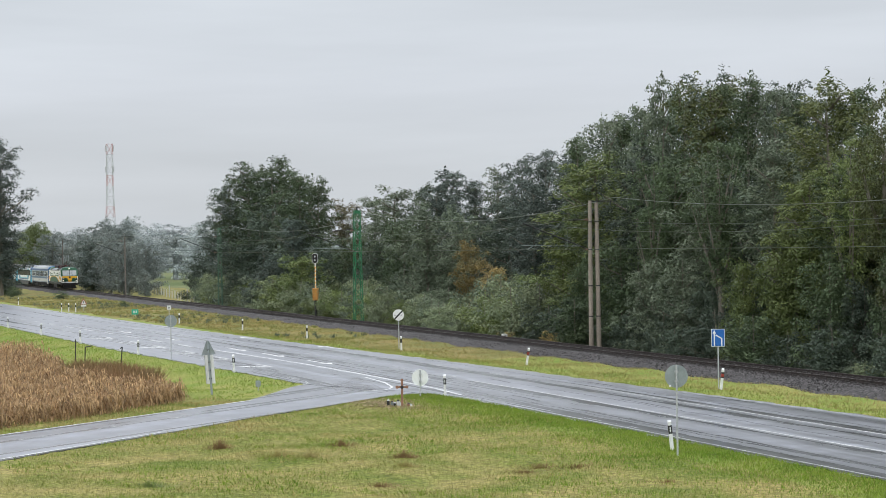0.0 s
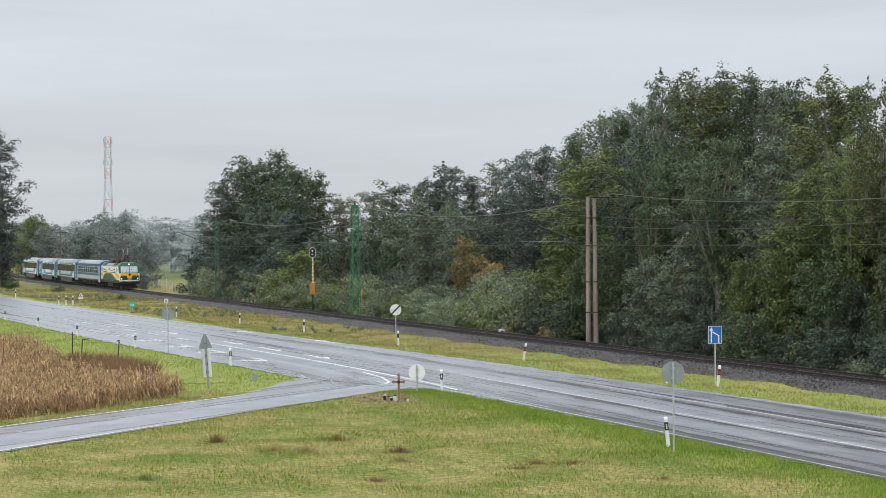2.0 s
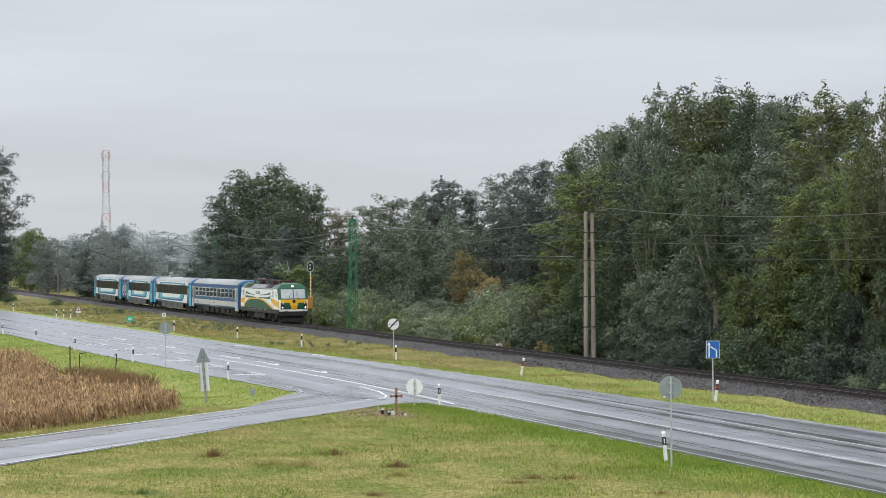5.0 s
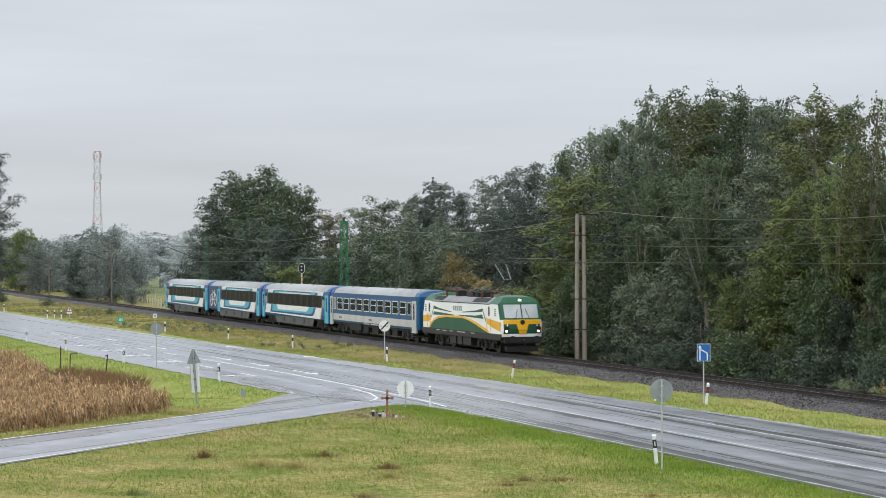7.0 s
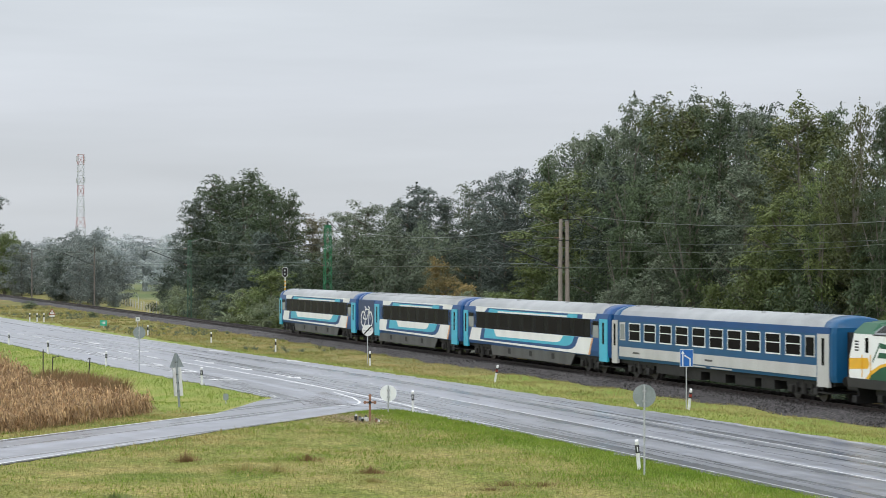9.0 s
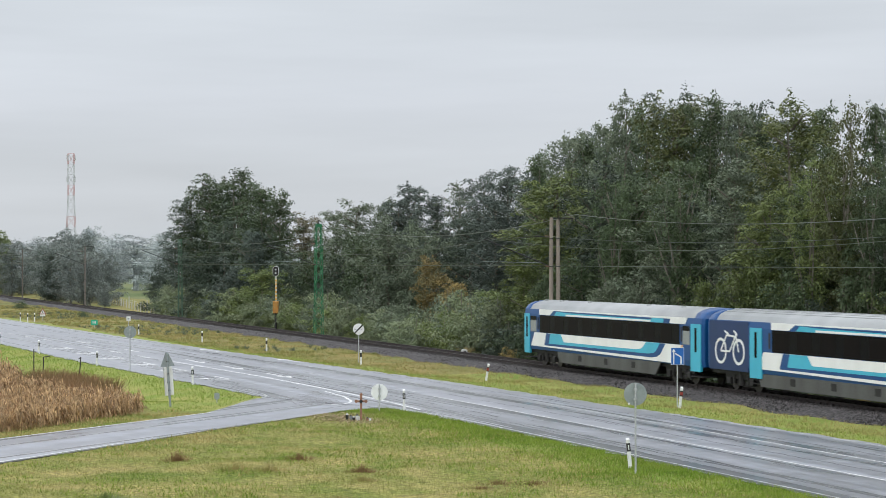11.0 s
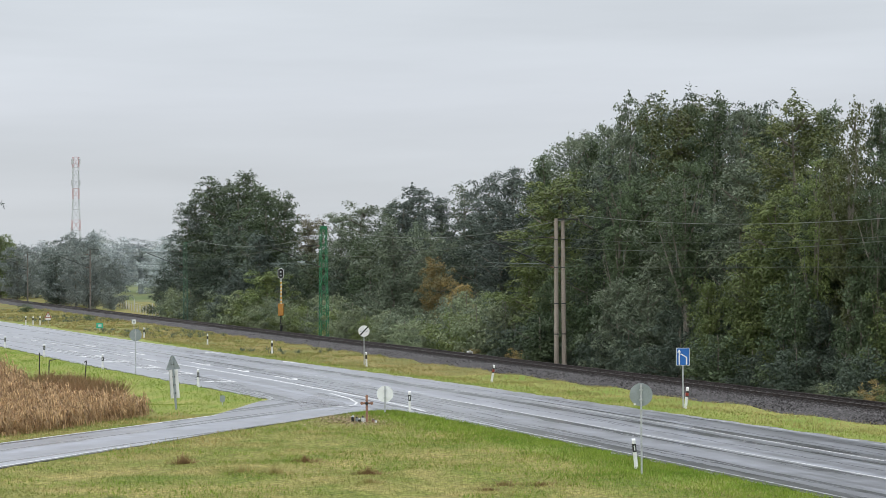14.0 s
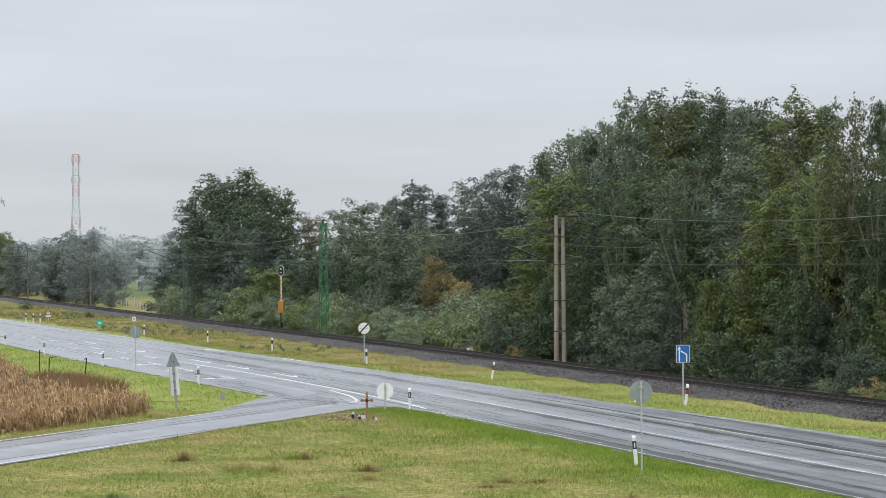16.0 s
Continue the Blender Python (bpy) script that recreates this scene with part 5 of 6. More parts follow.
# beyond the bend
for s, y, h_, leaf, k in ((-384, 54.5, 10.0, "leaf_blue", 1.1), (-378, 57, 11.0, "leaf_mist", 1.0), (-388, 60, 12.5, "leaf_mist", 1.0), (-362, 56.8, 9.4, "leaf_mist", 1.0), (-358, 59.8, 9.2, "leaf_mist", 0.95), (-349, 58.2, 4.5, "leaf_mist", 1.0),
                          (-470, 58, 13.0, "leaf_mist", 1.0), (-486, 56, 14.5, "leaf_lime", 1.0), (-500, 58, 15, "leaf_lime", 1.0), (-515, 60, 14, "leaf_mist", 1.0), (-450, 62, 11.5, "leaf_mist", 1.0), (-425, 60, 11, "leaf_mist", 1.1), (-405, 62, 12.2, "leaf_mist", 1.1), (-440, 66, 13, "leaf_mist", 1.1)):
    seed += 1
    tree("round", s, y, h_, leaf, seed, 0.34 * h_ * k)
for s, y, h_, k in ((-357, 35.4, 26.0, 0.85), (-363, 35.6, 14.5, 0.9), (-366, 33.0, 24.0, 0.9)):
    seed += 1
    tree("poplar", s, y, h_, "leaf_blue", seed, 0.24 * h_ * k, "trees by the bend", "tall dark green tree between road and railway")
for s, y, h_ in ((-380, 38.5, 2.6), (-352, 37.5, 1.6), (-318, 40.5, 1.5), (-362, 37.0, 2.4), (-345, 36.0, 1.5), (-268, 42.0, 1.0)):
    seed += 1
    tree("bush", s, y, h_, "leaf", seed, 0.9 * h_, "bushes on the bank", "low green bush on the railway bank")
# far trees across the field, their leaves and bark coloured pale for haze
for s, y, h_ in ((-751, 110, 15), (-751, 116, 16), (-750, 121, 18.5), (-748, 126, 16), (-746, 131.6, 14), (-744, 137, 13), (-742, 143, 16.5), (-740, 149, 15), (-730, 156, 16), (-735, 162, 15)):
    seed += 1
    tree("sparse" if seed % 2 else "round", s, y, h_, "leaf_far", seed, 0.3 * h_, "far trees across the field", "distant tree across the field, paled for haze in its colour")

# the far woodland at the horizon, with haze in its colour
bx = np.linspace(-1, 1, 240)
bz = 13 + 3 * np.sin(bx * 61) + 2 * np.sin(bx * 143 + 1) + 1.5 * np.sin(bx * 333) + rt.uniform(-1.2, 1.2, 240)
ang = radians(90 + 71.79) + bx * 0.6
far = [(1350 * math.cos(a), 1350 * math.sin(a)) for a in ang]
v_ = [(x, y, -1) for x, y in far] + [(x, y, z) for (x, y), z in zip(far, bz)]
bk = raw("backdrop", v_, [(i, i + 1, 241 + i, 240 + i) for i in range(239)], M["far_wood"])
tagged(bk, "woodland on the horizon, haze put into its pale blue-grey", "distant woodland", kind="structure")


def blades(name, n_, xr, yr, hgt, wid, material, label, ok=None, seed_=1, clump=0.0):
    rs_ = np.random.RandomState(seed_)
    x, y = rs_.uniform(*xr, n_), rs_.uniform(*yr, n_)
    if clump:
        k = rs_.randint(0, max(1, int(n_ * clump)), n_)
        x, y = x[k] + rs_.normal(0, 0.09, n_), y[k] + rs_.normal(0, 0.09, n_)
    keep_ = np.maximum(on_main_road(x, y), on_side_road(x, y)) < -0.15
    if ok is not None:
        keep_ &= ok(x, y)
    x, y = x[keep_], y[keep_]
    n_ = len(x)
    z = ground_z(x, y) - 0.02
    a, h_ = rs_.uniform(0, 2 * math.pi, n_), rs_.uniform(*hgt, n_) * rs_.uniform(0.6, 1.0, n_)
    w_ = wid * rs_.uniform(0.6, 1.4, n_)
    ld = rs_.normal(0, 0.45, (n_, 2)) * h_[:, None]
    P = np.stack([np.stack([x - np.cos(a) * w_, y - np.sin(a) * w_, z], 1), np.stack([x + np.cos(a) * w_, y + np.sin(a) * w_, z], 1), np.stack([x + ld[:, 0], y + ld[:, 1], z + h_], 1)], 1)
    ob = raw(name, P.reshape(-1, 3), np.arange(3 * n_).reshape(-1, 3), M[material])
    return tagged(ob, label, "grass", kind="stuff")


NS = lambda x, y: y < near_edge(x)
blades("meadow_grass", 260000, (-97, -48), (4, 30.4), (0.04, 0.11), 0.012, "blade", "mown autumn grass with bare patches", lambda x, y: NS(x, y) & (y > 0.19 * -x - 6), 1)
blades("meadow_tufts", 26000, (-97, -48), (4, 30.4), (0.08, 0.2), 0.012, "blade_dry", "taller dry grass tufts in the meadow", lambda x, y: NS(x, y) & (np.sin(x * 0.5 + 1) * np.sin(y * 0.6) + 0.35 * np.sin(x * 1.7 + y) > 0.25), 2, 0.3)
blades("meadow_tufts", 40000, (-97, -48), (4, 30.4), (0.08, 0.22), 0.015, "blade_lush", "greener grass tufts in the meadow", lambda x, y: NS(x, y) & (np.sin(x * 0.37) * np.sin(y * 0.45 + 2) + 0.4 * np.sin(x * 1.3 - y) > 0.1), 3, 0.4)
blades("roadside_grass", 190000, (-96, -45), (22.0, 30.8), (0.06, 0.18), 0.014, "blade_lush", "lush green grass along the road edge", lambda x, y: NS(x, y) & (np.random.RandomState(77).uniform(size=len(x)) < np.exp(-np.maximum(0, near_edge(x) - y - 1.1 - 0.9 * np.sin(x * 0.7) * np.sin(x * 0.23)) / 1.5)), 4)
blades("verge_grass", 60000, (-200, -62), (36, 46), (0.06, 0.2), 0.018, "blade", "green grass on the verge below the ballast", lambda x, y: (y > far_edge(x) + 0.2) & (y < far_edge(x) + 3.4 + 0.6 * np.sin(x * 0.7)), 5)
blades("verge_lush_grass", 22000, (-200, -62), (36, 46), (0.06, 0.2), 0.018, "blade_lush", "fresh green grass at the road edge", lambda x, y: (y > far_edge(x) + 0.15) & (y < far_edge(x) + 2.0), 25)
blades("verge_dry_grass", 80000, (-215, -62), (36, 47), (0.08, 0.2), 0.014, "blade_dry", "yellowed grass on the verge below the ballast", lambda x, y: (y > far_edge(x) + 1.6 + 0.8 * np.sin(x * 0.41) * np.sin(x * 0.13)) & (y < 46.2), 6, 0.4)
blades("bank_weeds", 30000, (-340, -185), (31, 46.0), (0.12, 0.32), 0.03, "blade_dry", "tall dry weeds on the railway bank", lambda x, y: (y > far_edge(x) + 2.0) & (y < 46.6), 7, 0.1)
blades("bank_weeds", 30000, (-340, -150), (31, 46.0), (0.10, 0.28), 0.03, "blade", "olive weeds on the railway bank", lambda x, y: (y > far_edge(x) + 1.2) & (y < 46.6) & (np.sin(x * 0.23) + np.sin(x * 0.57 + y) > -0.2), 8, 0.1)
blades("bank_weeds", 14000, (-340, -160), (31, 45.5), (0.2, 0.55), 0.04, "leaf_grey", "grey-green herbs on the railway bank", lambda x, y: (y > far_edge(x) + 2.2) & (y < 46.4) & (np.sin(x * 0.31 + 2) + np.sin(x * 0.11) > 0.3), 9, 0.06)
blades("corner_grass", 110000, (-240, -98), (10, 26.3), (0.05, 0.16), 0.017, "blade_lush", "lush grass between the road and the maize", lambda x, y: NS(x, y) & (y > near_edge(x) - 10) & (on_side_road(x, y) < -0.3), 10)
blades("corner_grass", 9000, (-240, -98), (10, 26.3), (0.08, 0.26), 0.022, "blade", "paler grass between the road and the maize", lambda x, y: NS(x, y) & (y > near_edge(x) - 10) & (np.sin(x * 0.5) + np.sin(y * 0.8) > 0.3), 11)
blades("margin_grass", 16000, (-102, -70), (0, 20), (0.08, 0.26), 0.02, "blade_dry", "dry grass between maize and side road", lambda x, y: (on_side_road(x, y) > -2.4) & (x * 0.715 - y * 0.699 < -65), 12)
blades("dry_weed_heap", 22000, (-125, -103), (14.0, 20.0), (0.6, 1.3), 0.035, "weed_brown", "brown withered weeds at the end of the maize", lambda x, y: (np.abs((x + 114) / 9.5) ** 2 + np.abs((y - 17.0) / 2.1) ** 2 < 1), 13, 0.1)

# single clumps of withered weeds in the meadow
for x, y, r_, h_, mk in ((-69.3, 15.9, 0.9, 0.5, "blade_dry"), (-68.6, 16.9, 0.7, 0.45, "blade_dry"), (-62.9, 23.0, 0.9, 0.3, "weed_brown"), (-62.0, 23.9, 0.8, 0.25, "weed_brown"), (-72.2, 18.9, 0.5, 0.45, "weed_brown"), (-67.4, 19.8, 0.4, 0.5, "weed_brown"), (-61.5, 22.0, 0.6, 0.2, "weed_brown"), (-73.5, 14.8, 0.35, 0.7, "weed_brown"), (-60.5, 17.0, 0.6, 0.3, "weed_brown"), (-64.5, 19.0, 0.4, 0.3, "blade_dry"), (-57.5, 25.0, 0.6, 0.2, "weed_brown"), (-63.0, 10.5, 0.5, 0.4, "leaf_lime")):
    rs_ = np.random.RandomState(int(-x * 10))
    n_ = 520
    a, q = rs_.uniform(0, 2 * math.pi, n_), np.abs(rs_.normal(0, 1.0, n_)) * r_
    bx_, by_ = np.cos(a) * q, np.sin(a) * q
    hh = 0.6 * h_ * rs_.uniform(0.2, 1.2, n_) * np.clip(1.1 - q / r_ * 0.5, 0.25, 1.1)
    P = np.stack([np.stack([bx_ - 0.009, by_, 0 * bx_], 1), np.stack([bx_ + 0.009, by_ + 0.006, 0 * bx_], 1), np.stack([bx_ * 1.25, by_ * 1.25, hh], 1)], 1)
    ob = raw("weed_clump", P.reshape(-1, 3), np.arange(3 * n_).reshape(-1, 3), M[mk])
    ob.location = (x, y, float(ground_z(x, y)) - 0.02)
    tagged(ob, "withered weed clump standing in the mown grass", "weed", "weed clumps", "stuff")

# maize: withered plants in rows
edge = [(-79, 1.5), (-85.6, 8.6), (-89.3, 12.0), (-92.5, 14.6), (-96.5, 17.4), (-99.8, 18.6), (-102.5, 17.8), (-106, 15.4), (-114, 14.3), (-119, 15.3), (-130.5, 14.6), (-134, 9), (-110, -3)]


def in_poly(x, y, poly):
    inside = np.zeros(len(x), bool)
    for (x0, y0), (x1, y1) in zip(poly, poly[1:] + poly[:1]):
        cross = ((y0 > y) != (y1 > y)) & (x < (x1 - x0) * (y - y0) / (y1 - y0 + 1e-9) + x0)
        inside ^= cross
    return inside


rs_ = np.random.RandomState(5)
a, b = np.meshgrid(np.arange(-70, 70, 0.72), np.arange(-60, 60, 0.2), indexing="ij")
a, b = a.ravel() + rs_.normal(0, 0.05, a.size), b.ravel() + rs_.normal(0, 0.06, a.size)
mx_, my_ = -103 + a * 0.699 - b * 0.715, 9 + a * 0.715 + b * 0.699
k = in_poly(mx_, my_, edge) & (my_ > -0.085 * mx_ - 3.5)
mx_, my_ = mx_[k], my_[k]
n_ = len(mx_)
mh = (1.5 + 0.13 * np.sin(mx_ * 0.9) * np.sin(my_ * 1.1 + 1) + rs_.normal(0, 0.14, n_)) * np.interp(mx_, [-128, -118, -110, -100, -93], [1.05, 0.8, 0.68, 0.6, 0.58])
mz = ground_z(mx_, my_) - 0.05
V, F, base_i = [], [], 0
stalk = np.stack([np.stack([mx_ - 0.018, my_, mz], 1), np.stack([mx_ + 0.018, my_, mz], 1), np.stack([mx_ + 0.012, my_, mz + mh], 1), np.stack([mx_ - 0.012, my_, mz + mh], 1)], 1)
V.append(stalk.reshape(-1, 3))
F.append(np.arange(4 * n_).reshape(-1, 4))
base_i = 4 * n_
for j in range(18):
    q = rs_.uniform(0, 2 * math.pi, n_)
    hz = mz + mh * (0.08 + 0.053 * j) + rs_.normal(0, 0.05, n_)
    ln_ = rs_.uniform(0.14, 0.36, n_)
    dx, dy = np.cos(q), np.sin(q)
    wx, wy = -np.sin(q) * 0.026, np.cos(q) * 0.026
    up_ = rs_.uniform(0.0, 0.16, n_)
    dn = rs_.uniform(0.1, 0.45, n_)
    p0, p1, p2 = np.stack([mx_, my_, hz], 1), np.stack([mx_ + dx * ln_ * 0.45, my_ + dy * ln_ * 0.45, hz + up_], 1), np.stack([mx_ + dx * ln_, my_ + dy * ln_, hz + up_ - dn], 1)
    w_ = np.stack([wx, wy, 0 * wx], 1)
    P = np.stack([p0 - w_ * 0.5, p0 + w_ * 0.5, p1 + w_, p1 - w_, p2 + w_ * 0.3, p2 - w_ * 0.3], 1).reshape(-1, 3)
    i0 = base_i + 6 * np.arange(n_)
    F.append(np.stack([i0, i0 + 1, i0 + 2, i0 + 3], 1))
    F.append(np.stack([i0 + 3, i0 + 2, i0 + 4, i0 + 5], 1))
    V.append(P)
    base_i += 6 * n_
maize = raw("maize_field", np.concatenate(V), np.concatenate(F), M["maize"])
tagged(maize, "withered brown maize standing in rows", "maize", kind="stuff")

# bare, dry ground round the cross
rs_ = np.random.RandomState(8)
n_ = 5200
a, q = rs_.uniform(0, 2 * math.pi, n_), np.abs(rs_.normal(0, 0.55, n_))
x, y = -91.2 + np.cos(a) * q * 3.6, 26.0 + np.sin(a) * q * 1.9
keep_ = np.maximum(on_main_road(x, y), on_side_road(x, y)) < -0.1
x, y = x[keep_], y[keep_]
n_ = len(x)
z = ground_z(x, y) + 0.03
u = rs_.normal(0, 0.04, (n_, 3, 3)) * np.array([1, 1, 0.5])
ob = raw("dry_litter", (u + np.stack([x, y, z], 1)[:, None]).reshape(-1, 3), np.arange(3 * n_).reshape(-1, 3), M["dry_litter"])
tagged(ob, "dry straw and bare soil round the cross", "dry grass", kind="stuff")

# ---------------------------------------------------------------- railway masts, wires, signal


def cantilever(ob, y_mast, reach, z_low=6.6, z_high=8.6):
    """The arm that carries the wires over the track, towards -y."""
    bm = B()
    tube(bm, (0, -0.15, z_low), (0, -reach, z_high), 0.045, seg=6)
    tube(bm, (0, -0.15, z_high + 0.2), (0, -reach, z_high), 0.02, seg=6)
    arm = part("cantilever", bm, M["black"], ob, "dark tubular bracket arm")
    bm = B()
    tube(bm, (0, -0.9, z_low + 0.32), (0.6, -reach - 0.3, z_low + 0.42), 0.025, seg=6)
    tube(bm, (0.3, -reach + 0.6, z_low + 0.38), (0.9, -reach - 0.05, z_low + 0.12), 0.018, seg=6)
    part("steady_arm", bm, M["wire"], arm)
    for y, z in ((-0.35, z_low + 0.1), (-0.4, z_high + 0.19)):
        bm = B()
        for i in range(4):
            tube(bm, (0, y - i * 0.09, z), (0, y - i * 0.09 - 0.03, z), 0.07, seg=8)
        part("insulator", bm, M["rust_wood"], arm, "ribbed brown insulator")


def concrete_mast(s, y, h_, double):
    ob = thing("catenary_mast", (s, y, -0.5), "pair of weathered concrete masts with a wire bracket" if double else "weathered concrete railway mast with a wire bracket", "railway mast", "railway masts")
    for k, dx in enumerate((-0.24, 0.24) if double else (0,)):
        bm = B()
        tube(bm, (0, dx * 1.2, 0), (0, dx, h_ - 0.15 * k), 0.17 if double else 0.14, 0.125 if double else 0.1, seg=12)
        pole = part("pole", bm, M["concrete"] if double else M["concrete_dark"], ob)
        for z in (2.5, 4.6, 7.1, 9.0):
            bm = B()
            tube(bm, (0, dx * (1.2 - 0.2 * z / h_), z), (0, dx * (1.2 - 0.2 * z / h_), z + 0.07), 0.19 - 0.005 * z, seg=12)
            part("band", bm, M["black"], pole)
    bm = B()
    box(bm, -0.05, 0.05, -0.2, 1.35, h_ - 0.08, h_ + 0.0)
    tube(bm, (0, 1.3, h_), (0, 1.3, h_ - 0.25), 0.05, seg=8)
    tube(bm, (0, 1.25, h_ - 0.02), (0, 0.3, h_ - 0.7), 0.02, seg=6)
    part("cross_arm", bm, M["black"], ob, "dark steel cross arm")
    bm = B()
    box(bm, -0.04, 0.04, -1.5, -0.2, h_ - 1.35, h_ - 1.28)
    part("side_arm", bm, M["black"], ob)
    cantilever(ob, y, y - RAIL_Y + 0.1, 7.05, 9.0)
    return ob


concrete_mast(-135.6, 53.7, 10.5, True)
concrete_mast(-341, 53.7, 10.0, False)
concrete_mast(-419, 53.7, 10.0, False)
concrete_mast(-70, 53.7, 10.5, True)


def lattice_mast(s, y, h_, w0, w1, material, label, panels):
    ob = thing("lattice_mast", (s, y, -0.5), label, "railway mast", "railway masts")

    def wd(z):
        return w0 + (w1 - w0) * z / h_
    corners = ((-1, -1), (1, -1), (1, 1), (-1, 1))
    for i, j in corners:
        bm = B()
        tube(bm, (i * w0 / 2, j * w0 / 2, 0), (i * w1 / 2, j * w1 / 2, h_), 0.05, 0.042, seg=4)
        part("corner_leg", bm, material, ob)
    for k in range(panels):
        z0, z1 = h_ * k / panels, h_ * (k + 1) / panels
        for q in range(4):
            (i, j), (m_, n_) = corners[q], corners[(q + 1) % 4]
            if k % 2:
                (i, j), (m_, n_) = (m_, n_), (i, j)
            bm = B()
            tube(bm, (i * wd(z0) / 2, j * wd(z0) / 2, z0), (m_ * wd(z1) / 2, n_ * wd(z1) / 2, z1), 0.03, seg=4)
            part("brace", bm, material, ob)
    bm = B()
    box(bm, -w1 / 2 - 0.03, w1 / 2 + 0.03, -w1 / 2 - 0.03, w1 / 2 + 0.03, h_ - 0.28, h_ + 0.02)
    part("head_plate", bm, material, ob)
    return ob


m1 = lattice_mast(-197.3, 53.6, 11.1, 0.78, 0.52, M["green_steel"], "bright green painted steel lattice mast", 15)
bm = B()
tube(bm, (0, 0, 11.1), (0, 0, 11.5), 0.12, 0.05, seg=8)
tube(bm, (0, 0.0, 11.5), (0, 1.0, 10.6), 0.03, seg=6)
tube(bm, (0, -0.3, 9.3), (0, -2.2, 9.2), 0.035, seg=6)
part("top_bracket", bm, M["black"], m1)
bm = B()
tube(bm, (0.45, -0.4, 5.2), (0.75, -0.4, 5.6), 0.05, seg=6)
tube(bm, (0.75, -0.4, 5.6), (0.7, -0.4, 6.1), 0.05, seg=6)
part("lamp_bracket", bm, M["green_steel"], m1)
cantilever(m1, 53.6, 5.0, 7.1, 9.0)
m2 = lattice_mast(-264, 53.6, 10.3, 0.52, 0.34, M["dull_green"], "weathered green steel lattice mast", 12)
bm = B()
tube(bm, (0, 0, 10.2), (0, 1.2, 10.55), 0.035, seg=6)
part("top_bracket", bm, M["dull_green"], m2)
cantilever(m2, 53.6, 5.0, 7.1, 9.0)


def wire(name, p0, p1, sag, r_, material, label, n_=18):
    bm = B()
    p0, p1 = Vector(p0), Vector(p1)
    pts = [p0.lerp(p1, i / n_) - Vector((0, 0, 4 * sag * (i / n_) * (1 - i / n_))) for i in range(n_ + 1)]
    rings = []
    for p in pts:
        rings.append([bm.verts.new(p + Vector((0, r_ * math.cos(q), r_ * math.sin(q)))) for q in (0.5, 2.6, 4.7)])
    for a_, b_ in zip(rings, rings[1:]):
        for i in range(3):
            bm.faces.new((a_[i], a_[(i + 1) % 3], b_[(i + 1) % 3], b_[i]))
    ob = new(name, finish(bm, name, material))
    return tagged(ob, label, "overhead wire", "overhead wires")


SUP = [(-560, 9.6), (-490, 9.6), (-419, 9.7), (-341, 9.6), (-263, 10.0), (-196.6, 10.25), (-134.7, 10.2), (-69, 10.2), (0, 10.2)]
for (s0, z0), (s1, z1) in zip(SUP, SUP[1:]):
    wire("feeder_wire", (s0, 54.9, z0), (s1, 54.9, z1), 1.15, 0.022, M["wire_pale"], "pale feeder wire sagging between the masts")
    wire("feeder_wire", (s0, 51.9, 8.75), (s1, 51.9, 8.75), 0.75, 0.014, M["wire"], "thin dark wire between the masts")
    wire("messenger_wire", (s0, RAIL_Y, 8.5), (s1, RAIL_Y, 8.5), 0.95, 0.016, M["wire"], "thin messenger wire above the track")
    wire("contact_wire", (s0, RAIL_Y + 0.1, 6.72), (s1, RAIL_Y - 0.1, 6.72), 0.04, 0.017, M["wire"], "contact wire above the track")
    for i in range(1, 9):
        t = i / 9
        bm = B()
        x = s0 + (s1 - s0) * t
        tube(bm, (x, RAIL_Y, 6.7), (x, RAIL_Y, 8.5 - 3.8 * t * (1 - t)), 0.006, seg=3)
        tagged(new("dropper_wire", finish(bm, "dropper_wire", M["wire"])), "thin dropper between messenger and contact wire", "overhead wire", "overhead wires")

# light signal
sg = thing("railway_signal", (-219, 54.8, -0.55), "railway light signal on a yellow and white striped post", "railway signal")
bm = B()
for i in range(6):
    tube(bm, (0, 0, 3.4 + i * 0.4), (0, 0, 3.6 + i * 0.4), 0.075, seg=10)
part("post_stripes", bm, M["yellow"], sg, "yellow stripes of the post")
bm = B()
tube(bm, (0, 0, 3.2), (0, 0, 6.6), 0.07, seg=10)
part("post", bm, M["white"], sg, "white post")
bm = B()
tube(bm, (0, 0, 0), (0, 0, 2.1), 0.15, seg=10)
part("base", bm, M["black"], sg, "black base post")
bm = B()
soft_box(bm, -0.28, 0.28, -0.25, 0.25, 2.0, 3.3, 0.05)
part("cabinet", bm, M["orange"], sg, "rusty orange equipment box")


def oval(w_, h2, zc):
    return [(w_ * math.cos(q) * 1.0, zc + (h2 if math.sin(q) > 0 else -h2) + w_ * math.sin(q)) for q in [2 * math.pi * i / 20 for i in range(20)]]


bm = B()
prism(bm, oval(0.335, 0.22, 6.5), "y", -0.06, -0.02)
part("head_rim", bm, M["white"], sg, "white rim of the signal head")
bm = B()
prism(bm, oval(0.295, 0.21, 6.5), "y", -0.1, -0.055)
part("head", bm, M["black"], sg, "black signal head")
for z in (6.3, 6.68):
    bm = B()
    tube(bm, (0, -0.1, z), (0, -0.2, z), 0.09, seg=12)
    part("lens_hood", bm, M["steel"], sg)
sg.rotation_euler = (0, 0, radians(60))
bx_ = thing("trackside_box", (-148.6, 51.6, 0.1), "small pale box standing beside the rails", "trackside box")
bm = B()
soft_box(bm, -0.18, 0.18, -0.18, 0.18, 0.0, 0.32, 0.06)
part("cover", bm, M["coach_grey"], bx_)
bm = B()
box(bm, -0.185, 0.185, -0.1, 0.1, 0.05, 0.2)
part("recess", bm, M["black"], bx_)

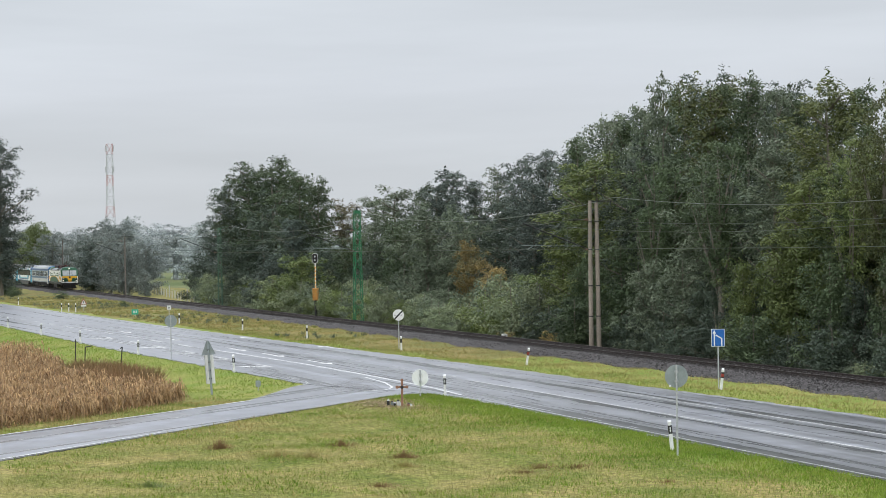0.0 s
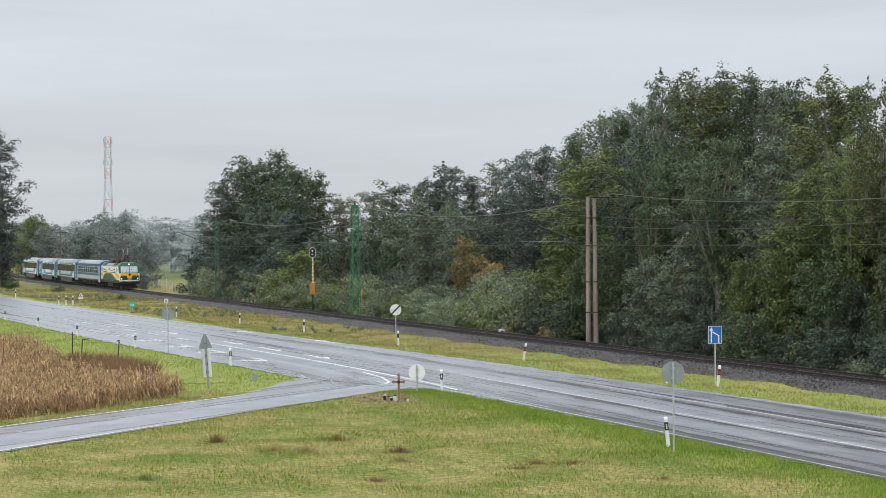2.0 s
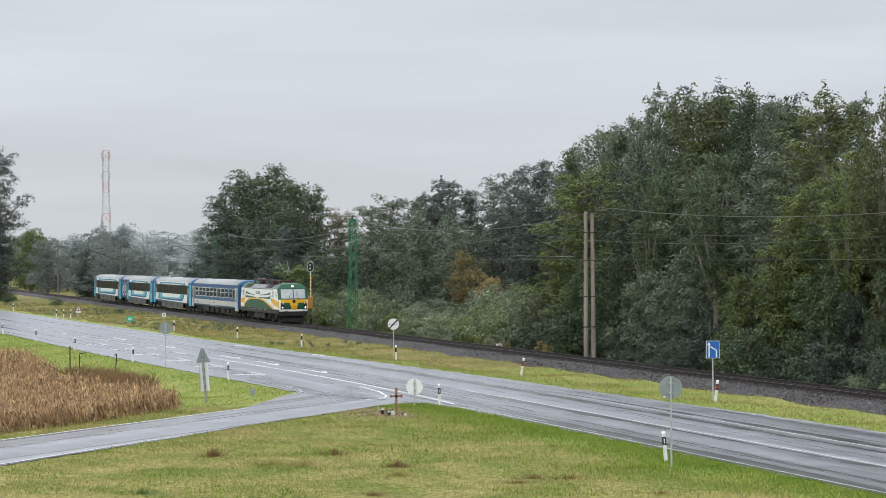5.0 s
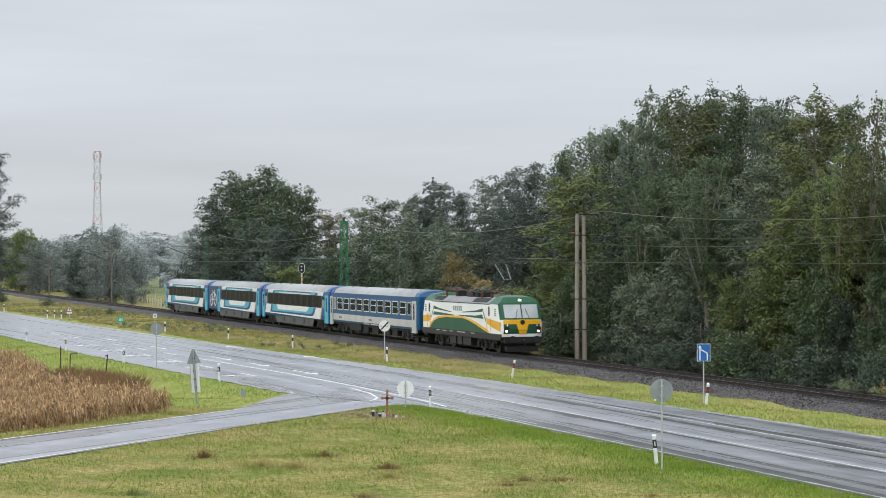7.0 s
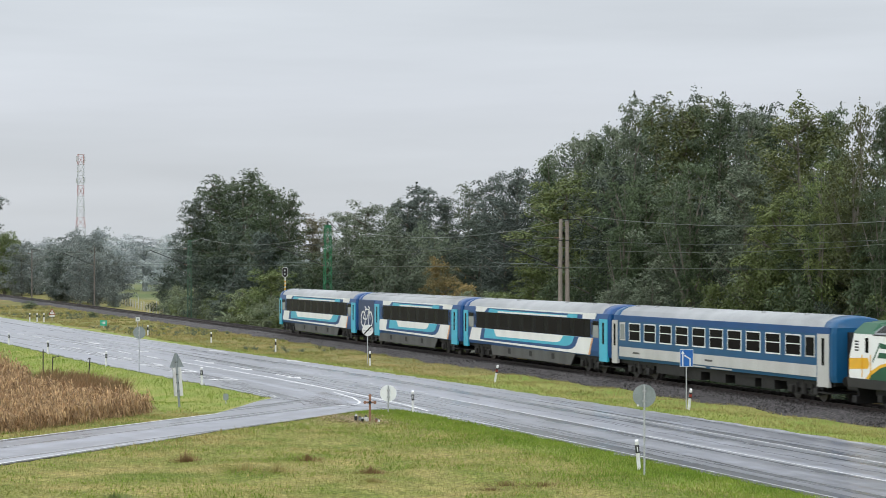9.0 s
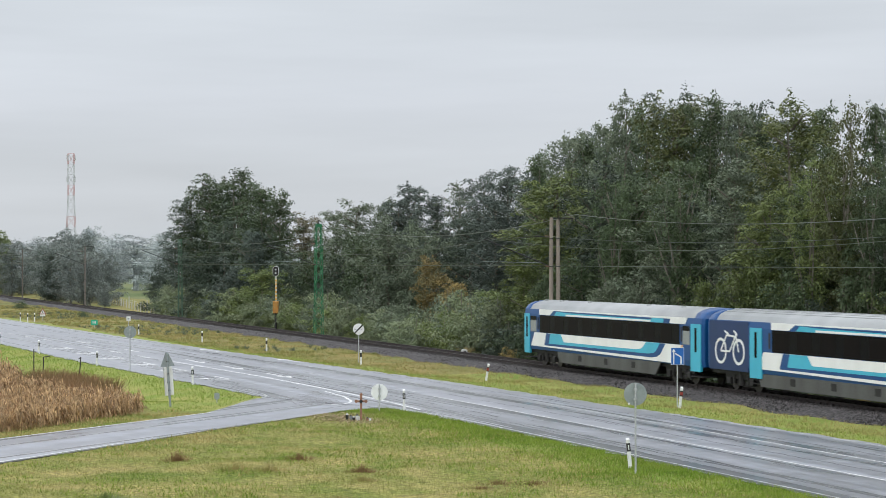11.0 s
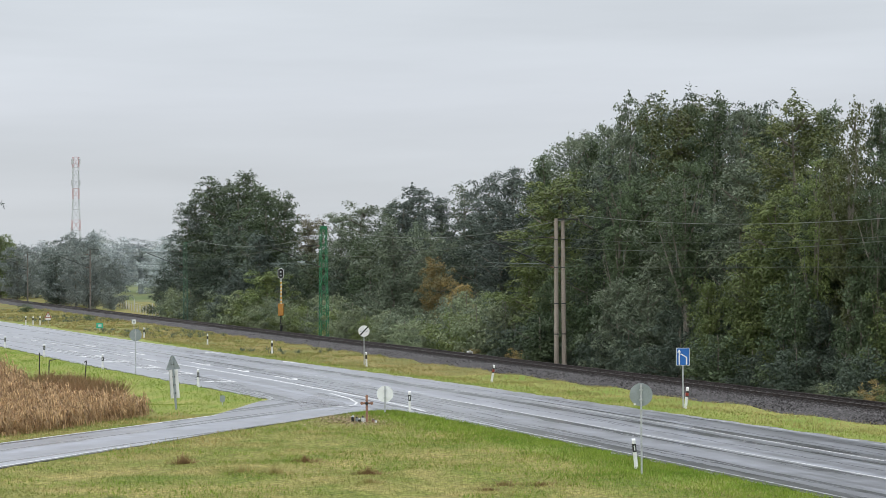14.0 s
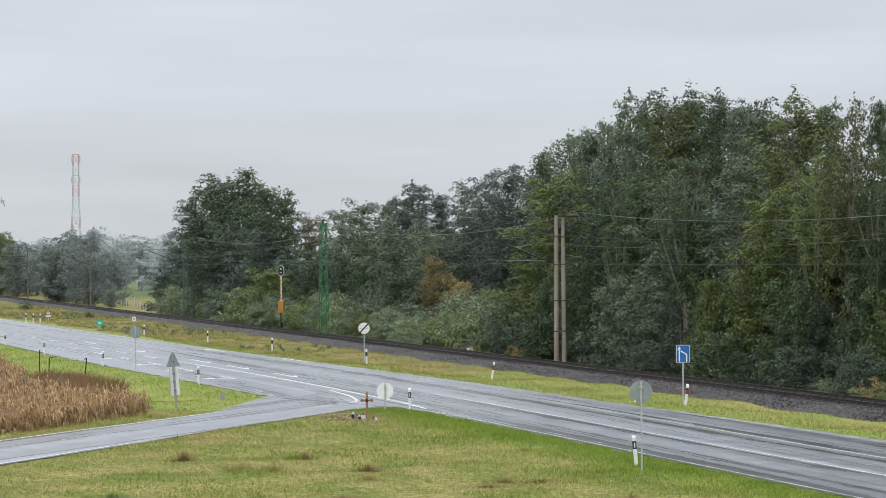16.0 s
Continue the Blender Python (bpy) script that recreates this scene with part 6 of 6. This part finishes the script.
# ---------------------------------------------------------------- roadside posts and signs


def post(s, y, lean=0.0, red=False, turn=0.0):
    ob = thing("delineator_post", (s, y, float(ground_z(s, y)) - 0.03), "white plastic delineator post with a " + ("dark red" if red else "black") + " band", "roadside post", "delineator posts")
    outline = [(-0.06, -0.05), (0.0, -0.075), (0.06, -0.05), (0.06, 0.05), (-0.06, 0.05)]
    bm = B()
    lo = [bm.verts.new((x * 1.05, y_ * 1.05, 0)) for x, y_ in outline]
    hi = [bm.verts.new((x, y_, 1.0 + (0.06 if y_ > 0 else 0.0))) for x, y_ in outline]
    bm.faces.new(lo), bm.faces.new(hi[::-1])
    for i in range(5):
        j = (i + 1) % 5
        bm.faces.new((lo[i], hi[i], hi[j], lo[j]))
    body = part("post_body", bm, M["white"], ob)
    bm = B()
    prism(bm, [(x * 1.08, y_ * 1.08) for x, y_ in outline], "z", 0.60, 0.88)
    band = part("band", bm, M["black"], ob, "black band")
    if red is None:
        ob.rotation_euler = (radians(lean * 0.3), radians(lean), radians(turn))
        return ob
    bm = B()
    if red:
        box(bm, -0.067, 0.067, -0.084, 0.06, 0.66, 0.80)
    else:
        box(bm, -0.018, 0.018, -0.088, -0.05, 0.66, 0.82)
    part("reflector", bm, M["red"] if red else M["white"], ob, "dark red reflector" if red else "white reflector")
    ob.rotation_euler = (radians(lean * 0.3), radians(lean), radians(turn))
    return ob


FACE = -72.0     # towards the camera's side along the road
for s, y, lean in ((-289, 31, 0), (-251.5, 32.0, 0), (-250.4, 32.7, 0), (-249.6, 33.4, 0), (-200.6, 36.7, 0), (-179.7, 38.4, 0), (-161.3, 39.6, 0), (-138.4, 40.6, -1)):
    post(s, y, lean, None, 72)
post(-116.8, 41.9, 9, True, 72)
post(-91.5, 42.6, 6, True, 72)
for s, y, lean in ((-219, 19.9, -5), (-201, 20.6, -3), (-181.9, 21.4, 0), (-162.7, 22.1, -1), (-142.2, 23.2, 0), (-119, 24.9, -2), (-94.4, 29.8, -1), (-65.8, 28.8, -5)):
    post(s, y, lean, False, 72)


M["pale_back"] = surf("pale_sign_back", (0.80, 0.82, 0.82), (0.74, 0.76, 0.76), scale=2, rough=0.5, deep=0.04)


def disc(bm, r_, y0, y1, z, n_=28):
    prism(bm, [(r_ * math.cos(2 * math.pi * i / n_), z + r_ * math.sin(2 * math.pi * i / n_)) for i in range(n_)], "y", y0, y1)


def sign_post(ob, h_, material=None, r_=0.032):
    bm = B()
    tube(bm, (0, 0, -0.05), (0, 0, h_), r_, seg=10)
    return part("post", bm, material or M["steel"], ob, "galvanised steel post")


def round_back(s, y, h_, d_, turn, label, back="signback"):
    """A round sign seen from behind: grey plate, two rails and clamps on the post."""
    ob = thing("road_sign", (s, y, float(ground_z(s, y))), label, "road sign", "road signs", turn)
    sign_post(ob, h_ - 0.02)
    bm = B()
    disc(bm, d_ / 2, 0.045, 0.06, h_ - d_ / 2)
    plate = part("plate", bm, M[back], ob, "grey back of the sign plate")
    for z in (h_ - d_ * 0.3, h_ - d_ * 0.72):
        bm = B()
        box(bm, -0.06, 0.06, -0.045, 0.046, z - 0.03, z + 0.03)
        part("clamp", bm, M["steel"], plate)
    return ob


round_back(-64.0, 28.2, 3.0, 0.76, 72, "round road sign seen from its grey back")
round_back(-94.8, 28.7, 1.27, 0.78, 72, "pale round road sign on a short post seen from behind", "pale_back")
round_back(-135.9, 24.3, 2.87, 0.8, 72, "round grey road sign seen from its back")
bm = B()
box(bm, -0.045, 0.02, 0.03, 0.044, 2.28, 2.34)
st_ = new("sticker", finish(bm, "sticker", M["white"]))
st_.matrix_world = pose(-64.0, 28.2, -0.02, 0, 0, 72) @ pose(-0.2, 0, 0, 0, 0, 0)
tagged(st_, "small white sticker on the sign's back", "sticker")

# end-of-limit sign: white disc with a black bar
ob = thing("road_sign", (-140.7, 41.1, float(ground_z(-140.7, 41.1))), "white round sign with a black diagonal bar", "road sign", "road signs", 108 - 36)
sign_post(ob, 2.75)
bm = B()
disc(bm, 0.39, -0.06, -0.045, 2.37)
pl = part("plate", bm, M["white"], ob, "white face of the sign")
bm = B()
prism(bm, [(-0.30, 2.12), (-0.24, 2.05), (0.30, 2.62), (0.24, 2.69)], "y", -0.066, -0.058)
part("diagonal_bar", bm, M["black"], pl, "black diagonal bar")
bm = B()
disc(bm, 0.39, -0.044, -0.035, 2.37)
part("rim", bm, M["black"], pl)
bm = B()
for i in range(4):
    box(bm, -0.28 + i * 0.14, -0.18 + i * 0.14, -0.064, -0.058, 2.33, 2.38)
part("grey_bars", bm, M["signback"], pl, "faint grey bars")
# lane sign: blue square with white arrow and joining lane
ob = thing("road_sign", (-92.4, 42.9, float(ground_z(-92.4, 42.9))), "blue square lane sign with a white arrow", "road sign", "road signs", 72)
sign_post(ob, 2.1)
bm = B()
box(bm, -0.32, 0.32, -0.065, -0.045, 2.04, 2.88)
pl = part("plate", bm, M["white"], ob, "white border of the sign")
bm = B()
box(bm, -0.298, 0.298, -0.071, -0.06, 2.062, 2.858)
part("face", bm, M["blue_sign"], pl, "blue face")
bm = B()
prism(bm, [(-0.21, 2.08), (-0.15, 2.08), (-0.15, 2.66), (-0.09, 2.66), (-0.18, 2.82), (-0.27, 2.66), (-0.21, 2.66)], "y", -0.078, -0.07)
part("arrow", bm, M["white"], pl, "white arrow")
bm = B()
prism(bm, [(0.14, 2.08), (0.20, 2.08), (0.20, 2.44), (-0.1, 2.62), (-0.13, 2.57), (0.14, 2.41)], "y", -0.078, -0.07)
part("joining_lane", bm, M["white"], pl, "white joining lane")
# give-way sign with a tall board, from behind
ob = thing("road_sign", (-101.4, 20.1, float(ground_z(-101.4, 20.1))), "triangular sign above a tall white board seen from behind", "road sign", "road signs", 76)
sign_post(ob, 2.62, M["signback"], 0.055)
bm = B()
prism(bm, [(-0.35, 1.95), (0.35, 1.95), (0.07, 2.62), (0.0, 2.66), (-0.07, 2.62)], "y", 0.05, 0.065)
tri_ = part("triangle_plate", bm, M["signback"], ob, "grey back of a triangular plate")
bm = B()
box(bm, -0.22, 0.22, 0.06, 0.075, 0.55, 1.94)
bd = part("board", bm, M["white"], ob, "tall white board")
bm = B()
box(bm, -0.22, -0.19, 0.03, 0.08, 0.55, 1.94)
part("board_rail", bm, M["steel"], bd)
ob.rotation_euler = (0, radians(-4), radians(76))
for z in (0.8, 1.2, 1.6, 2.2):
    bm = B()
    box(bm, -0.06, 0.06, -0.05, 0.065, z - 0.03, z + 0.03)
    part("clamp", bm, M["black"], tri_)
# small plate low in the grass
ob = thing("marker_plate", (-103.2, 22.8, float(ground_z(-103.2, 22.8))), "small grey weathered plate on a short post", "marker plate", "", 76)
sign_post(ob, 0.45, r_=0.025)
bm = B()
prism(bm, [(-0.13, 0.22), (0.0, 0.16), (0.13, 0.22), (0.13, 0.46), (0.05, 0.52), (-0.13, 0.5)], "y", -0.04, -0.025)
part("plate", bm, M["signback"], ob)
# kilometre board
ob = thing("kilometre_sign", (-224.9, 36.4, float(ground_z(-224.9, 36.4))), "small green road number board on a post", "road sign", "road signs", 72)
sign_post(ob, 0.5)
bm = B()
box(bm, -0.36, 0.36, -0.06, -0.045, 0.3, 0.86)
pl = part("plate", bm, M["green_sign"], ob, "green face")
for x0, w in ((-0.18, 0.06), (-0.06, 0.08), (0.08, 0.1)):
    bm = B()
    box(bm, x0, x0 + w, -0.067, -0.058, 0.46, 0.72)
    part("number_bar", bm, M["white"], pl, "plain white bar")
# triangular warning sign on the bank, and the small square board
ob = thing("road_sign", (-253.6, 34.9, float(ground_z(-253.6, 34.9))), "small triangular warning sign with a plate on a post", "road sign", "road signs", 72)
sign_post(ob, 1.3)
bm = B()
prism(bm, [(-0.42, 0.78), (0.42, 0.78), (0, 1.5)], "y", -0.06, -0.045)
pl = part("plate", bm, M["red"], ob, "red rim")
bm = B()
prism(bm, [(-0.29, 0.85), (0.29, 0.85), (0, 1.35)], "y", -0.067, -0.058)
part("face", bm, M["white"], pl, "white face")
bm = B()
box(bm, -0.04, 0.04, -0.073, -0.066, 0.92, 1.18)
part("symbol", bm, M["black"], pl)
bm = B()
box(bm, -0.3, 0.3, -0.06, -0.045, 0.52, 0.74)
part("lower_plate", bm, M["white"], ob, "white lower plate")
ob = thing("marker_plate", (-224.0, 39.9, float(ground_z(-224, 39.9))), "small white square board on a short post", "marker plate", "", 72)
sign_post(ob, 0.9)
bm = B()
box(bm, -0.22, 0.22, -0.06, -0.045, 0.75, 1.2)
pl = part("plate", bm, M["white"], ob, "white board")
bm = B()
box(bm, -0.1, 0.1, -0.067, -0.058, 0.88, 1.06)
part("symbol", bm, M["signback"], pl)

# roadside memorial
ob = thing("memorial_cross", (-90.0, 26.4, float(ground_z(-90, 26.4))), "reddish wooden cross with rounded ends at the roadside", "memorial cross", "", 72)
bm = B()
soft_box(bm, -0.05, 0.05, -0.045, 0.045, 0, 1.15, 0.012)
part("upright", bm, M["rust_wood"], ob)
bm = B()
soft_box(bm, -0.22, 0.22, -0.045, 0.045, 0.83, 0.92, 0.02)
part("crossbeam", bm, M["rust_wood"], ob)
for x, z in ((-0.22, 0.875), (0.22, 0.875), (0.0, 1.17)):
    bm = B()
    tube(bm, (x, -0.047, z), (x, 0.047, z), 0.07, seg=12)
    part("beam_end", bm, M["rust_wood"], ob)
bm = B()
disc(bm, 0.075, -0.07, -0.042, 0.875, 14)
part("wreath", bm, M["black"], ob, "dark small wreath at the crossing")
for k, (dx, dy, mk, lab) in enumerate(((-0.62, -0.1, "black", "small dark grave lantern"), (-0.45, 0.0, "signback", "small grey grave lantern"), (-0.32, -0.15, "black", "small dark grave lantern"), (-0.18, 0.02, "white", "small white grave candle"), (-0.1, 0.05, "white", "small white grave candle"), (0.28, 0.0, "rust_wood", "small brown grave candle"), (0.38, 0.05, "white", "small white grave candle"))):
    cs, sn = math.cos(radians(72)), math.sin(radians(72))
    x, y = -90.0 + dx * cs - dy * sn, 26.4 + dx * sn + dy * cs
    h_ = (0.34, 0.26, 0.22, 0.32, 0.22, 0.2, 0.16)[k]
    g_ = thing("grave_candle", (x, y, float(ground_z(x, y)) - 0.01), lab + " on the grass", "candle", "candles at the cross")
    bm = B()
    tube(bm, (0, 0, 0), (0, 0, h_ * 0.75), 0.06, 0.07, seg=10)
    part("jar", bm, M[mk], g_)
    bm = B()
    tube(bm, (0, 0, h_ * 0.75), (0, 0, h_), 0.07, 0.02, seg=10)
    part("lid", bm, M["black"] if k % 2 else M["steel"], g_)

# iron stakes by the maize
for s, y, h_, bent in ((-132.6, 17.7, 1.75, 0), (-132.2, 18.2, 1.35, 1), (-134.4, 20.8, 1.2, 2)):
    ob = thing("iron_stake", (s, y, float(ground_z(s, y)) - 0.05), "rusty iron stake standing in the grass", "stake", "iron stakes")
    bm = B()
    tube(bm, (0, 0, 0), (0.05 * bent, 0.04 * bent, h_), 0.035, seg=8)
    part("rod", bm, M["black"], ob)
    if bent:
        bm = B()
        tube(bm, (0.05 * bent, 0.04 * bent, h_), (0.05 * bent, 0.04 * bent + (0.4 if bent == 1 else -0.15), h_ + (0.06 if bent == 1 else -0.1)), 0.03, seg=8)
        part("hook", bm, M["black"], ob)

# fence beyond the railway
for i in range(24):
    t = i / 23
    s, y = -400 + 118 * t, 66.0 - 10.8 * t
    fp = thing("fence_post", (s, y, float(ground_z(s, y)) - 0.05), "pale concrete fence post beyond the railway", "fence post", "fence posts")
    bm = B()
    tall_ = 1.9 if i % 6 == 0 else 1.25
    soft_box(bm, -0.06, 0.06, -0.06, 0.06, 0, tall_, 0.015)
    part("shaft", bm, M["coach_grey"], fp)
for z in (0.4, 0.75, 1.1):
    wire("fence_wire", (-400, 66, z - 0.3), (-282, 55.2, z - 0.3), 0.0, 0.015, M["coach_grey"], "thin fence wire beyond the railway", 2)

# radio mast on the horizon
ob = thing("radio_mast", (-902.6, 136.2, -0.6), "tall red and white steel lattice radio mast", "radio mast")
corners = ((-1, -1), (1, -1), (1, 1), (-1, 1))
lev = np.linspace(0, 53.6, 13)
for k in range(12):
    z0, z1 = float(lev[k]), float(lev[k + 1])
    w_0, w_1 = 2.6 - 1.35 * min(1, z0 / 36), 2.6 - 1.35 * min(1, z1 / 36)
    mt = M["mast_red"] if k % 3 == 2 or k == 11 else M["mast_white"]
    for q in range(4):
        (i, j), (m_, n_) = corners[q], corners[(q + 1) % 4]
        a_, b_, c_, d_ = (i * w_0, j * w_0, z0), (i * w_1, j * w_1, z1), (m_ * w_0, n_ * w_0, z0), (m_ * w_1, n_ * w_1, z1)
        for nm, p0, p1, r_ in (("leg", a_, b_, 0.13), ("brace", a_, d_, 0.055), ("brace", c_, b_, 0.055), ("strut", b_, d_, 0.06)):
            bm = B()
            tube(bm, p0, p1, r_, seg=4)
            part(nm, bm, mt, ob, "red painted steel" if mt is M["mast_red"] else "white painted steel")
for q, (i, j) in enumerate(corners):
    for z in (50.5, 41.5):
        bm = B()
        soft_box(bm, i * 1.5 - 0.2, i * 1.5 + 0.2, j * 1.5 - 0.2, j * 1.5 + 0.2, z, z + 2.4, 0.05)
        part("antenna_panel", bm, M["mast_white"], ob)


def motions():
    """The train runs along the straight railway at about 33 metres a second."""
    times = [0.0, 0.1] + [0.5 * i for i in range(1, 32)] + [15.9, 16.0]
    for vehicle, behind in TRAIN:
        walk(vehicle, [(t, pose(-207.8 + 33.2 * (t - 8.5) - 0.66 * max(0.0, 7.6 - t) + behind, RAIL_Y, RAIL_Z)) for t in times])


motions()
